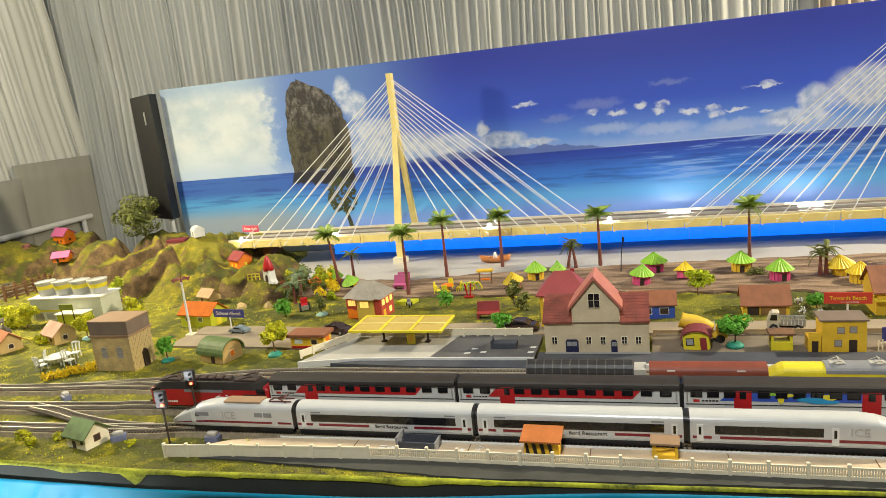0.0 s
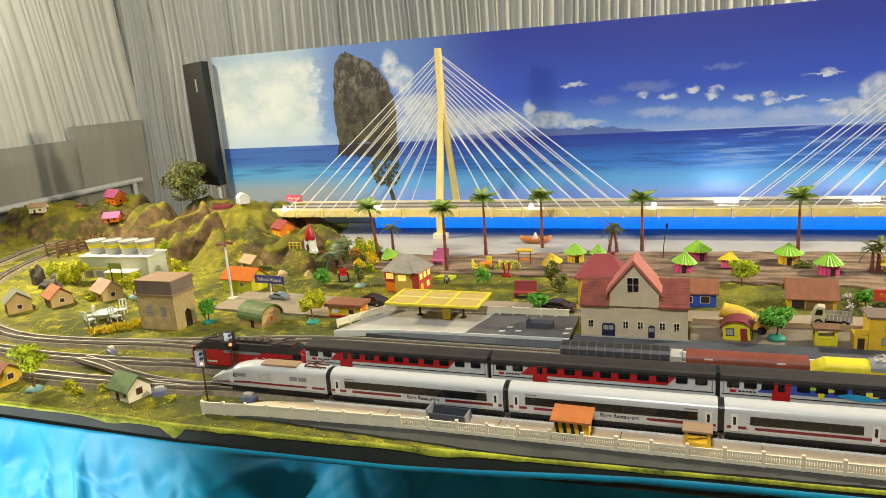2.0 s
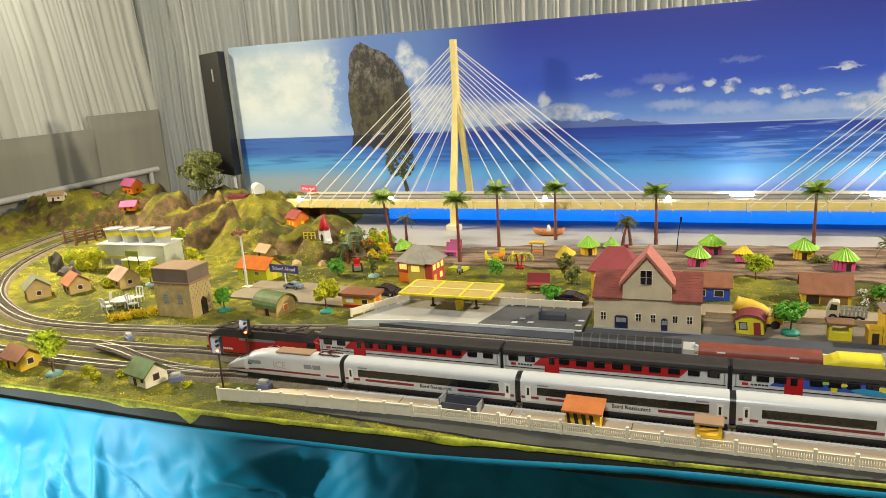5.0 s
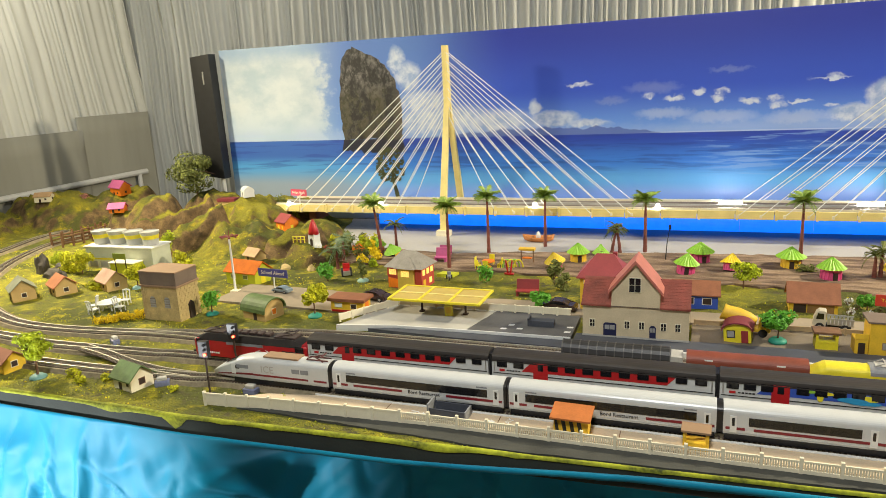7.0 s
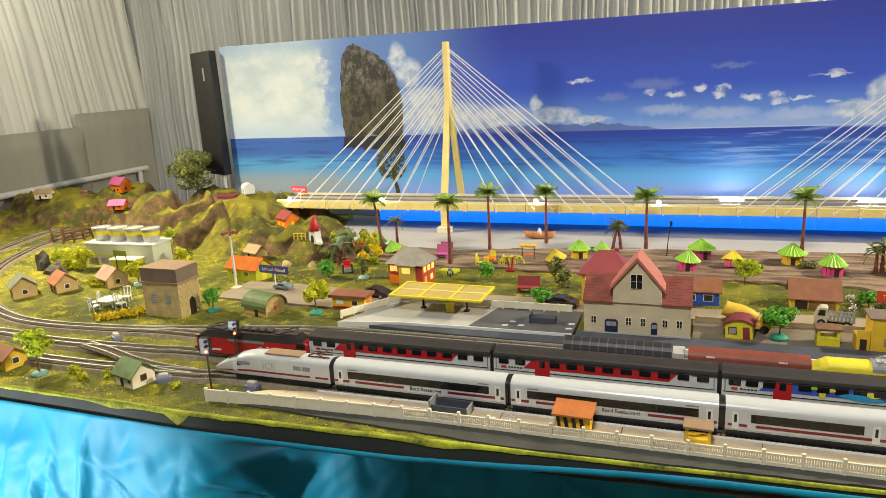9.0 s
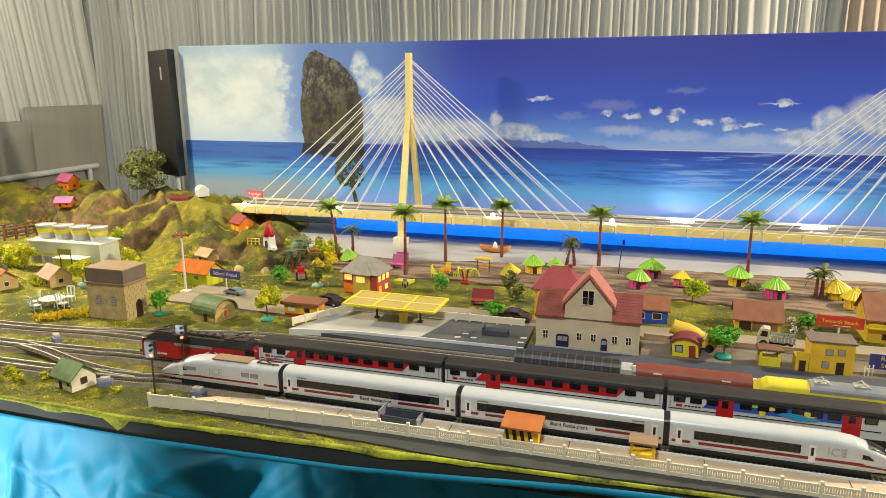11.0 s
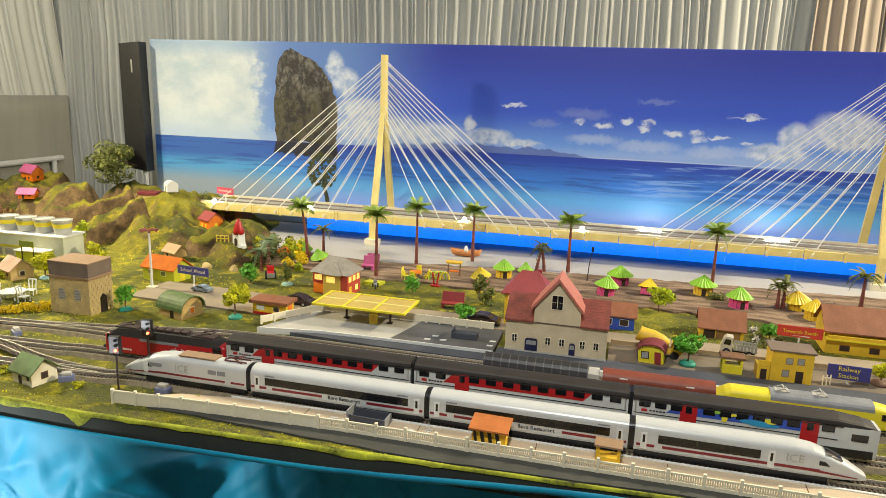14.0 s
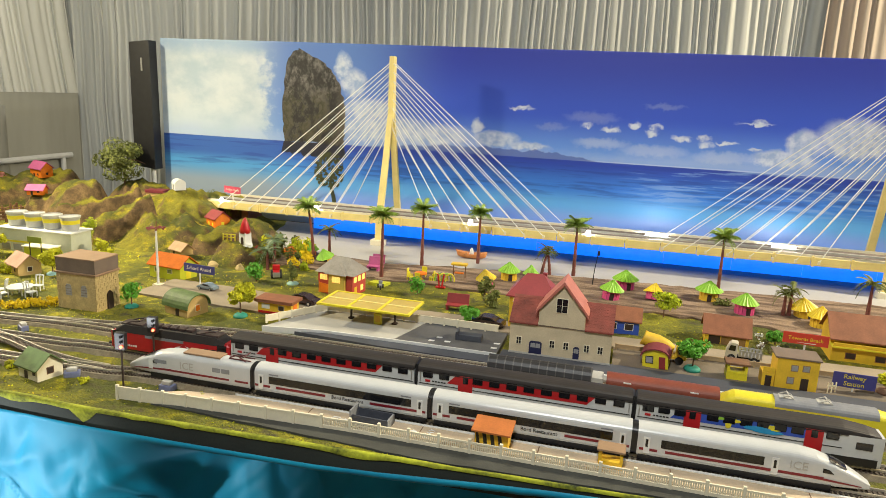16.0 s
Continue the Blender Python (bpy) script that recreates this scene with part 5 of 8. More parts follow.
def frond_mesh(L, droop, material, name="frond", leaflets=13, wide=0.32):
    """One feathery palm leaf, along +x, arching up and over."""
    bm = bm_new()
    def spine(s):
        return Vector((L * s * (1 - 0.18 * droop * s), 0, L * (0.42 * s - (0.55 + 0.5 * droop) * s * s)))
    tube(bm, [spine(k / 6) for k in range(7)], [0.0011 * (1 - k / 8) for k in range(7)], 4)
    for k in range(1, leaflets + 1):
        s = k / (leaflets + 0.5)
        p = spine(s)
        ln = L * wide * (math.sin(math.pi * min(1, s * 0.85 + 0.12)) ** 0.7)
        for sd in (-1, 1):
            tip = p + Vector((ln * 0.55, sd * ln * 0.80, -ln * 0.38))
            w = Vector((L * 0.045, 0, 0))
            bm.faces.new((bm.verts.new(p - w), bm.verts.new(p + w), bm.verts.new(tip)))
    bmesh.ops.recalc_face_normals(bm, faces=bm.faces)
    me = bpy.data.meshes.new(name)
    bm.to_mesh(me)
    bm.free()
    me.materials.append(material)
    return me


PALM_FRONDS = [frond_mesh(0.034, d, PALMLEAF, wide=0.42) for d in (-0.1, 0.3, 0.8)]
SMALL_FRONDS = [frond_mesh(0.030, d, FOLIAGEDARK) for d in (0.5, 1.0, 1.5)]


def palm(at, h, seed, label="tall plastic palm tree with a red-brown trunk and green fronds", fronds=PALM_FRONDS, n=34, lean=(0.0, 0.0), thick=1.0, scale=1.0):
    r = random.Random(seed)
    t = thing("palm_tree", label, "palm tree", at, r.uniform(0, 360), "palm trees")
    bm = bm_new()
    k = 12
    pts = [(lean[0] * (i / k) ** 1.6 * h, lean[1] * (i / k) ** 1.6 * h, -0.003 + (h + 0.003) * i / k) for i in range(k + 1)]
    tube(bm, pts, [thick * (0.0052 - 0.0026 * i / k) * (1.1 if i % 2 else 0.95) for i in range(k + 1)], 8)
    part("trunk", bm, PALMBARK, t, "reddish-brown ringed trunk")
    for i in range(n):
        me = fronds[i % len(fronds)]
        up = -95 + 115 * (i / n) + r.uniform(-6, 6)
        shared("frond", me, t, pose(*pts[-1], 0, up * 0.55, i * 137.5 + r.uniform(-8, 8)) @ Matrix.Scale(scale * r.uniform(0.9, 1.25), 4))
    return t


def car(at, turn, L, paint, label):
    t = thing("car", label, "car", at, turn, "parked cars")
    w, k = L * 0.20, L
    side = [(-0.5, 0.07), (-0.5, 0.16), (-0.44, 0.20), (-0.30, 0.205), (-0.16, 0.30), (0.10, 0.31), (0.24, 0.215), (0.43, 0.18), (0.5, 0.13), (0.5, 0.07)]
    bm = bm_new()
    prism(bm, [(x * k, z * k) for x, z in side], -w, w, "y")
    bmesh.ops.bevel(bm, geom=[e for e in bm.edges if abs(e.verts[0].co.y - e.verts[1].co.y) < 1e-6], offset=L * 0.018, segments=2, affect="EDGES")
    part("body", bm, paint, t)
    for s in (-1, 1):
        bm = bm_new()
        a, b = sorted((s * (w - 0.0002), s * (w + 0.0004)))
        prism(bm, [(-0.27 * k, 0.215 * k), (-0.15 * k, 0.285 * k), (0.09 * k, 0.292 * k), (0.20 * k, 0.22 * k)], a, b, "y")
        part("side_window", bm, GLASSBLACK, t)
    bm = bm_new()
    prism(bm, [(0.115 * k, 0.305 * k), (0.125 * k, 0.308 * k), (0.245 * k, 0.225 * k), (0.235 * k, 0.218 * k)], -w * 0.82, w * 0.82, "y")
    part("windscreen", bm, GLASSBLACK, t)
    for x in (-0.30, 0.30):
        for s in (-1, 1):
            bm = bm_new()
            tube(bm, [(x * k, s * (w - 0.003), 0.075 * k), (x * k, s * (w + 0.0008), 0.075 * k)], 0.075 * k, 14)
            wh = part("wheel", bm, TYRE, t)
            bm = bm_new()
            tube(bm, [(x * k, s * (w - 0.001), 0.075 * k), (x * k, s * (w + 0.0013), 0.075 * k)], 0.042 * k, 10)
            part("rim", bm, SILVER, wh)
    return t


def sign(at, turn, w, h, zc, board_mat, lines, label, size, text_mat, posts=1, tilt=(0, 0)):
    t = thing("sign_board", label, "sign", at, turn, tilt=tilt)
    bm = bm_new()
    box(bm, -w / 2, w / 2, -0.001, 0.001, zc - h / 2, zc + h / 2, 0.0003)
    part("board", bm, board_mat, t)
    for k, s in enumerate(lines):
        words("lettering", s, size, text_mat, t, (0, -0.0012, zc + (len(lines) - 1) * size * 0.55 - k * size * 1.1))
    bm = bm_new()
    tube(bm, [(0, 0.002, -0.002), (0, 0.002, zc)], 0.0017, 8)
    part("post", bm, WHITE, t)
    return t


# ---- hills at the far end ----
BUMPS = [(-2.47, 1.72, 0.050, 0.14, 0.26, 0), (-2.33, 2.00, 0.098, 0.28, 0.13, 0), (-2.06, 2.08, 0.118, 0.12, 0.11, 0), (-1.785, 1.92, 0.112, 0.095, 0.10, 0), (-1.90, 1.88, 0.058, 0.07, 0.06, 0),
         (-1.42, 1.94, 0.102, 0.15, 0.13, 0), (-1.31, 1.76, 0.062, 0.13, 0.12, 0), (-1.40, 2.09, 0.080, 0.20, 0.07, 0), (-1.00, 1.61, 0.042, 0.062, 0.060, 0), (-1.12, 1.86, 0.045, 0.09, 0.10, 0), (-1.70, 2.12, 0.09, 0.15, 0.07, 0)]

RIDGES = [((-1.505, 1.616), (-1.415, 1.80), 0.040, 0.115), ((-1.150, 1.655), (-1.075, 1.81), 0.032, 0.070), ((-1.76, 1.80), (-1.62, 2.0), 0.05, 0.11)]


def hill_z(x, y):
    v = [h * math.exp(-((((x - bx) / sx) ** 2 + ((y - by) / sy) ** 2) ** 1.9)) for bx, by, h, sx, sy, _ in BUMPS]
    z = 1.1 * sum(a ** 3 for a in v) ** (1 / 3)
    for (x0, y0), (x1, y1), z0, z1 in RIDGES:
        ux, uy = x1 - x0, y1 - y0
        q = ((x - x0) * ux + (y - y0) * uy) / (ux * ux + uy * uy)
        d = abs((x - x0) * uy - (y - y0) * ux) / math.hypot(ux, uy)
        if -0.12 < q < 1.15:
            e = min(1.0, (q + 0.12) / 0.12, (1.15 - q) / 0.15)
            z = max(z, e * (z0 + (z1 - z0) * q) * min(1.0, 1.5 - 1.5 * d / 0.042) if d < 0.042 else z)
    f = min(1.0, z / 0.03)
    z += f * (0.050 * (0.32 - abs(noise.noise((x * 8, y * 8, 2)))) + 0.032 * (0.28 - abs(noise.noise((x * 17, y * 15, 7)))) + 0.013 * noise.noise((x * 27, y * 27, 5)) + 0.005 * noise.noise((x * 80, y * 80, 9)))
    return z - 0.004


def hills():
    bm = bm_new()
    xs, ys = np.arange(-2.54, -0.86, 0.006), np.arange(1.36, 2.19, 0.006)
    vs = [[bm.verts.new((x, y, hill_z(x, y))) for y in ys] for x in xs]
    for i in range(len(xs) - 1):
        for j in range(len(ys) - 1):
            q = (vs[i][j], vs[i + 1][j], vs[i + 1][j + 1], vs[i][j + 1])
            if max(v.co.z for v in q) > 0.0:
                bm.faces.new(q)
    bmesh.ops.delete(bm, geom=[v for v in bm.verts if not v.link_faces], context="VERTS")
    return tagged(part("ground_hills", bm, HILL, smooth=True), "green and brown modelled hills with rocky earth slopes", "hill", kind="structure")


hills()


# houses on the hills
H_ = [("f", -0.009, 0.0, 0.007, 0.013, DARKHOLE, "door", None), ("f", 0.012, 0.008, 0.007, 0.007, DARKHOLE, "window", None), ("r", 0.0, 0.009, 0.008, 0.008, DARKHOLE, "window", None)]


def on_hill(x, y, dz=0.0):
    return (x, y, max(0.0, hill_z(x, y)) + dz)


house("house", "orange card house with a mauve roof on the hill", on_hill(-2.06, 2.045, -0.004), -12, 0.062, 0.045, 0.034, 0.020, ORANGE, PURPLE, holes=H_, tilt=(4, 2))
house("house", "small orange card house with a mauve roof in the dip", on_hill(-1.90, 1.86, 0.002), 20, 0.050, 0.036, 0.018, 0.014, ORANGE, PURPLE, holes=H_[:2])
house("house", "cream card house with a yellow roof on the ridge", on_hill(-2.315, 1.925, -0.002), 22, 0.060, 0.034, 0.022, 0.012, CREAM, ROOFTAN, holes=H_, over=0.003)
house("shed", "long low tan card shed on the hill top", on_hill(-1.70, 2.045, 0.006), 6, 0.075, 0.04, 0.022, 0.004, CARDTAN, ROOFTAN, "flat", 0.003, holes=H_[:2], category="shed")
house("shed", "low yellow shed with a maroon roof on the hill", on_hill(-1.60, 2.08, 0.006), 6, 0.065, 0.04, 0.018, 0.010, CARDTAN, MAROON, "flat", 0.003, category="shed")
house("hut", "white arched hut on the hill top", on_hill(-1.405, 1.93, -0.004), -40, 0.040, 0.034, 0.020, 0.014, WHITE, WHITE, "arch", 0.001, holes=[("f", 0, 0.0, 0.010, 0.018, GREY, "door", None)], category="hut")
house("house", "orange card house with a red roof on the slope", on_hill(-1.225, 1.87, 0.012), -28, 0.056, 0.048, 0.030, 0.019, ORANGE, ROOFCRIMSON, holes=[("f", 0.010, 0.006, 0.007, 0.010, LEMON, "window", None), ("f", -0.012, 0.006, 0.007, 0.010, LEMON, "window", None), ("r", 0, 0.008, 0.009, 0.010, LEMON, "window", None)])
house("house", "small tan house with a straw-coloured roof below the hill", on_hill(-1.165, 1.60, 0.010), -20, 0.050, 0.036, 0.016, 0.015, CARDTAN, ROOFTAN, holes=H_[:1])

# chapel with a red spire
def chapel():
    t = thing("chapel_tower", "white toy tower with a pointed red spire on the mound", "tower", on_hill(-0.972, 1.605, -0.002), -15)
    bm = bm_new()
    prism(bm, [(-0.017, 0), (0.017, 0), (0.012, 0.012), (0.011, 0.036), (-0.011, 0.036), (-0.012, 0.012)], -0.011, 0.011, "y")
    part("tower", bm, WHITE, t)
    bm = bm_new(); prism(bm, [(-0.0045, 0.004), (0.0045, 0.004), (0.0045, 0.020), (0.0, 0.026), (-0.0045, 0.020)], -0.0118, -0.0105, "y")
    part("doorway", bm, DARKHOLE, t)
    bm = bm_new(); lathe(bm, [(0.0005, 0.034), (0.0145, 0.034), (0.013, 0.045), (0.0085, 0.062), (0.004, 0.072), (0.0005, 0.076)], 14)
    part("spire", bm, RED, t, "pointed red spire", smooth=True)
    bm = bm_new(); lathe(bm, [(0.0005, 0), (0.006, 0), (0.0055, 0.007), (0.0005, 0.009)], 10, 0.024, -0.006)
    part("side_stone", bm, WHITE, t)


chapel()


def lattice(at, turn, n, material, label, step=0.011, h=0.017):
    t = thing("garden_fence", label, "fence", at, turn, "garden fences")
    for k in range(n):
        bm = bm_new(); tube(bm, [(k * step, 0, -0.002), (k * step, 0, h)], 0.0017, 6); part("post", bm, material, t)
    for z in (h * 0.45, h * 0.9):
        bm = bm_new(); tube(bm, [(0, 0, z), ((n - 1) * step, 0, z)], 0.0014, 6); part("rail", bm, material, t)


lattice(on_hill(-1.030, 1.592, 0.002), 8, 4, LEMON, "yellow plastic fence beside the chapel tower")


def rustic_fence():
    a, b = Vector((-2.0, 1.66, 0)), Vector((-1.995, 1.86, 0))
    for off, seed in ((0.0, 1), (0.045, 2)):
        t = thing("rustic_fence", "brown rustic log fence beside the curved track", "fence", (0, 0, 0), 0, "rustic fences")
        r = random.Random(seed)
        n = 7
        ps = [a.lerp(b, k / (n - 1)) + Vector((off + 0.022 * math.sin(k * 0.5), 0, 0)) for k in range(n)]
        for p in ps:
            bm = bm_new(); tube(bm, [p + Vector((0, 0, -0.003)), p + Vector((r.uniform(-0.003, 0.003), 0, 0.046 + r.uniform(0, 0.008)))], [0.0042, 0.0036], 7); part("post", bm, WOOD, t)
        for p, q in zip(ps, ps[1:]):
            for z in (0.012, 0.025, 0.038):
                bm = bm_new(); tube(bm, [p + Vector((0, 0, z + r.uniform(-0.002, 0.002))), q + Vector((0, 0, z + r.uniform(-0.002, 0.002)))], 0.0024, 6); part("log", bm, WOOD, t)


rustic_fence()


SILOGREY = mat("greyish_white_tub_plastic", (0.42, 0.42, 0.40), 0.4, vary=0.12)


def silo_house():
    t = thing("silo_building", "pale grey-green building carrying four white silos", "building", (-1.527, 1.507, 0), 2)
    bm = bm_new(); box(bm, -0.115, 0.115, -0.038, 0.038, 0, 0.062, 0.001)
    part("wall", bm, mat("pale_grey_green_card", (0.55, 0.57, 0.46), 0.6, vary=0.1), t)
    bm = bm_new(); box(bm, -0.119, 0.119, -0.042, 0.042, 0.062, 0.066, 0.001)
    part("roof", bm, WHITE, t)
    bm = bm_new(); box(bm, -0.1155, 0.02, -0.0390, -0.0375, 0.027, 0.032)
    part("yellow_band", bm, LEMON, t)
    for x, w in ((-0.092, 0.026), (-0.055, 0.026), (-0.018, 0.022)):
        opening(t, "f", x, 0.006, w, 0.016, PALEPANE, 0.23, 0.076, "window", "", TAN)
    bm = bm_new(); box(bm, 0.0, 0.082, -0.075, -0.0385, 0, 0.028, 0.001)
    a = part("annex", bm, GREENWALL, t, "low yellow-green annex")
    bm = bm_new(); box(bm, -0.004, 0.086, -0.079, -0.0385, 0.028, 0.031, 0.0008)
    part("annex_roof", bm, mat("pale_cream_roof", (0.66, 0.64, 0.48), 0.6, vary=0.1), t)
    for k in range(4):
        s = thing("silo", "white plastic silo with a yellow paper band", "silo", (-1.527 - 0.086 + k * 0.057, 1.507 - 0.004 + k * 0.002, 0.066), 15 * k, "silos on the roof")
        bm = bm_new(); lathe(bm, [(0.0005, 0), (0.0205, 0), (0.0240, 0.033), (0.0262, 0.0335), (0.0266, 0.039), (0.0245, 0.0395), (0.0240, 0.0365), (0.0005, 0.035)], 24)
        part("tub", bm, SILOGREY, s)
        bm = bm_new(); lathe(bm, [(0.0222, 0.018), (0.0230, 0.018), (0.0242, 0.029), (0.0234, 0.029)], 24)
        part("band", bm, LEMON, s, "yellow paper band")


silo_house()
s_ = thing("green_notice_board", "small green notice board on two dark posts", "sign", (-1.470, 1.415, 0), 0)
bm_ = bm_new(); box(bm_, -0.022, 0.022, -0.001, 0.001, 0.046, 0.062, 0.0003); part("board", bm_, mat("olive_green_board", (0.20, 0.25, 0.03), 0.5, vary=0.1), s_)
for x_ in (-0.018, 0.018):
    bm_ = bm_new(); tube(bm_, [(x_, 0.0016, -0.002), (x_, 0.0016, 0.06)], 0.0013, 6); part("post", bm_, BLACK, s_)

# stone water tower
def water_tower():
    t = thing("water_tower", "tan stone water tower with a brown tank on top", "water tower", (-1.074, 1.158, 0.001), 0)
    W, D, H = 0.094, 0.066, 0.076
    bm = bm_new(); box(bm, -W / 2, W / 2, -D / 2, D / 2, 0, H, 0.001)
    wall = part("wall", bm, STONE, t)
    # stone blocks at the corners and in the courses
    r = random.Random(2)
    bm = bm_new(); box(bm, -0.5, 0.5, -0.5, 0.5, -0.5, 0.5)
    me = bpy.data.meshes.new("stone_block"); bm.to_mesh(me); bm.free(); me.materials.append(STONE)
    for cx in (-1, 1):
        for k in range(9):
            w = 0.011 if k % 2 else 0.007
            shared("stone_block", me, wall, pose(cx * (W / 2 - w / 2 + 0.0006), -D / 2 - 0.0002, 0.0045 + k * 0.0083) @ Matrix.Diagonal((w, 0.0022, 0.0076, 1)))
    for k in range(9):
        for j in range(6):
            u = -D / 2 + 0.006 + j * 0.011 + (0.0055 if k % 2 else 0)
            if u < D / 2 - 0.003 and not (abs(u - 0.004) < 0.014 and k < 5):
                shared("stone_block", me, wall, pose(W / 2 + 0.0001, u, 0.0045 + k * 0.0083) @ Matrix.Diagonal((0.0020 + r.uniform(0, 0.0008), 0.0100, 0.0076, 1)))
    bm = bm_new(); box(bm, -W / 2 - 0.0035, W / 2 + 0.0035, -D / 2 - 0.0035, D / 2 + 0.0035, H, H + 0.004, 0.0008); part("cornice", bm, TANKTOP, t)
    bm = bm_new(); box(bm, -W / 2 - 0.001, W / 2 + 0.001, -D / 2 - 0.001, D / 2 + 0.001, H + 0.004, H + 0.032, 0.0008); part("tank", bm, TANK, t, "brown panelled tank")
    bm = bm_new(); box(bm, -W / 2 - 0.002, W / 2 + 0.002, -D / 2 - 0.002, D / 2 + 0.002, H + 0.032, H + 0.0345, 0.0008); part("lid", bm, TANKTOP, t, "flat tan lid")
    for x in (-0.020, 0.018):
        bm = bm_new(); prism(bm, [(x - 0.007, 0.030), (x + 0.007, 0.030), (x + 0.007, 0.048), (x + 0.004, 0.054), (x - 0.004, 0.054), (x - 0.007, 0.048)], -D / 2 - 0.0012, -D / 2 + 0.0005, "y")
        w_ = part("window", bm, PALEPANE, t, "arched pale window")
        for k in range(4):
            bm = bm_new(); box(bm, x - 0.007, x + 0.007, -D / 2 - 0.0016, -D / 2 - 0.0010, 0.033 + k * 0.0055, 0.0338 + k * 0.0055); part("glazing_bar", bm, TANK, w_)
    bm = bm_new(); prism(bm, [(-0.004, 0), (0.011, 0), (0.011, 0.032), (0.0035, 0.039), (-0.004, 0.032)], W / 2 - 0.0005, W / 2 + 0.0036, "x")
    part("door", bm, DARKHOLE, t, "dark arched door")


water_tower()

Hs = [("r", 0.0, 0.010, 0.010, 0.010, DARKHOLE, "window", CREAM), ("f", -0.012, 0.0, 0.007, 0.015, DARKHOLE, "door", None), ("f", 0.012, 0.009, 0.007, 0.008, DARKHOLE, "window", None)]
house("house", "tan card house with a weathered grey-green roof", (-1.565, 1.190, 0.001), -32, 0.058, 0.052, 0.030, 0.022, CARDTAN, ROOFTEAL, holes=Hs)
house("house", "tan card house with a terracotta roof", (-1.497, 1.248, 0.001), -26, 0.060, 0.050, 0.026, 0.021, CARDTAN, mat("light_terracotta_roof", (0.34, 0.12, 0.045), 0.75, vary=0.25, scale=40), holes=Hs)
house("house", "tan card house with a pale pinkish roof", (-1.397, 1.308, 0.001), -22, 0.062, 0.052, 0.026, 0.022, CARDTAN, mat("pale_pink_roof", (0.42, 0.25, 0.18), 0.75, vary=0.25, scale=30), holes=Hs)
house("house", "cream card house with a dark green roof near the edge", (-0.884, 0.838, 0.001), -14, 0.050, 0.042, 0.023, 0.018, CREAM, ROOFGREEN, holes=[("r", 0.0, 0.010, 0.009, 0.009, DARKHOLE, "window", WOOD), ("f", -0.005, 0.0, 0.008, 0.014, DARKHOLE, "door", None), ("f", 0.016, 0.010, 0.006, 0.007, DARKHOLE, "window", None)])
house("house", "yellow card house with a terracotta roof near the edge", (-1.185, 0.842, 0.001), -12, 0.058, 0.040, 0.023, 0.015, YELLOW, ROOFBROWN, holes=Hs)
house("shed", "tan shed with an arched green glazed roof", (-0.868, 1.198, 0.001), -14, 0.066, 0.054, 0.020, 0.026, CARDTAN, ROOFGREEN, "arch", 0.005, holes=[("f", 0.004, 0.0, 0.010, 0.018, DARKHOLE, "door", None), ("r", 0.0, 0.010, 0.010, 0.012, ORANGE, "window", CREAM)], category="shed")
house("kiosk", "yellow kiosk with a terracotta roof and red base", (-0.690, 1.262, 0.006), 0, 0.076, 0.036, 0.024, 0.007, YELLOW, ROOFBROWN, "flat", 0.006, holes=[("f", -0.020, 0.010, 0.018, 0.010, WHITE, "window", None), ("f", 0.016, 0.009, 0.012, 0.009, DARKHOLE, "window", CREAM), ("f", 0.0, 0.0, 0.074, 0.005, RED, "base_strip", None), ("r", 0, 0.008, 0.016, 0.012, ORANGE, "window", None)], category="kiosk")
house("school_house", "yellow-green school house with an orange roof", (-1.064, 1.424, 0.001), -8, 0.096, 0.056, 0.034, 0.022, GREENWALL, mat("deep_orange_roof_card", (0.48, 0.115, 0.003), 0.75, vary=0.2, scale=50, spec=0.2), holes=[("f", -0.024, 0.016, 0.013, 0.009, FOLIAGEDARK, "window", CREAM), ("f", 0.016, 0.016, 0.013, 0.009, FOLIAGEDARK, "window", CREAM), ("r", 0.0, 0.0, 0.016, 0.020, LEMON, "door", None)], category="school")
sign((-0.955, 1.372, 0.006), -6, 0.088, 0.020, 0.038, NAVY, ["School Ahead"], "dark navy road sign with pale lettering on a white post", 0.0126, CREAM)


def flood_mast():
    t = thing("floodlight_mast", "white floodlight mast with a ring of red lamps", "lamp", (-1.040, 1.335, 0.005), 0)
    bm = bm_new(); tube(bm, [(0, 0, 0), (0, 0, 0.135)], [0.0030, 0.0022], 10); part("mast", bm, WHITE, t)
    bm = bm_new(); box(bm, -0.010, 0.010, -0.009, 0.009, -0.0008, 0.003, 0.0006); part("foot", bm, CREAM, t)
    for k in range(7):
        a = k * 2 * math.pi / 7
        bm = bm_new(); tube(bm, [(0, 0, 0.134), (0.015 * math.cos(a), 0.015 * math.sin(a), 0.137), (0.021 * math.cos(a), 0.021 * math.sin(a), 0.135)], [0.0010, 0.0014, 0.0028], 6)
        part("lamp_arm", bm, MAROON, t, "dark red lamp arm")
    bm = bm_new(); tube(bm, [(0, 0, 0.134), (0.002, 0, 0.152)], [0.0014, 0.0006], 6); part("finial", bm, MAROON, t)


flood_mast()


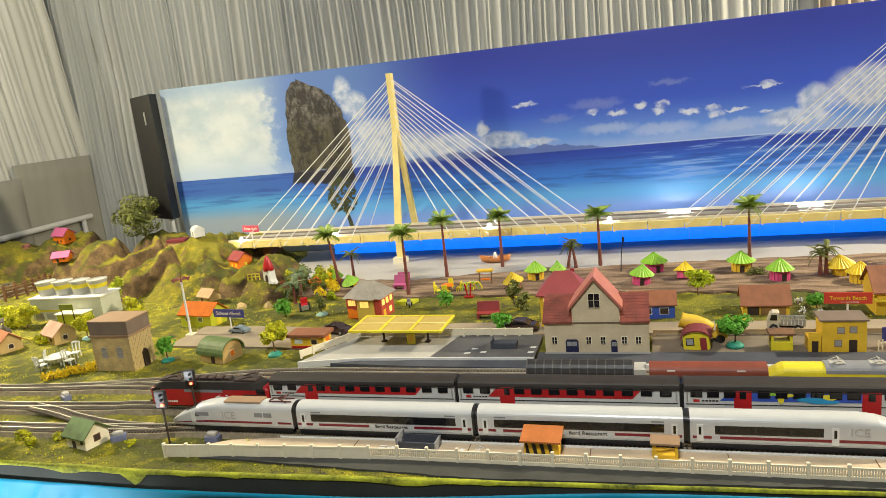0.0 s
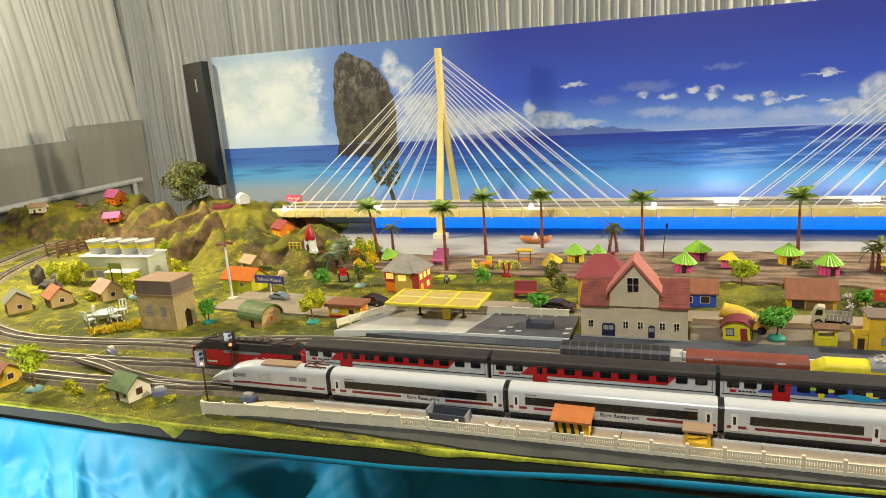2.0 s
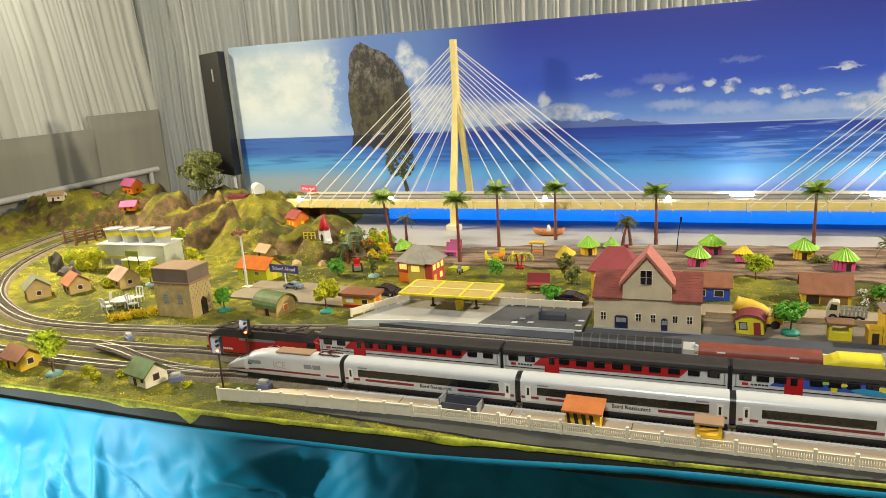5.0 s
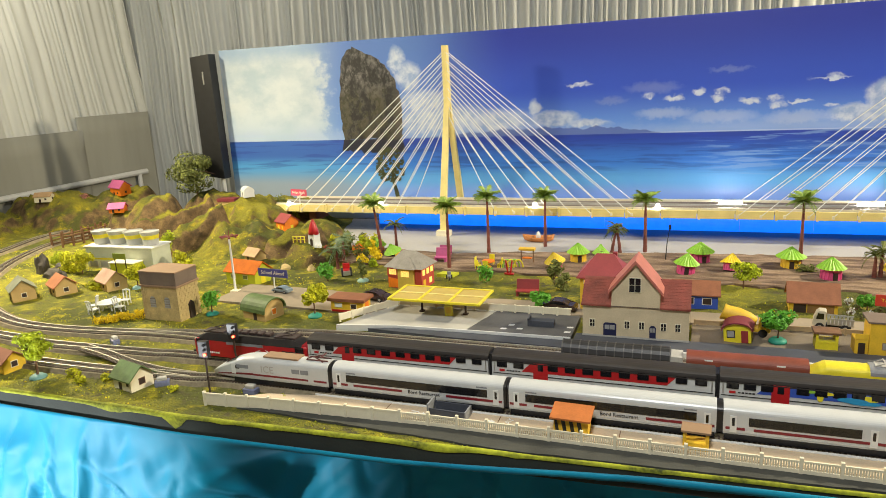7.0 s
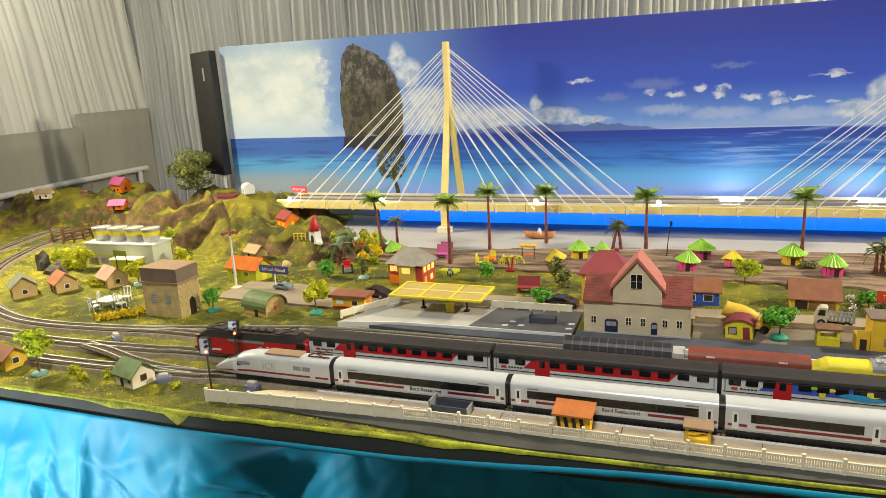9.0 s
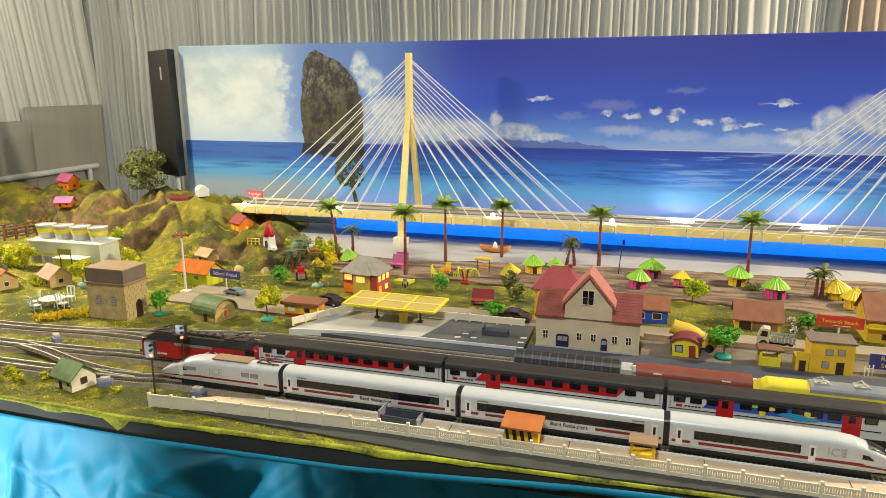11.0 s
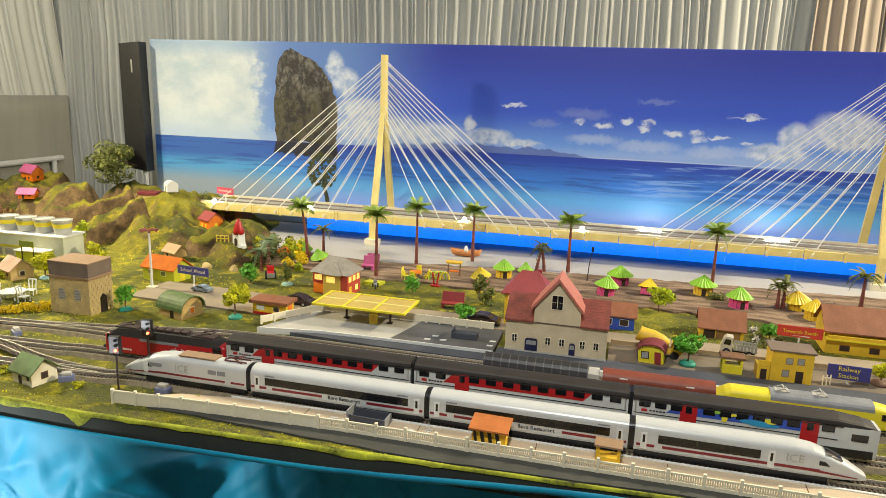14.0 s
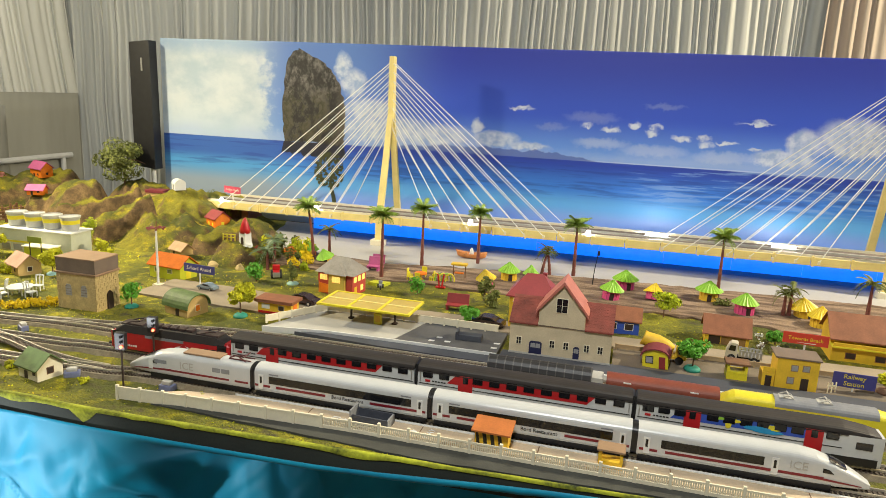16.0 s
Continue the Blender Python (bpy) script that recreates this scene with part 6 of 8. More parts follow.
def garden_set():
    t = thing("garden_table", "white plastic garden table", "table", (-1.262, 1.165, 0.001), 10)
    bm = bm_new(); lathe(bm, [(0.0005, 0.0165), (0.026, 0.0165), (0.027, 0.019), (0.0005, 0.0195)], 18); part("tabletop", bm, WHITE, t)
    for k in range(4):
        bm = bm_new(); tube(bm, [(0.017 * math.cos(k * 1.571 + 0.8), 0.017 * math.sin(k * 1.571 + 0.8), 0), (0.012 * math.cos(k * 1.571 + 0.8), 0.012 * math.sin(k * 1.571 + 0.8), 0.017)], 0.0018, 6); part("leg", bm, WHITE, t)
    c = thing("garden_chair", "white plastic garden chair with a slatted back", "chair", (-1.298, 1.152, 0.001), -60, "chairs round the garden table")
    bm = bm_new(); box(bm, -0.009, 0.009, -0.009, 0.009, 0.011, 0.013, 0.0006); part("seat", bm, WHITE, c)
    for x in (-0.008, 0.008):
        for y in (-0.008, 0.008):
            bm = bm_new(); tube(bm, [(x, y, 0), (x, y, 0.011)], 0.0014, 6); part("leg", bm, WHITE, c)
    for k in range(3):
        bm = bm_new(); tube(bm, [(-0.007 + k * 0.007, 0.008, 0.012), (-0.008 + k * 0.008, 0.011, 0.032)], 0.0015, 6); part("back_slat", bm, WHITE, c)
    bm = bm_new(); tube(bm, [(-0.009, 0.0112, 0.032), (0, 0.0115, 0.034), (0.009, 0.0112, 0.032)], 0.0018, 6); part("top_rail", bm, WHITE, c)
    for x, y, a in ((-1.252, 1.203, 20), (-1.226, 1.158, 100), (-1.272, 1.128, 170)):
        copy_thing(c, pose(x, y, 0.001, 0, 0, a))


garden_set()
for k_ in range(11):
    s0_ = k_ / 10
    bush((-1.205 + 0.085 * s0_, 1.075 + 0.075 * s0_ + rnd.uniform(-0.004, 0.004), 0.0005), (0.014, 0.012, 0.012), YELFLOCK, "low clump of bright yellow flower flock", 40 + k_, 160, 0.0024, "flower_clump")


def rock(at, s, seed, material=ROCKDARK, label="dark painted rock lump on the grass", turn=0):
    r = random.Random(seed)
    t = thing("rock", label, "rock", at, turn, "rocks")
    bm = bm_new()
    bmesh.ops.create_icosphere(bm, subdivisions=3, radius=1)
    for v in bm.verts:
        k = 1 + 0.35 * noise.noise(v.co * 1.6 + Vector((seed, 0, 0))) + 0.15 * noise.noise(v.co * 4 + Vector((0, seed, 0)))
        v.co = Vector((v.co.x * s[0] * k, v.co.y * s[1] * k, max(-0.1, v.co.z * k) * s[2]))
    part("stone", bm, material, t)


rock((-1.735, 1.395, 0.0), (0.028, 0.018, 0.052), 3, turn=-20); rock((-1.660, 1.365, 0.0), (0.035, 0.02, 0.024), 5); rock((-1.70, 1.43, 0), (0.03, 0.02, 0.022), 8)
rock((-1.03, 1.545, 0.0), (0.018, 0.013, 0.016), 9, STONE, "pale stone at the foot of the mound"); rock((-0.955, 1.548, 0.0), (0.012, 0.01, 0.016), 11, STONE, "pale stone at the foot of the mound")
bush((-1.665, 1.425, 0.0), (0.042, 0.035, 0.034), FOLIAGEYEL, "yellow-green foam bush beside the dark rocks", 60, 1000, 0.0034)
bush((-1.74, 1.46, 0.0), (0.03, 0.03, 0.028), FOLIAGE, "green foam bush beside the dark rocks", 61, 600)
bush((-1.345, 1.515, 0.0), (0.036, 0.03, 0.030), FOLIAGEYEL, "bright yellow-green round foam bush", 62, 900, 0.0034)
bush((-1.43, 1.29, 0.0), (0.030, 0.020, 0.016), FOLIAGEYEL, "low yellow-green bush between the houses", 63, 450)
bush((-1.63, 1.50, 0.0), (0.025, 0.02, 0.02), FOLIAGE, "green foam bush beside the silo building", 64, 400)
tree((-1.60, 1.405, 0.0), 0.070, 0.036, FOLIAGEYEL, "round yellow-green foam tree", 70)
tree((-1.325, 1.320, 0.0), 0.068, 0.030, FOLIAGEYEL, "round yellow-green tree beside the water tower", 71, base=mat("pale_teal_base", (0.25, 0.42, 0.42), 0.6))
tree((-1.085, 0.822, 0.0), 0.086, 0.037, FOLIAGE, "flat-crowned green foam tree at the board's edge", 72, base=mat("grey_teal_base", (0.12, 0.25, 0.24), 0.6), flat=0.62, n=1300)
tree((-0.752, 1.215, 0.001), 0.074, 0.030, FOLIAGEYEL, "round yellow-green tree on a teal base", 73, base=TEAL)
tree((-0.990, 1.182, 0.0), 0.060, 0.022, NEON, "slim vivid green sapling on a teal base", 74, base=TEAL, flat=1.1, n=380)
tree((-0.858, 1.462, 0.0), 0.050, 0.024, NEON, "vivid green layered plastic tree", 75, flat=0.9, n=420, size=0.004)
tree((-1.47, 1.61, 0.0), 0.085, 0.018, FOLIAGE, "narrow green conifer behind the silo building", 76, flat=2.0, n=420)
tree(on_hill(-1.75, 2.10, 0.0), 0.160, 0.088, FOLIAGEDARK, "large olive-green wire tree behind the hills", 77, n=2600, size=0.0052, flat=0.85)
bush(on_hill(-1.35, 2.03, 0.0), (0.03, 0.02, 0.022), FOLIAGEDARK, "dark flowering shrub beside the bridge end", 65, 350)
bush(on_hill(-1.29, 2.02, 0.0), (0.018, 0.014, 0.03), FOLIAGEYEL, "yellow-green shrub beside the bridge end", 66, 300)
bush(on_hill(-2.19, 1.99, 0.0), (0.022, 0.015, 0.014), mat("pink_flower_flock", (0.45, 0.20, 0.16), 0.8, vary=0.4), "small pinkish flower shrub on the ridge", 67, 200)
for k_, (x_, y_, s_1) in enumerate(((-1.02, 0.84, 0.016), (-0.99, 0.825, 0.012), (-0.95, 0.845, 0.012), (-1.22, 0.83, 0.014), (-0.60, 0.85, 0.01), (-0.80, 0.835, 0.010), (-1.36, 0.86, 0.014))):
    bush((x_, y_, 0.0), (s_1, s_1 * 0.8, s_1 * 0.7), FOLIAGEYEL, "low clump of yellow-green flock", 80 + k_, 160, 0.0026)
sign((-1.250, 1.995, 0.088), -14, 0.072, 0.022, 0.044, mat("pink_red_sign_board", (0.55, 0.07, 0.12), 0.4, vary=0.1, bump=0.02), ["Bridge Ahead"], "pink-red road sign with pale lettering on a white post", 0.0105, CREAM)


def side_rail():
    t = thing("barrier_rail", "grey-white painted pipe rail along the side curtain", "railing", (0, 0, 0))
    bm = bm_new(); tube(bm, [(-2.585, 0.9, 0.098), (-2.585, 2.75, 0.104)], 0.013, 10); part("rail", bm, RAILWHITE, t)
    for y in (1.2, 2.02, 2.7):
        bm = bm_new(); tube(bm, [(-2.585, y, -0.95), (-2.585, y, 0.095)], 0.011, 10); part("post", bm, RAILWHITE, t)


side_rail()


def point_motor(at, turn):
    t = thing("point_motor", "small blue-grey point motor box beside the track", "railway device", at, turn, "point motors")
    bm = bm_new(); box(bm, -0.012, 0.012, -0.007, 0.007, 0, 0.010, 0.002); part("housing", bm, mat("blue_grey_plastic", (0.16, 0.18, 0.30), 0.5), t)
    bm = bm_new(); box(bm, -0.008, 0.008, -0.005, 0.005, 0.0095, 0.016, 0.002); part("lid", bm, PALEGREY, t)


point_motor((-1.075, 0.990, 0.001), -30); point_motor((-0.835, 0.850, 0.001), 35); point_motor((-0.88, 0.858, 0.001), 10); point_motor((-0.665, 0.860, 0.001), 0)


def light_signal(at, h, lens):
    t = thing("light_signal", "black light signal on a thin post with a red lens lit", "railway signal", at, 6, "railway signals")
    bm = bm_new(); tube(bm, [(0, 0, 0), (0, 0, h - 0.022)], 0.0016, 8); part("post", bm, DARKHOLE, t)
    bm = bm_new(); box(bm, -0.0085, 0.0085, -0.004, 0.004, h - 0.028, h, 0.001); part("head", bm, BLACK, t)
    for k in range(3):
        bm = bm_new(); tube(bm, [(0.003, -0.004, h - 0.006 - 0.008 * k), (0.003, -0.0062, h - 0.006 - 0.008 * k)], 0.0022, 10)
        part("lens", bm, lens if k == 2 else GLASSBLACK, t, "lit red lens" if k == 2 else "")
    bm = bm_new(); box(bm, -0.006, 0.006, -0.006, 0.006, -0.001, 0.003, 0.0008); part("foot", bm, BLACK, t)


light_signal((-0.728, 0.838, 0.001), 0.094, REDLED)
light_signal((-0.738, 0.925, 0.001), 0.091, REDLED)

# ---- middle: station, platforms, houses, beach ----
def platform(name, outline, z, material, label):
    bm = bm_new()
    prism(bm, outline, -0.0003, z, "z")
    return tagged(part(name, bm, material), label, "platform", kind="structure")


platform("pavement_platform", [(-0.20, 1.155), (1.55, 1.152), (1.55, 1.212), (-0.20, 1.212)], 0.0105, SLATE, "slate-grey station platform")
platform("pavement_canopy", [(-0.664, 1.153), (-0.544, 1.174), (-0.405, 1.178), (-0.375, 1.297), (-0.60, 1.300)], 0.0130, PALEGREY, "pale grey paved pad under the canopy")
platform("pavement_dark_pad", [(-0.403, 1.178), (-0.205, 1.180), (-0.205, 1.296), (-0.373, 1.297)], 0.0128, mat("worn_slate_paving", (0.10, 0.10, 0.105), 0.7, vary=0.3, scale=22), "worn slate-grey paving with white dashes beside the canopy")
platform("pavement_slate_strip", [(-0.60, 1.158), (-0.42, 1.146), (-0.205, 1.143), (-0.205, 1.1795), (-0.405, 1.1775), (-0.544, 1.1735)], 0.0085, SLATE, "slate-blue platform front strip")
platform("kerb_pad", [(-0.666, 1.150), (-0.544, 1.171), (-0.405, 1.175), (-0.205, 1.177), (-0.205, 1.180), (-0.405, 1.178), (-0.544, 1.1745), (-0.664, 1.1535)], 0.0137, WHITE, "white painted edge of the canopy pad")
for x_, y_ in ((-0.335, 1.200), (-0.325, 1.222), (-0.305, 1.205), (-0.215, 1.205), (-0.214, 1.230)):
    platform("paint_dash", [(x_ - 0.006, y_ - 0.004), (x_ + 0.005, y_ - 0.003), (x_ + 0.006, y_ + 0.004), (x_ - 0.005, y_ + 0.003)], 0.0133, WHITE, "white painted dash on the slate paving")
platform("pavement_forecourt", [(0.0, 1.214), (1.55, 1.214), (1.55, 1.312), (0.0, 1.312)], 0.0075, mat("brown_grey_forecourt", (0.16, 0.13, 0.095), 0.8, vary=0.35, scale=16), "brown-grey forecourt beside the station")
platform("kerb", [(-0.19, 1.1500), (0.36, 1.1480), (0.60, 1.135), (0.60, 1.141), (0.36, 1.1525), (-0.19, 1.1548)], 0.0125, WHITE, "white painted platform edge")


def panel_fence(pts, label, h=0.017, z=0.013, step=0.028, mat_=CREAM):
    t = thing("panel_fence", label, "fence", (0, 0, 0), 0, "panel fences")
    for a, b in zip(pts, pts[1:]):
        a, b = Vector((*a, z)), Vector((*b, z))
        n = max(1, round((b - a).length / step))
        d = (b - a).normalized()
        yaw = math.degrees(math.atan2(d.y, d.x))
        for k in range(n):
            p = a.lerp(b, k / n)
            L = (b - a).length / n
            bm = bm_new(); box(bm, 0.0014, L - 0.0014, -0.0006, 0.0006, 0.002, h - 0.003); box(bm, 0.0, L, -0.0012, 0.0012, h - 0.0035, h - 0.001)
            o = part("panel", bm, mat_, t); o.matrix_basis = pose(*p, 0, 0, yaw)
            bm = bm_new(); box(bm, -0.0018, 0.0018, -0.0018, 0.0018, -0.001, h, 0.0004)
            o = part("post", bm, mat_, t); o.matrix_basis = pose(*p, 0, 0, yaw)


panel_fence([(-0.668, 1.172), (-0.590, 1.290), (-0.222, 1.292)], "cream plastic panel fence round the station platform")
panel_fence([(0.005, 1.304), (0.50, 1.304)], "tan panel fence along the station forecourt", mat_=mat("tan_fence_board", (0.34, 0.25, 0.14), 0.7), z=0.0075, h=0.012, step=0.05)


def canopy():
    t = thing("platform_canopy", "yellow-framed platform canopy with tan roof panels on two posts", "canopy", (-0.482, 1.262, 0.013), -1)
    z = 0.036
    for y in (-0.046, 0.0, 0.046):
        bm = bm_new(); box(bm, -0.098, 0.098, y - 0.0025, y + 0.0025, z, z + 0.0045, 0.0006); part("beam", bm, LEMON if y else BRIDGEYELLOW, t)
    for k in range(4):
        x = -0.0957 + k * 0.0638
        bm = bm_new(); box(bm, x - 0.0025, x + 0.0025, -0.044, 0.044, z + 0.0004, z + 0.0049, 0.0006); part("rafter", bm, LEMON, t)
    pm = mat("tan_translucent_roof_panel", (0.50, 0.37, 0.10), 0.5, vary=0.15)
    for k in range(3):
        for y0, y1 in ((-0.0435, -0.0025), (0.0025, 0.0435)):
            bm = bm_new(); box(bm, -0.0934 + k * 0.0638, -0.0344 + k * 0.0638, y0, y1, z + 0.001, z + 0.0030); part("roof_panel", bm, pm, t)
    for x in (-0.043, 0.052):
        bm = bm_new(); tube(bm, [(x, 0, 0), (x, 0, z)], 0.0024, 8); box(bm, x - 0.005, x + 0.005, -0.005, 0.005, 0, 0.003, 0.0006); part("post", bm, DARKHOLE, t)
    v = thing("vending_box", "small yellow vending box under the canopy", "vending machine", (-0.462, 1.250, 0.013), 8)
    bm = bm_new(); box(bm, -0.008, 0.008, -0.005, 0.005, 0, 0.022, 0.0008); part("case", bm, LEMON, v)
    bm = bm_new(); box(bm, -0.0055, 0.0055, -0.0056, -0.0048, 0.006, 0.019); part("front", bm, YELLOW, v)


canopy()
s_ = thing("platform_trough", "slate-grey low trough on the platform", "trough", (-0.268, 1.232, 0.013), 2)
bm_ = bm_new(); box(bm_, -0.024, 0.024, -0.010, 0.010, 0, 0.011, 0.0008); part("trough", bm_, SLATE, s_)
bm_ = bm_new(); box(bm_, -0.026, -0.022, -0.011, 0.011, 0, 0.016, 0.0008); part("end_board", bm_, SLATE, s_)


def station():
    t = thing("station_building", "pale plaster station building with a cross gable and red tiled roof", "station", (-0.0955, 1.205, 0.0105), 0)
    W, H, RY, RZ, DP = 0.183, 0.061, 0.048, 0.096, 0.096
    h = W / 2
    bm = bm_new(); prism(bm, [(0, 0), (DP, 0), (DP, H), (RY, RZ - 0.002), (0, H)], -h, h); part("wall", bm, PLASTER, t)
    k = (RZ - H) / RY
    for x0, x1 in ((-h - 0.002, -0.041), (0.043, h + 0.002)):
        bm = bm_new(); prism(bm, [(RY, RZ + 0.003), (-0.004, H - 0.004 * k + 0.003), (-0.004, H - 0.004 * k), (RY, RZ)], x0, x1); part("roof_slope", bm, ROOFRED, t, "red tiled roof slope")
    bm = bm_new(); prism(bm, [(RY, RZ + 0.003), (DP + 0.004, H - 0.004 * k + 0.003), (DP + 0.004, H - 0.004 * k), (RY, RZ)], -h - 0.002, h + 0.002); part("roof_slope", bm, ROOFRED, t)
    # tile courses
    for x0, x1 in ((-h - 0.002, -0.041), (0.043, h + 0.002)):
        for j in range(9):
            y = -0.003 + j * 0.0056
            bm = bm_new(); box(bm, x0, x1, y, y + 0.0012, H + k * y + 0.0030, H + k * y + 0.0034); part("tile_course", bm, ROOFRED, t)
    # cross gable
    g0, g1, gz = -0.040, 0.042, 0.139
    gm = (g0 + g1) / 2
    bm = bm_new(); prism(bm, [(g0, H - 0.001), (g1, H - 0.001), (g1, 0.090), (gm, gz), (g0, 0.090)], -0.0025, 0.052, "y"); part("gable_wall", bm, PLASTER, t)
    for s, e in ((-1, g0), (1, g1)):
        sl = (gz - 0.090) / (gm - g0)
        ex = e + s * 0.006
        ez = 0.090 - 0.006 * sl
        bm = bm_new(); prism(bm, [(gm, gz), (ex, ez), (ex, ez + 0.006), (gm, gz + 0.007)], -0.008, 0.060, "y"); part("gable_roof", bm, ROOFPINK, t, "salmon-pink gable roof")
    bm = bm_new(); box(bm, -h - 0.0015, h + 0.0015, -0.0018, 0.0, H - 0.003, H - 0.0005); part("string_course", bm, TANK, t)
    # windows and doors
    def win(x, z, w, hh, panes=True):
        bm = bm_new(); box(bm, x - w / 2 - 0.0012, x + w / 2 + 0.0012, -0.0012 if z < 0.06 else -0.0037, 0.001, z - 0.0012, z + hh + 0.0012); f = part("window", bm, CREAM, t)
        y = -0.0017 if z < 0.06 else -0.0042
        for a in (-1, 1):
            for b in (0, 1):
                bm = bm_new(); box(bm, x + (0.0005 if a > 0 else -w / 2), x + (w / 2 if a > 0 else -0.0005), y, y + 0.0006, z + (hh / 2 + 0.0004) * b, z + (hh / 2 - 0.0004) + (hh / 2 + 0.0004) * b); part("pane", bm, GLASSBLACK, f)
    for x in (-0.074, -0.013, 0.012, 0.049, 0.073):
        win(x, 0.019, 0.0080, 0.0125)
    win(0.000, 0.088, 0.019, 0.025)
    for x, w, hh in ((-0.043, 0.023, 0.027), (0.031, 0.011, 0.026)):
        bm = bm_new(); prism(bm, [(x - w / 2, 0.0), (x + w / 2, 0.0), (x + w / 2, hh - 0.003), (x + w / 2 - 0.003, hh), (x - w / 2 + 0.003, hh), (x - w / 2, hh - 0.003)], -0.0012, 0.001, "y"); d = part("door", bm, mat("navy_blue_door", (0.012, 0.015, 0.06), 0.45), t, "navy-blue arched door")
        for j in range(2):
            bm = bm_new(); box(bm, x - w * 0.38 + j * w * 0.4, x - w * 0.02 + j * w * 0.4, -0.0017, -0.0011, hh * 0.55, hh - 0.004); part("door_pane", bm, PALEPANE, d)
    bm = bm_new(); box(bm, -h - 0.0012, h + 0.0012, -0.0014, 0.0, 0, 0.003); part("plinth", bm, PALEGREY, t)


station()
house("house", "yellow house with crimson hip roof and lit windows", (-0.170, 1.395, 0.006), 0, 0.092, 0.066, 0.066, 0.044, YELLOW, ROOFCRIMSON, "hip", 0.007, holes=[("f", -0.032, 0.055, 0.012, 0.006, WARMPANE, "window", CREAM), ("f", -0.002, 0.054, 0.014, 0.007, WARMPANE, "window", CREAM), ("f", 0.024, 0.054, 0.014, 0.007, WARMPANE, "window", CREAM)])
s_ = thing("chimney", "small red chimney on the crimson roof", "chimney", (-0.152, 1.41, 0.100), 0)
bm_ = bm_new(); box(bm_, -0.0045, 0.0045, -0.0045, 0.0045, 0, 0.016, 0.0006); part("stack", bm_, ROOFCRIMSON, s_)
house("house", "royal blue house with white windows and a terracotta roof", (0.005, 1.445, 0.001), 0, 0.085, 0.055, 0.032, 0.019, BLUE, ROOFBROWN, holes=[("f", 0.022, 0.011, 0.016, 0.012, DARKHOLE, "window", WHITE), ("f", -0.010, 0.011, 0.014, 0.012, DARKHOLE, "window", WHITE)])


def big_house():
    t = thing("villa", "two-storey villa with grey hip roofs and warmly lit windows", "house", (-0.635, 1.468, 0.001), -6, "model houses")
    olive, red = mat("olive_brown_wall", (0.56, 0.40, 0.07), 0.6, vary=0.15), mat("dark_red_wall", (0.46, 0.06, 0.04), 0.6, vary=0.12)
    bm = bm_new(); box(bm, -0.045, 0.045, -0.030, 0.035, 0, 0.052, 0.0005); part("wall", bm, red, t, "dark red main wall")
    bm = bm_new(); box(bm, -0.014, 0.028, -0.038, -0.0305, 0, 0.052, 0.0005); part("bay_wall", bm, olive, t, "olive-brown bay wall")
    bm = bm_new(); box(bm, -0.0452, -0.0145, -0.0318, -0.0302, 0.030, 0.052); part("wall_panel", bm, red, t)
    def hip(nm, x0, x1, y0, y1, z0, z1, inset):
        bm = bm_new()
        xm, ym = (x0 + x1) / 2, (y0 + y1) / 2
        if x1 - x0 > y1 - y0:
            ra, rb = (x0 + inset, ym), (x1 - inset, ym)
        else:
            ra, rb = (xm, y0 + inset), (xm, y1 - inset)
        lo = [bm.verts.new((x, y, z0)) for x, y in ((x0, y0), (x1, y0), (x1, y1), (x0, y1))]
        a, b = bm.verts.new((*ra, z1)), bm.verts.new((*rb, z1))
        bm.faces.new(lo)
        if x1 - x0 > y1 - y0:
            for q in ((lo[0], lo[1], b, a), (lo[2], lo[3], a, b), (lo[1], lo[2], b), (lo[3], lo[0], a)):
                bm.faces.new(q)
        else:
            for q in ((lo[1], lo[2], b, a), (lo[3], lo[0], a, b), (lo[0], lo[1], a), (lo[2], lo[3], b)):
                bm.faces.new(q)
        part(nm, bm, ROOFSLATE, t)
    hip("roof", -0.052, 0.052, -0.037, 0.042, 0.052, 0.086, 0.034)
    hip("bay_roof", -0.020, 0.034, -0.046, 0.010, 0.0525, 0.074, 0.022)
    for f, u, z, w, h, d in (("f", -0.030, 0.034, 0.020, 0.013, 0.0325), ("f", 0.006, 0.032, 0.022, 0.014, 0.0385)):
        for j in range(4):
            bm = bm_new(); box(bm, u - w / 2 + j * w / 4 + 0.0005, u - w / 2 + (j + 1) * w / 4 - 0.0005, -d - 0.0006, -d + 0.0005, z, z + h); part("pane", bm, WARMPANE, t, "warmly lit pane")
    bm = bm_new(); prism(bm, [(-0.043, 0.002), (-0.018, 0.004), (-0.018, 0.023), (-0.043, 0.026)], -0.0318, -0.0302, "y"); part("garage_door", bm, ORANGE, t, "orange garage door")
    for y, z in ((-0.018, 0.033), (0.002, 0.033), (0.022, 0.033), (0.015, 0.008)):
        bm = bm_new(); box(bm, 0.0450, 0.0460, y - 0.006, y + 0.006, z, z + 0.013); part("pane", bm, WARMPANE, t, "warmly lit pane")
    for y in (-0.016,):
        bm = bm_new(); box(bm, 0.0450, 0.0460, y - 0.006, y + 0.006, 0.004, 0.022); part("door", bm, YELLOW, t)


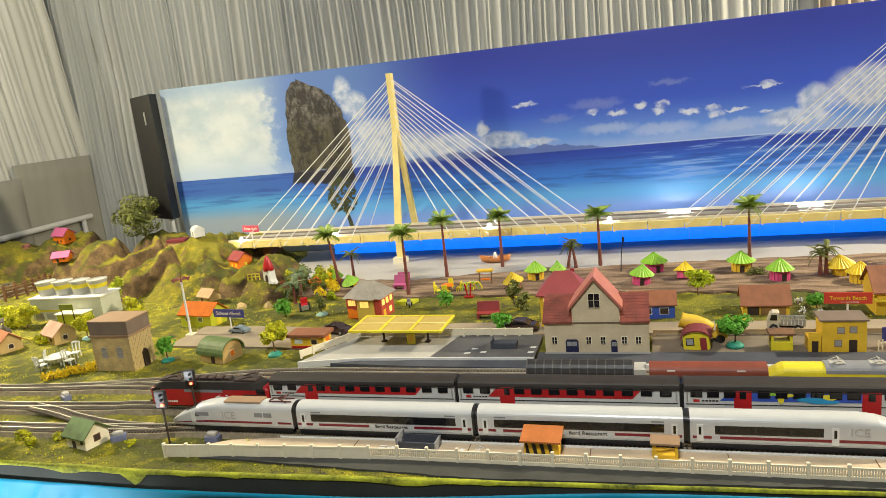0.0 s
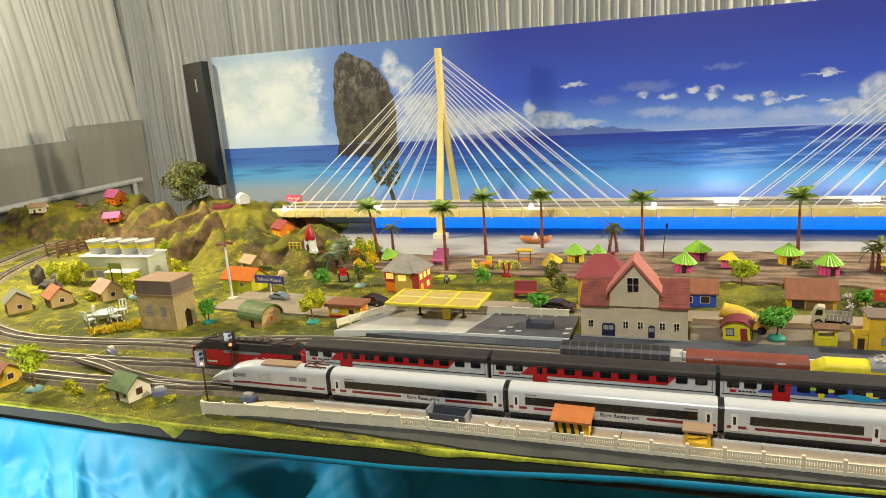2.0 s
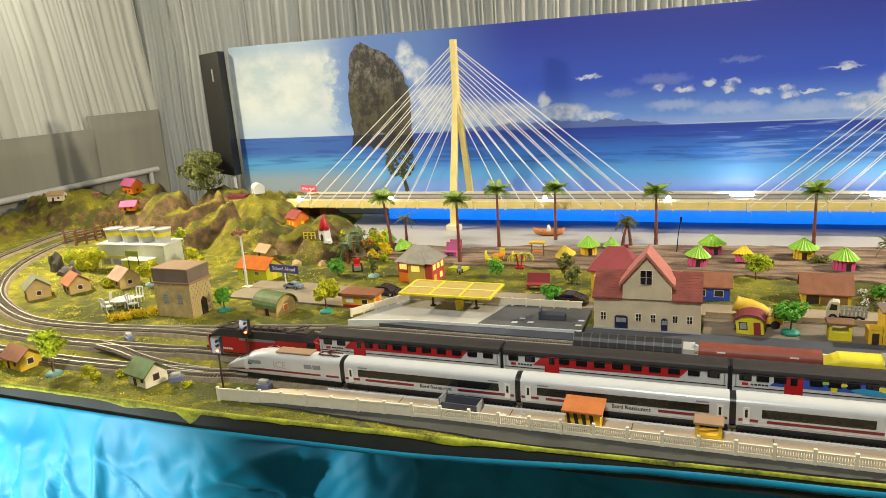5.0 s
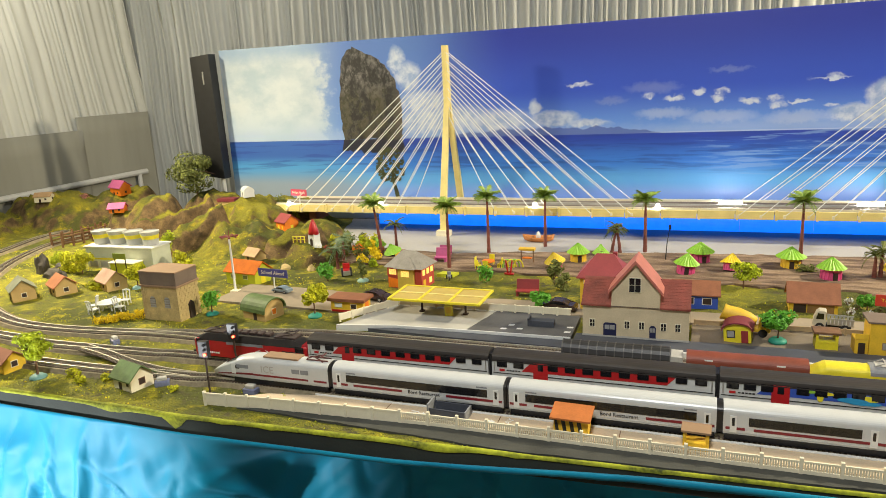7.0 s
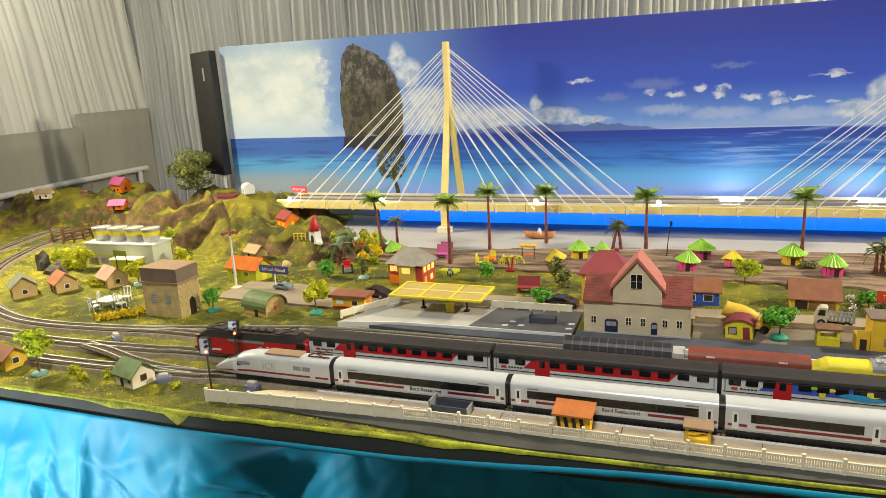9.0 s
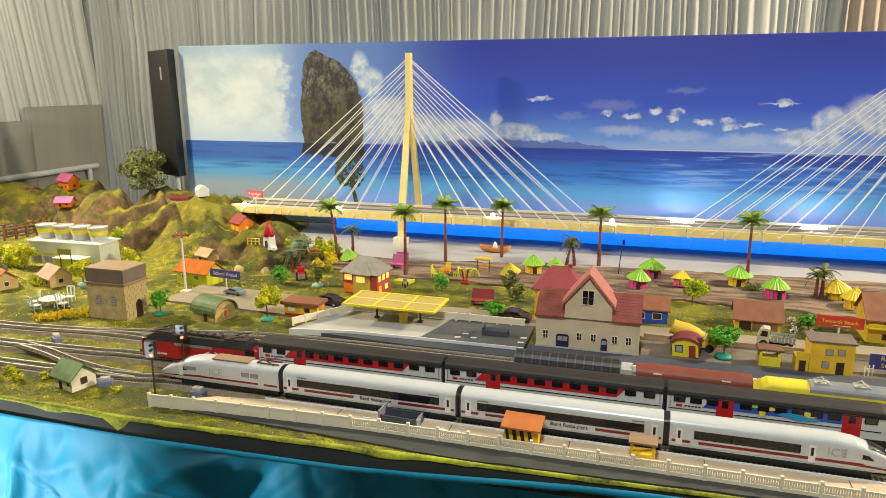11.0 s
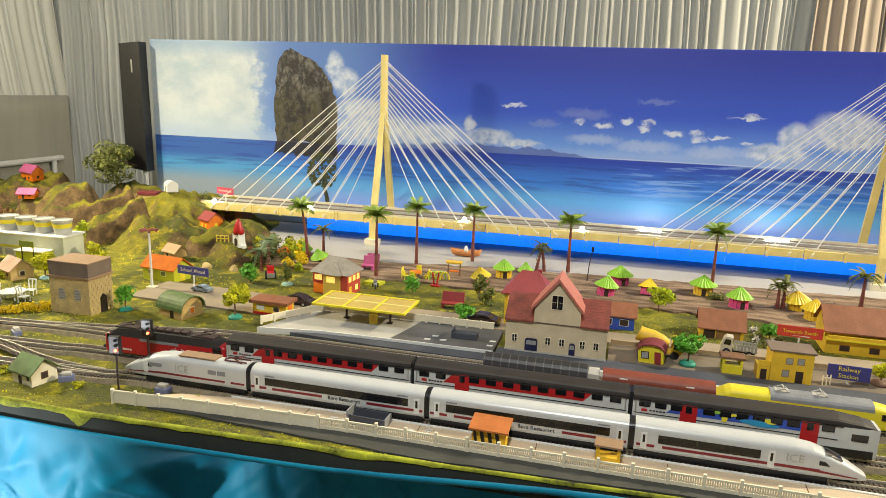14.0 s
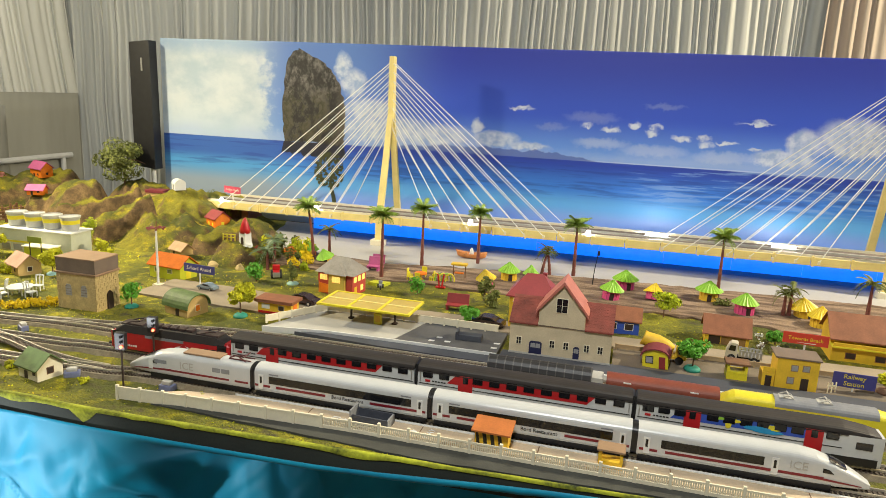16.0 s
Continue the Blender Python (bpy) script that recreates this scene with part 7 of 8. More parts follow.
big_house()
car((-0.915, 1.345, 0.0062), 172, 0.050, CARSILVER, "silver-blue toy car on the sandy road")
car((-0.668, 1.335, 0.0062), 172, 0.072, CARDARK, "glossy dark plum toy car on the road")
car((-0.258, 1.345, 0.0062), 176, 0.076, CARBROWN, "dark brown toy saloon car on the road")
tree((-0.292, 1.322, 0.002), 0.052, 0.022, NEON, "small vivid green drooping tree beside the road", 90, flat=0.8, n=500)
tree((-0.462, 1.515, 0.0), 0.048, 0.020, NEON, "vivid green plastic sapling on the lawn", 91, flat=1.1, n=360)
tree((-0.300, 1.520, 0.0), 0.070, 0.020, FOLIAGEDARK, "dark brown-green wispy tree on the lawn", 92, flat=1.5, n=420)
tree((-0.275, 1.49, 0.0), 0.045, 0.022, FOLIAGEDARK, "dark green shrub tree on the lawn", 93, flat=1.0, n=420)
tree((0.103, 1.575, 0.0), 0.060, 0.034, FOLIAGE, "flat-crowned green tree behind the blue house", 94, flat=0.55, n=1100)


def bench(at, turn, material, label, w=0.05):
    t = thing("bench", label, "bench", at, turn, "benches")
    bm = bm_new(); box(bm, -w / 2, w / 2, -0.010, 0.010, 0.010, 0.013, 0.0006); part("seat", bm, material, t)
    bm = bm_new(); prism(bm, [(0.008, 0.011), (0.011, 0.011), (0.017, 0.034), (0.014, 0.034)], -w / 2, w / 2); part("backrest", bm, material, t)
    for x in (-w / 2 + 0.004, w / 2 - 0.004):
        bm = bm_new(); box(bm, x - 0.0025, x + 0.0025, -0.009, 0.009, 0, 0.010, 0.0005); part("leg", bm, material, t)


bench((-0.345, 1.440, 0.001), 4, ROOFCRIMSON, "crimson red park bench on the lawn", 0.050)
bench((-0.632, 1.672, 0.006), 2, PURPLE, "pink double seat by the beach", 0.034)
bench((-0.632, 1.700, 0.006), 2, PURPLE, "pink double seat by the beach", 0.034)


def hut(at, wall, roof, label, turn=0.0, r=0.019, h=0.026, cone=0.020, over=0.010, tilt=(0, 0)):
    """Round beach hut of upright boards under a ribbed conical roof."""
    t = thing("beach_hut", label, "hut", at, turn, "beach huts", tilt=tilt)
    n = 16
    for k in range(n):
        a = k * 2 * math.pi / n
        bm = bm_new(); box(bm, -0.0016, 0.0016, -r * math.pi / n * 0.92, r * math.pi / n * 0.92, -0.001, h, 0.0004)
        o = part("board", bm, wall, t); o.matrix_basis = pose(r * math.cos(a), r * math.sin(a), 0, 0, 0, math.degrees(a))
    bm = bm_new(); lathe(bm, [(0.0005, 0), (r * 0.96, 0), (r * 0.96, h), (0.0005, h)], 16); part("core", bm, wall, t)
    bm = bm_new()
    m = 44
    rings = []
    for rr, z in ((r + over, h - 0.004), (r * 0.55, h + cone * 0.62), (0.0015, h + cone)):
        rings.append([(rr * (1.035 if k % 2 else 0.97) * math.cos(k * 2 * math.pi / m), rr * (1.035 if k % 2 else 0.97) * math.sin(k * 2 * math.pi / m), z + (0.0009 if k % 2 else 0)) for k in range(m)])
    under = [(0.9 * x, 0.9 * y, z + 0.001) for x, y, z in rings[0]]
    loft(bm, [under] + rings)
    part("roof", bm, roof, t, "ribbed conical roof")
    bm = bm_new(); box(bm, -0.005, 0.005, -r - 0.0026, -r + 0.002, 0, 0.017, 0.0004); part("door", bm, DARKHOLE, t)


ROOFYEL = mat("bright_yellow_ribbed_roof", (0.75, 0.55, 0.02), 0.45, vary=0.12)
hut((-0.322, 1.655, 0.006), PINK, ROOFYEL, "magenta beach hut with a tilted yellow ribbed roof", 10, r=0.016, h=0.022, tilt=(6, -8))
hut((-0.280, 1.735, 0.006), YELLOW, LIME, "yellow beach hut with a lime-green ribbed roof", 20)
hut((-0.018, 1.665, 0.006), PINK, LIME, "magenta beach hut with a lime-green ribbed roof", 5, tilt=(0, 5))
hut((0.014, 1.775, 0.006), PINK, LIME, "magenta beach hut with a lime-green ribbed roof", 25, r=0.021, h=0.028, over=0.012)
hut((0.082, 1.700, 0.006), PINK, ROOFYEL, "magenta beach hut with a bright yellow tilted roof", 40, r=0.016, h=0.020, tilt=(-10, 14))
hut((0.214, 1.755, 0.006), YELLOW, LIME, "yellow beach hut with a smooth lime-green roof", 0, r=0.020, h=0.028, over=0.013)
hut((0.285, 1.670, 0.006), PINK, LIME, "magenta beach hut with a lime-green ribbed roof", 15, r=0.020, h=0.028, over=0.010)
hut((0.418, 1.700, 0.006), YELLOW, ROOFYEL, "yellow beach hut with a yellow ribbed roof", 30, tilt=(0, -10))
hut((0.436, 1.632, 0.006), YELLOW, ROOFYEL, "yellow beach hut with a yellow ribbed roof", 50, r=0.018)
hut((0.640, 1.72, 0.006), YELLOW, LIME, "yellow beach hut with a lime-green roof", 50, r=0.020, over=0.013)
hut((-0.860, 1.760, 0.003), ORANGE, LIME, "orange beach hut with a lime-green roof among the plants", 50, r=0.017, h=0.022)
hut((-0.790, 1.720, 0.004), YELLOW, LIME, "small hut with a lime-green roof by the water", 20, r=0.015, h=0.016, tilt=(10, -14))
hut((-0.230, 1.79, 0.005), ORANGE, LIME, "small hut with a lime-green roof behind the others", 20, r=0.012, h=0.012)

palm((-0.826, 1.715, 0.003), 0.150, 1, lean=(-0.10, 0.02)); palm((-0.590, 1.618, 0.005), 0.160, 2); palm((-0.531, 1.778, 0.005), 0.157, 3)
palm((-0.394, 1.874, 0.004), 0.143, 4, lean=(0.03, 0)); palm((-0.123, 1.850, 0.005), 0.138, 5); palm((0.233, 1.752, 0.005), 0.156, 6, lean=(-0.05, 0.02))
palm((0.572, 1.775, 0.005), 0.075, 7, "grey-green palm tree with drooping fronds on the beach", SMALL_FRONDS, 13, scale=1.25)
palm((0.385, 1.695, 0.005), 0.060, 8, "small dark palm tree beside the yellow huts", SMALL_FRONDS, 11)
palm((0.372, 1.690, 0.005), 0.050, 9, "small dark palm tree beside the yellow huts", SMALL_FRONDS, 10)
palm((-0.206, 1.832, 0.005), 0.055, 10, "small dark double palm on the beach", SMALL_FRONDS, 9, lean=(-0.2, 0)); palm((-0.186, 1.836, 0.005), 0.066, 11, "small dark double palm on the beach", SMALL_FRONDS, 10, lean=(0.15, 0), scale=1.1)
GREYPALM = [frond_mesh(0.034, d, mat("grey_green_leaf", (0.13, 0.19, 0.09), 0.55, vary=0.3, bump=0), leaflets=7, wide=0.45) for d in (0.6, 1.2)]
palm((-0.905, 1.640, 0.002), 0.060, 12, "broad-leaved grey-green palm among the plants", GREYPALM, 11, scale=1.2); palm((-0.890, 1.575, 0.001), 0.050, 13, "broad-leaved grey-green palm among the plants", GREYPALM, 10, scale=1.2)
palm((-0.79, 1.74, 0.003), 0.085, 14, "yellow-green palm beside the tall palm", SMALL_FRONDS, 11)
for k_, (x_, y_, s_1, m_1) in enumerate(((-0.93, 1.69, 0.026, FOLIAGEDARK), (-0.90, 1.72, 0.022, FOLIAGE), (-0.865, 1.66, 0.024, FOLIAGEDARK), (-0.95, 1.75, 0.024, FOLIAGEDARK), (-0.84, 1.62, 0.018, YELFLOCK), (-0.815, 1.655, 0.020, YELFLOCK), (-0.80, 1.605, 0.014, FOLIAGE), (-0.92, 1.60, 0.020, FOLIAGEDARK), (-1.02, 1.80, 0.02, FOLIAGEYEL), (-0.99, 1.71, 0.018, mat("red_flower_flock", (0.35, 0.06, 0.04), 0.8, vary=0.3)))):
    bush((x_, y_, 0.0), (s_1, s_1 * 0.8, s_1 * 1.1), m_1, "dense plant clump among the palms", 120 + k_, 300, 0.0034)
tree((-0.768, 1.478, 0.0), 0.062, 0.011, FOLIAGEDARK, "narrow dark conifer on a pale teal base", 96, base=mat("pale_mint_base", (0.30, 0.48, 0.40), 0.6), flat=2.4, n=420)


def tractor():
    t = thing("toy_tractor", "red and silver toy tractor among the plants", "tractor", (-0.835, 1.520, 0.001), -60)
    bm = bm_new(); box(bm, -0.014, 0.014, -0.008, 0.008, 0.008, 0.018, 0.0012); box(bm, -0.014, -0.002, -0.009, 0.009, 0.018, 0.030, 0.0012); part("body", bm, RED, t)
    bm = bm_new(); box(bm, 0.012, 0.018, -0.009, 0.009, 0.004, 0.016, 0.001); part("grille", bm, SILVER, t)
    for x, r_ in ((-0.009, 0.009), (0.010, 0.006)):
        for y in (-0.011, 0.011):
            bm = bm_new(); tube(bm, [(x, y - 0.0025, r_), (x, y + 0.0025, r_)], r_, 14); part("wheel", bm, TYRE, t)


tractor()


def rowboat():
    t = thing("rowing_boat", "orange-brown wooden rowing boat with a pale load", "boat", (-0.424, 1.925, 0.0045), 3)
    L, n = 0.047, 12
    rings = []
    for k in range(n + 1):
        s = -1 + 2 * k / n
        w = 0.017 * (1 - abs(s) ** 2.4) + 0.0006
        zz = 0.016 + 0.008 * s * s
        rings.append([(s * L, -w, zz), (s * L * 0.90, -w * 0.55, 0.003 + 0.006 * s ** 4), (s * L * 0.86, 0, 0.0005 + 0.006 * s ** 4), (s * L * 0.90, w * 0.55, 0.003 + 0.006 * s ** 4), (s * L, w, zz), (s * L * 0.93, w * 0.86, zz), (s * L * 0.85, w * 0.40, 0.006 + 0.006 * s ** 4), (s * L * 0.85, -w * 0.40, 0.006 + 0.006 * s ** 4), (s * L * 0.93, -w * 0.86, zz)])
    bm = bm_new(); loft(bm, rings); part("hull", bm, mat("orange_brown_boat_wood", (0.48, 0.18, 0.05), 0.5, vary=0.2), t, smooth=True)
    for x in (-0.018, 0.016):
        bm = bm_new(); box(bm, x - 0.003, x + 0.003, -0.014, 0.014, 0.012, 0.014); part("thwart", bm, WOOD, t)
    bm = bm_new(); lathe(bm, [(0.0005, 0.010), (0.007, 0.012), (0.006, 0.022), (0.0035, 0.030), (0.0005, 0.033)], 10); part("load", bm, WHITE, t, "pale bundle", smooth=True)


rowboat()
s_ = thing("lamp_pole", "thin dark leaning lamp pole on the beach", "lamp", (-0.068, 1.775, 0.005), 0)
bm_ = bm_new(); tube(bm_, [(0, 0, -0.002), (0.003, 0.004, 0.045), (0.009, 0.006, 0.088)], [0.0014, 0.0011, 0.0009], 6); part("pole", bm_, BLACK, s_)
bm_ = bm_new(); box(bm_, 0.006, 0.012, 0.003, 0.009, 0.078, 0.090, 0.001); part("head", bm_, BLACK, s_)


def beach_furniture():
    t = thing("picnic_table", "orange-yellow round picnic table on the beach", "table", (-0.492, 1.640, 0.006), 0)
    bm = bm_new(); lathe(bm, [(0.0005, 0.014), (0.016, 0.014), (0.016, 0.017), (0.0005, 0.018)], 16); part("tabletop", bm, ORANGE, t)
    bm = bm_new(); lathe(bm, [(0.0005, 0), (0.009, 0), (0.003, 0.004), (0.003, 0.014), (0.0005, 0.0142)], 10); part("pedestal", bm, YELLOW, t)
    c = thing("beach_chair", "yellow plastic beach chair", "chair", (-0.520, 1.640, 0.006), 90, "chairs on the beach")
    bm = bm_new(); box(bm, -0.007, 0.007, -0.006, 0.006, 0.008, 0.010, 0.0005); part("seat", bm, LEMON, c)
    bm = bm_new(); box(bm, -0.007, 0.007, 0.005, 0.0075, 0.009, 0.025, 0.0008); part("backrest", bm, LEMON, c)
    for x in (-0.006, 0.006):
        for y in (-0.005, 0.006):
            bm = bm_new(); tube(bm, [(x, y, 0), (x, y, 0.009)], 0.0011, 6); part("leg", bm, LEMON, c)
    for x, y, a in ((-0.462, 1.640, -90), (-0.490, 1.612, 180), (-0.492, 1.668, 0), (-0.512, 1.618, 140)):
        copy_thing(c, pose(x, y, 0.006, 0, 0, a))
    w = thing("covered_swing", "orange-roofed swing seat on the beach", "swing", (-0.405, 1.700, 0.006), 0)
    for x in (-0.016, 0.016):
        bm = bm_new(); tube(bm, [(x, 0, -0.001), (x, 0, 0.032)], 0.0016, 6); part("post", bm, WOOD, w)
    bm = bm_new(); box(bm, -0.021, 0.021, -0.010, 0.010, 0.032, 0.038, 0.002); part("roof", bm, YELLOW, w, "orange-yellow roof")
    bm = bm_new(); box(bm, -0.012, 0.012, -0.005, 0.005, 0.010, 0.013, 0.0006); part("seat", bm, ORANGE, w)
    g = thing("climbing_arches", "lime-green and yellow climbing arches for play", "play equipment", (-0.432, 1.640, 0.006), 0)
    for k in range(5):
        bm = bm_new(); a = k * 0.5
        tube(bm, [(-0.020 + 0.009 * k + 0.011 * math.cos(j * math.pi / 8), 0.008 * math.sin(a) + 0.004 * math.cos(j * math.pi / 8), 0.020 * math.sin(j * math.pi / 8)) for j in range(9)], 0.0022, 6)
        part("arch", bm, LIME if k % 2 else LEMON, g)
    v = thing("red_slide_frame", "red V-shaped play frame on the sand", "play equipment", (-0.425, 1.590, 0.005), 0)
    for s in (-1, 1):
        bm = bm_new(); tube(bm, [(s * 0.003, 0, 0), (s * 0.008, 0, 0.034)], 0.0022, 6); part("bar", bm, RED, v)
    bm = bm_new(); box(bm, -0.012, 0.012, -0.005, 0.005, -0.001, 0.002, 0.0005); part("foot", bm, RED, v)
    q = thing("yellow_planter", "yellow-green planter tray at the foot of the palm", "planter", (-0.575, 1.560, 0.001), 0)
    bm = bm_new(); prism(bm, [(-0.024, -0.012), (0.018, -0.012), (0.026, 0.012), (-0.016, 0.012)], 0, 0.008, "z"); part("tray", bm, GREENWALL, q)
    m = thing("toy_motor_tricycle", "dark grey toy tricycle parked on the lawn", "tricycle", (-0.560, 1.530, 0.001), -70)
    bm = bm_new(); box(bm, -0.010, 0.010, -0.004, 0.004, 0.005, 0.012, 0.002); box(bm, -0.010, -0.002, -0.005, 0.005, 0.012, 0.019, 0.002); part("body", bm, GREY, m)
    for x, y in ((0.010, 0), (-0.008, -0.006), (-0.008, 0.006)):
        bm = bm_new(); tube(bm, [(x, y - 0.0015, 0.005), (x, y + 0.0015, 0.005)], 0.005, 12); part("wheel", bm, TYRE, m)


beach_furniture()

# thick planting behind the chapel mound
GREENS = (FOLIAGEDARK, FOLIAGE, FOLIAGEDARK, FOLIAGEYEL)
pr_ = random.Random(77)
for k_ in range(15):
    x_, y_ = -0.99 + 0.155 * pr_.random(), 1.70 + 0.12 * pr_.random()
    s_1 = pr_.uniform(0.013, 0.024)
    bush((x_, y_, 0.003), (s_1, s_1, s_1 * 1.3), GREENS[k_ % 4], "leafy jungle shrub behind the chapel mound", 300 + k_, 260, 0.0042)
for x_, y_, m_1, l_1 in ((-0.850, 1.712, YELFLOCK, "bright yellow flowering shrub beside the tall palm"), (-0.868, 1.742, YELFLOCK, "bright yellow flowering shrub beside the tall palm"), (-0.892, 1.700, ORANGE, "small orange flowering shrub among the greenery"), (-0.93, 1.665, FOLIAGEDARK, "dark shrub at the foot of the mound")):
    bush((x_, y_, 0.003), (0.018, 0.016, 0.022), m_1, l_1, int(-x_ * 1000), 320, 0.0042)

# ---- right: forecourt, goods yard, beach restaurant ----
house("house", "small yellow card house with an arched maroon roof, leaning", (0.078, 1.246, 0.0075), -98, 0.034, 0.044, 0.024, 0.013, LEMON, MAROON, "arch", 0.004, tilt=(5, 0), holes=[("r", -0.010, 0.010, 0.011, 0.011, PALEPANE, "window", BLACK), ("r", 0.012, 0.0, 0.011, 0.022, ROOFCRIMSON, "door", None)])
house("booth", "small yellow open booth with a brown roof", (0.212, 1.240, 0.0075), 0, 0.034, 0.026, 0.011, 0.004, LEMON, LEMON, "flat", 0.0, category="booth")


def booth_top(at, w, d, h, roof, wall):
    t = thing("booth_canopy", "dark roof on yellow corner posts over the booth", "roof", at)
    for x in (-w, w):
        for y in (-d, d):
            bm = bm_new(); box(bm, x - 0.0022, x + 0.0022, y - 0.0022, y + 0.0022, 0, h); part("post", bm, wall, t)
    bm = bm_new(); box(bm, -w - 0.006, w + 0.006, -d - 0.005, d + 0.005, h, h + 0.004, 0.0012); part("roof", bm, roof, t)


booth_top((0.212, 1.240, 0.0225), 0.0145, 0.0105, 0.012, WOOD, LEMON)
tree((0.140, 1.246, 0.0075), 0.058, 0.030, NEON, "drooping vivid green tree on a teal base", 201, base=TEAL, flat=0.7, n=1300, size=0.0034)


def mixer():
    t = thing("cement_mixer_lorry", "yellow-orange toy cement mixer lorry", "lorry", (0.086, 1.280, 0.0075), 172, "parked cars")
    bm = bm_new(); box(bm, -0.045, 0.030, -0.010, 0.010, 0.008, 0.014, 0.001); part("chassis", bm, YELLOW, t)
    bm = bm_new()
    pts = [(0.0345, 0, 0.0375), (0.034, 0, 0.0373), (0.031, 0, 0.0366), (0.026, 0, 0.0352), (0.008, 0, 0.031), (-0.010, 0, 0.027), (-0.022, 0, 0.024)]
    tube(bm, pts, [0.0135, 0.0150, 0.0138, 0.0140, 0.0152, 0.0125, 0.007], 18); part("drum", bm, YELLOW, t, "yellow-orange drum", smooth=True)
    bm = bm_new(); box(bm, -0.046, -0.026, -0.012, 0.012, 0.010, 0.032, 0.002); c = part("cab", bm, YELLOW, t)
    bm = bm_new(); box(bm, -0.0466, -0.0440, -0.010, 0.010, 0.020, 0.029); part("windscreen", bm, GLASSBLACK, c)
    for s in (-1, 1):
        bm = bm_new(); a, b = sorted((s * 0.0118, s * 0.0126)); box(bm, -0.043, -0.031, a, b, 0.020, 0.029); part("side_window", bm, GLASSBLACK, c)
    for x in (-0.034, 0.004, 0.022):
        for s in (-1, 1):
            bm = bm_new(); tube(bm, [(x, s * 0.008, 0.0075), (x, s * 0.0128, 0.0075)], 0.0075, 14); part("wheel", bm, TYRE, t)


mixer()


def truck():
    t = thing("flatbed_truck", "cream and grey toy flatbed truck on the road", "truck", (0.236, 1.3265, 0.0062), 172, "parked cars")
    t.scale = (0.94, 0.94, 1.05)
    bm = bm_new(); box(bm, -0.030, 0.034, -0.007, 0.007, 0.008, 0.013, 0.001); part("chassis", bm, BLACK, t)
    bm = bm_new(); prism(bm, [(0.012, 0.010), (0.034, 0.010), (0.034, 0.020), (0.029, 0.032), (0.024, 0.036), (0.014, 0.036), (0.012, 0.034)], -0.011, 0.011, "y"); c = part("cab", bm, mat("ivory_lorry_paint", (0.55, 0.50, 0.38), 0.4), t)
    for s in (-1, 1):
        bm = bm_new(); a, b = sorted((s * 0.0108, s * 0.0115)); prism(bm, [(0.016, 0.022), (0.029, 0.022), (0.026, 0.032), (0.016, 0.032)], a, b, "y"); part("side_window", bm, GLASSBLACK, c)
    bm = bm_new(); box(bm, -0.034, 0.010, -0.012, 0.012, 0.013, 0.0155, 0.0006); part("bed", bm, SILVER, t)
    for y in (-0.0118, 0.0118):
        for k in range(7):
            bm = bm_new(); box(bm, -0.033 + k * 0.0064, -0.0285 + k * 0.0064, y - 0.0007, y + 0.0007, 0.0155, 0.024); part("stake", bm, SILVER, t)
        bm = bm_new(); box(bm, -0.034, 0.010, y - 0.0008, y + 0.0008, 0.0235, 0.0255); part("side_rail", bm, SILVER, t)
    for x in (-0.020, 0.022):
        for s in (-1, 1):
            bm = bm_new(); tube(bm, [(x, s * 0.007, 0.0078), (x, s * 0.0122, 0.0078)], 0.0078, 14); w = part("wheel", bm, TYRE, t)
            bm = bm_new(); tube(bm, [(x, s * 0.011, 0.0078), (x, s * 0.0127, 0.0078)], 0.004, 10); part("rim", bm, SILVER, w)


truck()
house("barn", "brown boarded barn with a terracotta roof", (0.220, 1.462, 0.001), -2, 0.084, 0.060, 0.024, 0.028, YELLOW, ROOFBROWN, over=0.005, holes=[("f", -0.023, 0.0, 0.022, 0.021, DARKHOLE, "door", None), ("f", 0.013, 0.0, 0.046, 0.021, mat("brown_board_wall", (0.24, 0.13, 0.04), 0.7, vary=0.3), "board_wall", None)], category="barn")


def yellow_block():
    t = thing("signal_house", "two-storey yellow card building with a flat brown roof", "building", (0.303, 1.240, 0.0075), 0, "model houses")
    bm = bm_new(); box(bm, -0.032, 0.034, -0.022, 0.024, 0, 0.054, 0.0005); part("wall", bm, YELLOW, t)
    bm = bm_new(); box(bm, -0.036, 0.037, -0.024, 0.027, 0.054, 0.057, 0.0006); part("roof", bm, TANK, t, "flat brown roof")
    bm = bm_new(); box(bm, -0.052, -0.0325, -0.020, 0.010, 0, 0.024, 0.0005); a = part("annex", bm, YELLOW, t)
    bm = bm_new(); box(bm, -0.052, -0.0325, -0.020, -0.018, 0.0245, 0.034, 0.0004); part("annex_parapet", bm, YELLOW, t)
    bm = bm_new(); box(bm, -0.047, -0.037, -0.0206, -0.0195, 0, 0.019); part("annex_door", bm, DARKHOLE, t)
    for x, z, w, h in ((-0.004, 0.034, 0.009, 0.009), (0.014, 0.035, 0.009, 0.009), (-0.008, 0.011, 0.009, 0.010)):
        opening(t, "f", x, z, w, h, PALEPANE, 0.066, 0.044, "window", "", TANKTOP)
    opening(t, "f", 0.014, 0.0, 0.012, 0.022, DARKHOLE, 0.066, 0.044, "door", "", None)


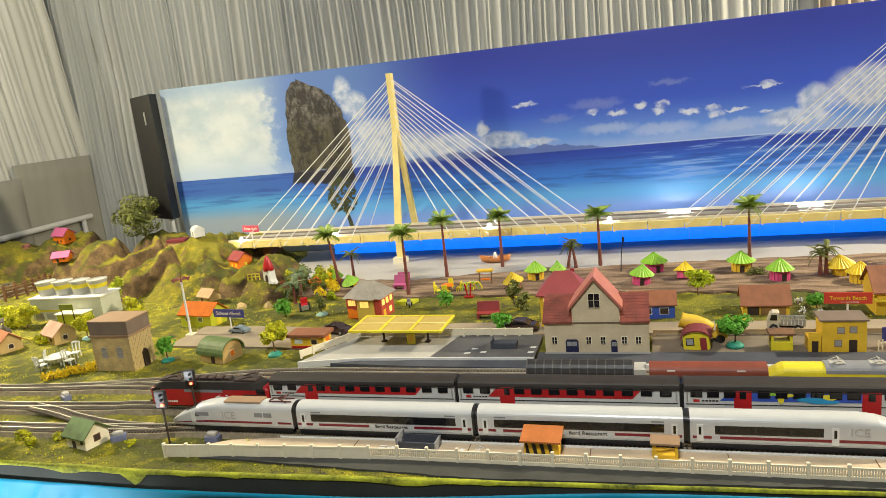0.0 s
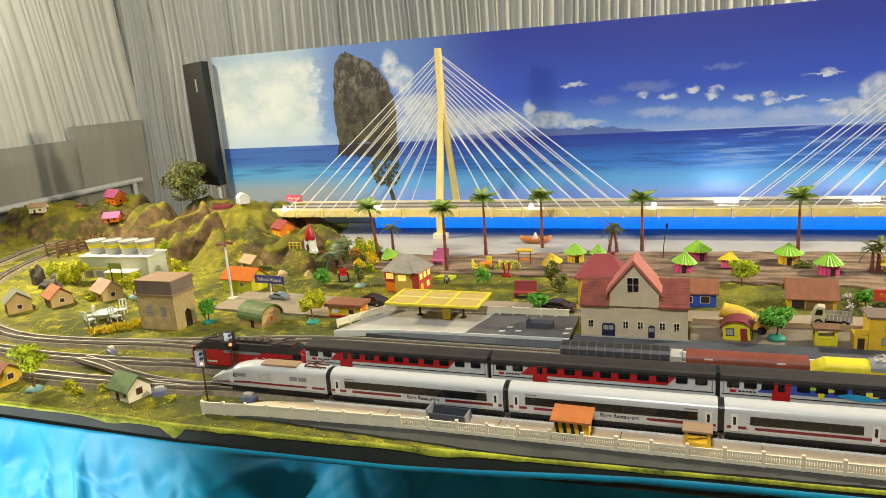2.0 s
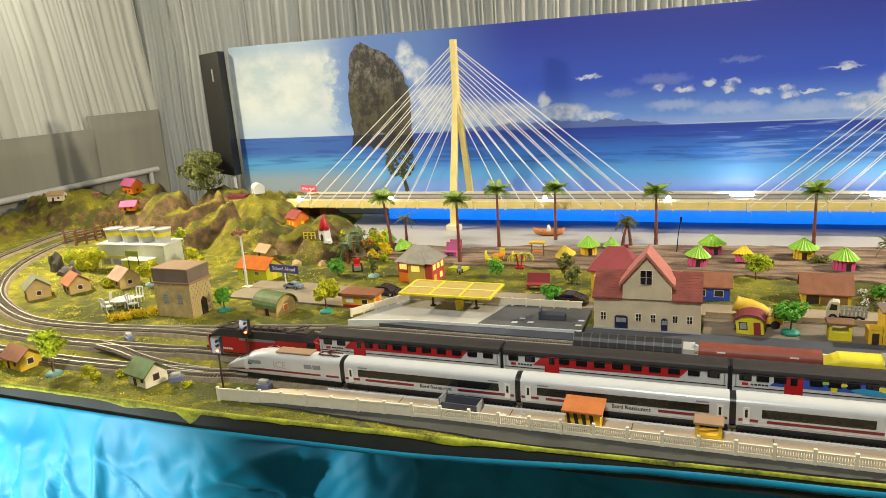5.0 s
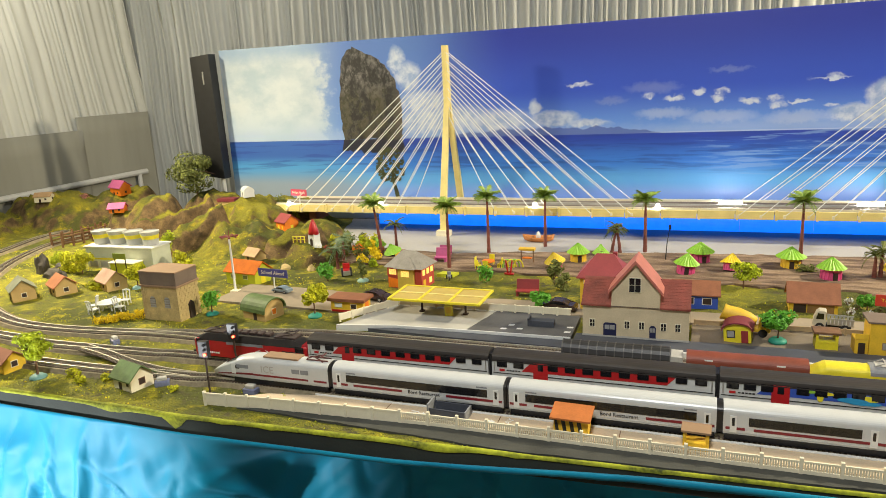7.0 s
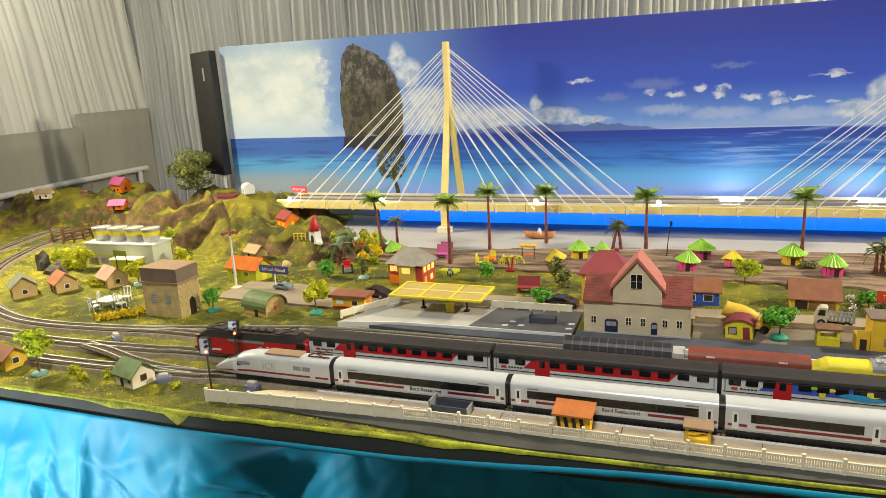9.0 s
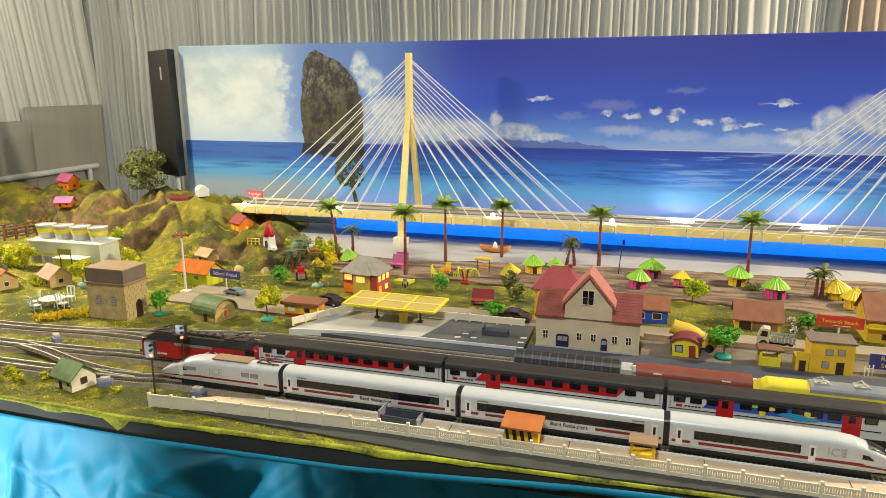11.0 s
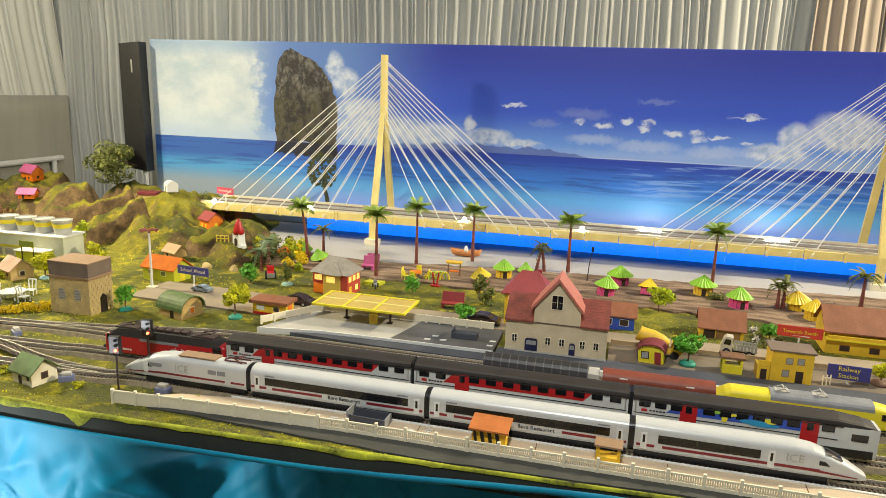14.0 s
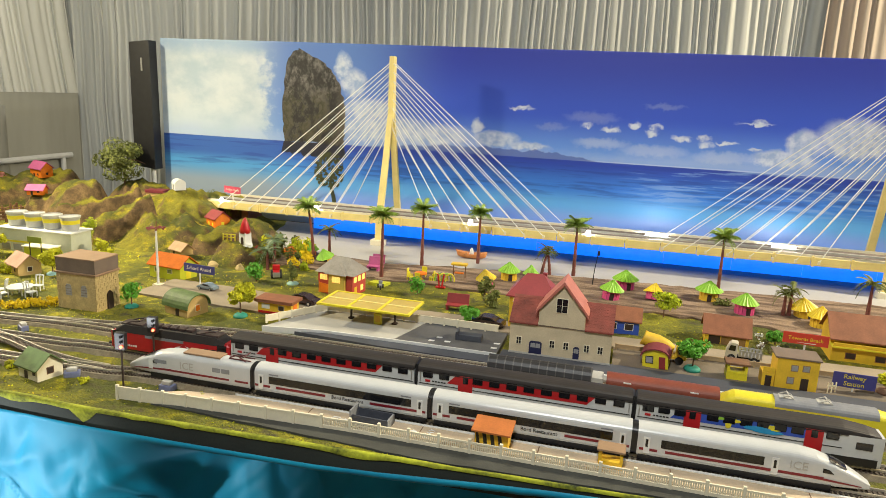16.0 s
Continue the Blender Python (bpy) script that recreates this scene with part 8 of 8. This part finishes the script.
yellow_block()
sign((0.400, 1.246, 0.0075), -3, 0.066, 0.026, 0.020, NAVY, ["Railway", "Station"], "navy blue station sign with yellow lettering", 0.0112, LEMON)
sign((0.355, 1.402, 0.004), -4, 0.080, 0.022, 0.039, SIGNRED, ["Towards Beach"], "red sign board with yellow lettering and white arrow", 0.0098, LEMON)
s_ = thing("sign_arrow", "white arrow fixed under the red sign lettering", "sign", (0.357, 1.4005, 0.0355), -4)
bm_ = bm_new(); prism(bm_, [(-0.016, 0.0), (0.016, -0.0008), (0.016, 0.0008)], -0.0006, 0.0006, "y"); part("arrow", bm_, WHITE, s_)
tree((0.455, 1.262, 0.0075), 0.040, 0.016, FOLIAGEYEL, "small yellow-green tree beside the station sign", 203, n=500, base=BARK)
tree((0.318, 1.470, 0.0), 0.034, 0.018, NEON, "low bright green bush tree behind the sign", 204, n=420)


def restaurant():
    t = thing("beach_restaurant", "long yellow two-storey beach house with a terracotta roof", "house", (0.490, 1.462, 0.001), 0, "model houses")
    W, D, H = 0.165, 0.080, 0.052
    bm = bm_new(); box(bm, -W / 2, W / 2, -D / 2, D / 2, 0, 0.029, 0.0005); part("ground_floor_wall", bm, YELLOW, t)
    bm = bm_new(); prism(bm, [(-D / 2 + 0.012, 0.029), (D / 2, 0.029), (D / 2, H), (0.005, H + 0.032), (-D / 2 + 0.012, H)], -W / 2, W / 2); part("upper_wall", bm, YELLOW, t)
    bm = bm_new(); box(bm, -W / 2 - 0.001, W / 2 + 0.010, -D / 2 - 0.010, -D / 2 + 0.013, 0.029, 0.032, 0.0006); part("balcony", bm, LEMON, t)
    bm = bm_new(); box(bm, -W / 2, W / 2, -D / 2 - 0.008, -D / 2 - 0.006, 0.032, 0.039, 0.0004); part("balcony_rail", bm, YELLOW, t)
    for k in range(6):
        opening(t, "f", -0.064 + k * 0.024, 0.040, 0.014, 0.010, DARKHOLE, W, D - 0.024, "window", "", None)
    for x in (-0.048, 0.004, 0.048):
        opening(t, "f", x, 0.008, 0.016, 0.010, DARKHOLE, W, D, "window", "", ROOFBROWN)
    for s, y in ((-1, -D / 2 - 0.004), (1, D / 2 + 0.006)):
        bm = bm_new(); z1 = H + 0.032 - abs(y - 0.005) * 0.032 / 0.034 * (0.9 if s < 0 else 1)
        prism(bm, [(0.005, H + 0.0345), (y, z1 + 0.0025), (y, z1), (0.005, H + 0.032)], -W / 2 - 0.006, W / 2 + 0.006); part("roof_slope", bm, ROOFBROWN, t, "terracotta brown roof slope")


restaurant()
s_ = thing("white_gate", "small white picket gate beside the yellow building", "gate", (0.356, 1.225, 0.0075), 30)
for k_ in range(3):
    bm_ = bm_new(); box(bm_, k_ * 0.008, k_ * 0.008 + 0.0016, 0, 0.0014, -0.001, 0.018); part("picket", bm_, CREAM, s_)
bm_ = bm_new(); box(bm_, 0, 0.0176, 0.0015, 0.0025, 0.010, 0.0125); part("rail", bm_, CREAM, s_)
for k_, (x_, y_) in enumerate(((0.30, 1.47), (0.285, 1.44), (0.335, 1.455), (0.29, 1.50), (0.300, 1.415), (0.315, 1.435), (0.275, 1.42))):
    bush((x_, y_, 0.0), (0.010, 0.009, 0.009), WHITE if k_ % 2 else FOLIAGEDARK, "small white flowering plant behind the truck" if k_ % 2 else "small dark plant behind the truck", 220 + k_, 60, 0.0022)
bush((0.236, 1.715, 0.004), (0.026, 0.018, 0.012), FOLIAGEDARK, "low brown-green plant at the palm's foot", 230, 300)

# ---- front platform ----
platform("pavement_front", [(-0.700, 0.812), (-0.62, 0.819), (-0.34, 0.829), (1.55, 0.829), (1.55, 0.8665), (-0.36, 0.8655), (-0.545, 0.862), (-0.625, 0.850)], 0.0105, TAN, "tan card front platform beside the express train")
platform("kerb_front", [(-0.545, 0.8622), (-0.36, 0.8657), (1.55, 0.8667), (1.55, 0.8705), (-0.36, 0.8698), (-0.55, 0.8660)], 0.0118, WHITE, "white painted platform edge")


def joints():
    t = thing("platform_joint_strips", "thin dark joints between the platform slabs", "joint", (0, 0, 0.0105))
    for x in (-0.42, -0.25, -0.085, 0.085, 0.25, 0.42):
        bm = bm_new(); box(bm, x, x + 0.0012, 0.831, 0.865, -0.0005, 0.0003); part("strip", bm, WOOD, t)


joints()


def picket_fence():
    """White plastic fence: solid panels at its end, pickets further on."""
    pts = [(-0.712, 0.806), (-0.60, 0.814), (-0.345, 0.826), (1.5, 0.826)]
    t = thing("picket_fence", "cream-white plastic picket fence along the front platform", "fence", (0, 0, 0.0025))
    posts = []
    for a, b in zip(pts, pts[1:]):
        a, b = Vector((*a, 0)), Vector((*b, 0))
        n = max(1, round((b - a).length / 0.0425))
        posts += [a.lerp(b, k / n) for k in range(n)]
    h = 0.0205
    bm = bm_new(); box(bm, -0.0022, 0.0022, -0.0022, 0.0022, -0.003, h + 0.0022, 0.0006)
    bmesh.ops.recalc_face_normals(bm, faces=bm.faces)
    post_me = bpy.data.meshes.new("post"); bm.to_mesh(post_me); bm.free(); post_me.materials.append(CREAM)
    bm = bm_new(); box(bm, -0.0009, 0.0009, -0.0006, 0.0006, 0.003, h - 0.003)
    bmesh.ops.recalc_face_normals(bm, faces=bm.faces)
    picket_me = bpy.data.meshes.new("picket"); bm.to_mesh(picket_me); bm.free(); picket_me.materials.append(CREAM)
    for i, (p, q) in enumerate(zip(posts, posts[1:])):
        L = (q - p).length
        yaw = math.degrees(math.atan2(q.y - p.y, q.x - p.x))
        m = pose(*p, 0, 0, yaw)
        shared("post", post_me, t, m)
        bm = bm_new()
        if i < 8:
            box(bm, 0.002, L - 0.002, -0.0008, 0.0008, 0.0, h - 0.002)
            box(bm, 0.0, L, -0.0013, 0.0013, h - 0.003, h - 0.0005)
        else:
            box(bm, 0.0, L, -0.0011, 0.0011, -0.003, 0.0068)
            box(bm, 0.0, L, -0.0011, 0.0011, h - 0.0045, h - 0.002)
            for j in range(13):
                x = 0.003 + (L - 0.006) * (j + 0.5) / 13
                if p.x < 0.36:
                    shared("picket", picket_me, t, m @ pose(x, 0, 0))
                else:
                    box(bm, x - 0.0009, x + 0.0009, -0.0006, 0.0006, 0.003, h - 0.003)
        o = part("panel", bm, CREAM, t); o.matrix_basis = m


picket_fence()


def tray():
    t = thing("open_tray", "slate-grey open tray standing on the platform", "tray", (-0.321, 0.850, 0.0105), -2)
    for nm, b in (("side", (-0.028, 0.028, -0.013, -0.011, 0, 0.014)), ("side", (-0.028, 0.028, 0.011, 0.013, 0, 0.014)), ("end_board", (-0.029, -0.0265, -0.015, 0.014, 0, 0.021)), ("end_board", (0.0265, 0.029, -0.013, 0.013, 0, 0.014)), ("floor_board", (-0.027, 0.027, -0.011, 0.011, 0, 0.002))):
        bm = bm_new(); box(bm, *b, 0.0004); part(nm, bm, SLATE if nm != "end_board" else GREY, t)


tray()


def striped_kiosk():
    t = thing("striped_kiosk", "yellow and black striped kiosk with an orange-brown roof", "kiosk", (-0.146, 0.849, 0.0105), -2)
    W, D, H = 0.046, 0.022, 0.024
    bm = bm_new(); box(bm, -W / 2, W / 2, -D / 2, D / 2, 0, H, 0.0004); part("wall", bm, YELLOW, t)
    for k in range(4):
        x = -0.020 + k * 0.0105
        bm = bm_new(); prism(bm, [(x, 0.001), (x + 0.005, 0.001), (x + 0.001, H - 0.001), (x - 0.004 if k else x - 0.002, H - 0.001)], -D / 2 - 0.0007, -D / 2 + 0.0003, "y"); part("stripe", bm, BLACK, t)
    bm = bm_new(); prism(bm, [(-D / 2 - 0.007, H - 0.001), (D / 2 + 0.005, H + 0.006), (D / 2 + 0.005, H + 0.0085), (-D / 2 - 0.007, H + 0.0015)], -W / 2 - 0.004, W / 2 + 0.004); part("roof", bm, mat("orange_brown_roof_card", (0.48, 0.15, 0.035), 0.65, vary=0.2), t, "orange-brown sloping roof")
    b = thing("ticket_booth", "small yellow open booth with a tan roof on the platform", "booth", (0.010, 0.847, 0.0105), -2)
    bm = bm_new(); box(bm, -0.0155, 0.0155, -0.010, 0.010, 0, 0.010, 0.0005); part("counter", bm, YELLOW, b)
    for x in (-0.0135, 0.0135):
        for y in (-0.008, 0.008):
            bm = bm_new(); box(bm, x - 0.002, x + 0.002, y - 0.002, y + 0.002, 0.010, 0.024); part("post", bm, YELLOW, b)
    bm = bm_new(); box(bm, -0.0178, 0.0178, -0.0125, 0.0125, 0.024, 0.027, 0.0006); part("roof", bm, TANKTOP, b)


striped_kiosk()


def floor_marks():
    t = thing("floor_marking", "white painted WAY lettering and arrow on the platform", "marking", (-0.262, 0.847, 0.0108), 0)
    words("lettering", "WAY", 0.013, WHITE, t, (0.026, 0.0, 0.0), 0, 75)
    bm = bm_new(); prism(bm, [(-0.006, -0.002), (0.002, -0.002), (0.002, -0.005), (0.009, 0.0), (0.002, 0.005), (0.002, 0.002), (-0.006, 0.002)], 0, 0.0003, "z"); part("arrow", bm, WHITE, t)
    t2 = thing("floor_marking", "white painted arrow and bars on the platform", "marking", (-0.372, 0.848, 0.0108), 0)
    bm = bm_new()
    for k in range(3):
        box(bm, -0.012 + 0.002 * k, -0.001 + 0.002 * k, -0.010 + k * 0.005, -0.0075 + k * 0.005, 0, 0.0003)
    part("bars", bm, WHITE, t2)
    bm = bm_new(); prism(bm, [(0.004, -0.005), (0.010, -0.005), (0.010, -0.008), (0.016, -0.003), (0.010, 0.002), (0.010, -0.001), (0.004, -0.001)], 0, 0.0003, "z"); part("arrow", bm, WHITE, t2)


floor_marks()


# ---- loose flock and gravel ----
def flock():
    """Tiny foam crumbs scattered on the grass."""
    r = random.Random(11)
    for name, m_, n, label in (("grass_flock", FOLIAGEYEL, 5200, "yellow-green foam crumbs scattered over the grass"), ("moss_flock", FOLIAGEDARK, 4200, "dark green foam crumbs scattered over the grass"), ("straw_flock", YELFLOCK, 700, "yellow foam crumbs scattered over the grass")):
        vs, fs = [], []
        while len(vs) < n * 4:
            x, y = r.uniform(-2.3, 0.75), r.uniform(0.775, 1.68)
            if y > 1.40 and x < -0.95:
                pass
            elif 0.80 < y < 1.41 and x > -0.68 or (1.24 < y < 1.41 and x > -1.04) or y > 1.56 and x > -0.9:
                continue
            if y < front_y(x) + 0.006 or noise.noise((x * 9, y * 9, len(name))) < -0.05:
                continue
            if x > -0.72 and (name == "straw_flock" or r.random() < 0.7):
                continue
            z = max(0.0015, hill_z(x, y)) if y > 1.38 and x < -0.88 else 0.0015
            s = r.uniform(0.0009, 0.0022)
            o = len(vs)
            for k in range(3):
                a = k * 2.1 + r.uniform(0, 2)
                vs.append((x + s * math.cos(a), y + s * math.sin(a), z))
            vs.append((x + r.uniform(-s, s) * 0.5, y + r.uniform(-s, s) * 0.5, z + s * 1.3))
            fs += [(o, o + 1, o + 3), (o + 1, o + 2, o + 3), (o + 2, o, o + 3)]
        me = bpy.data.meshes.new(name)
        me.from_pydata(vs, [], fs)
        me.materials.append(m_)
        tagged(new(name, me), label, "flock", kind="stuff")


flock()
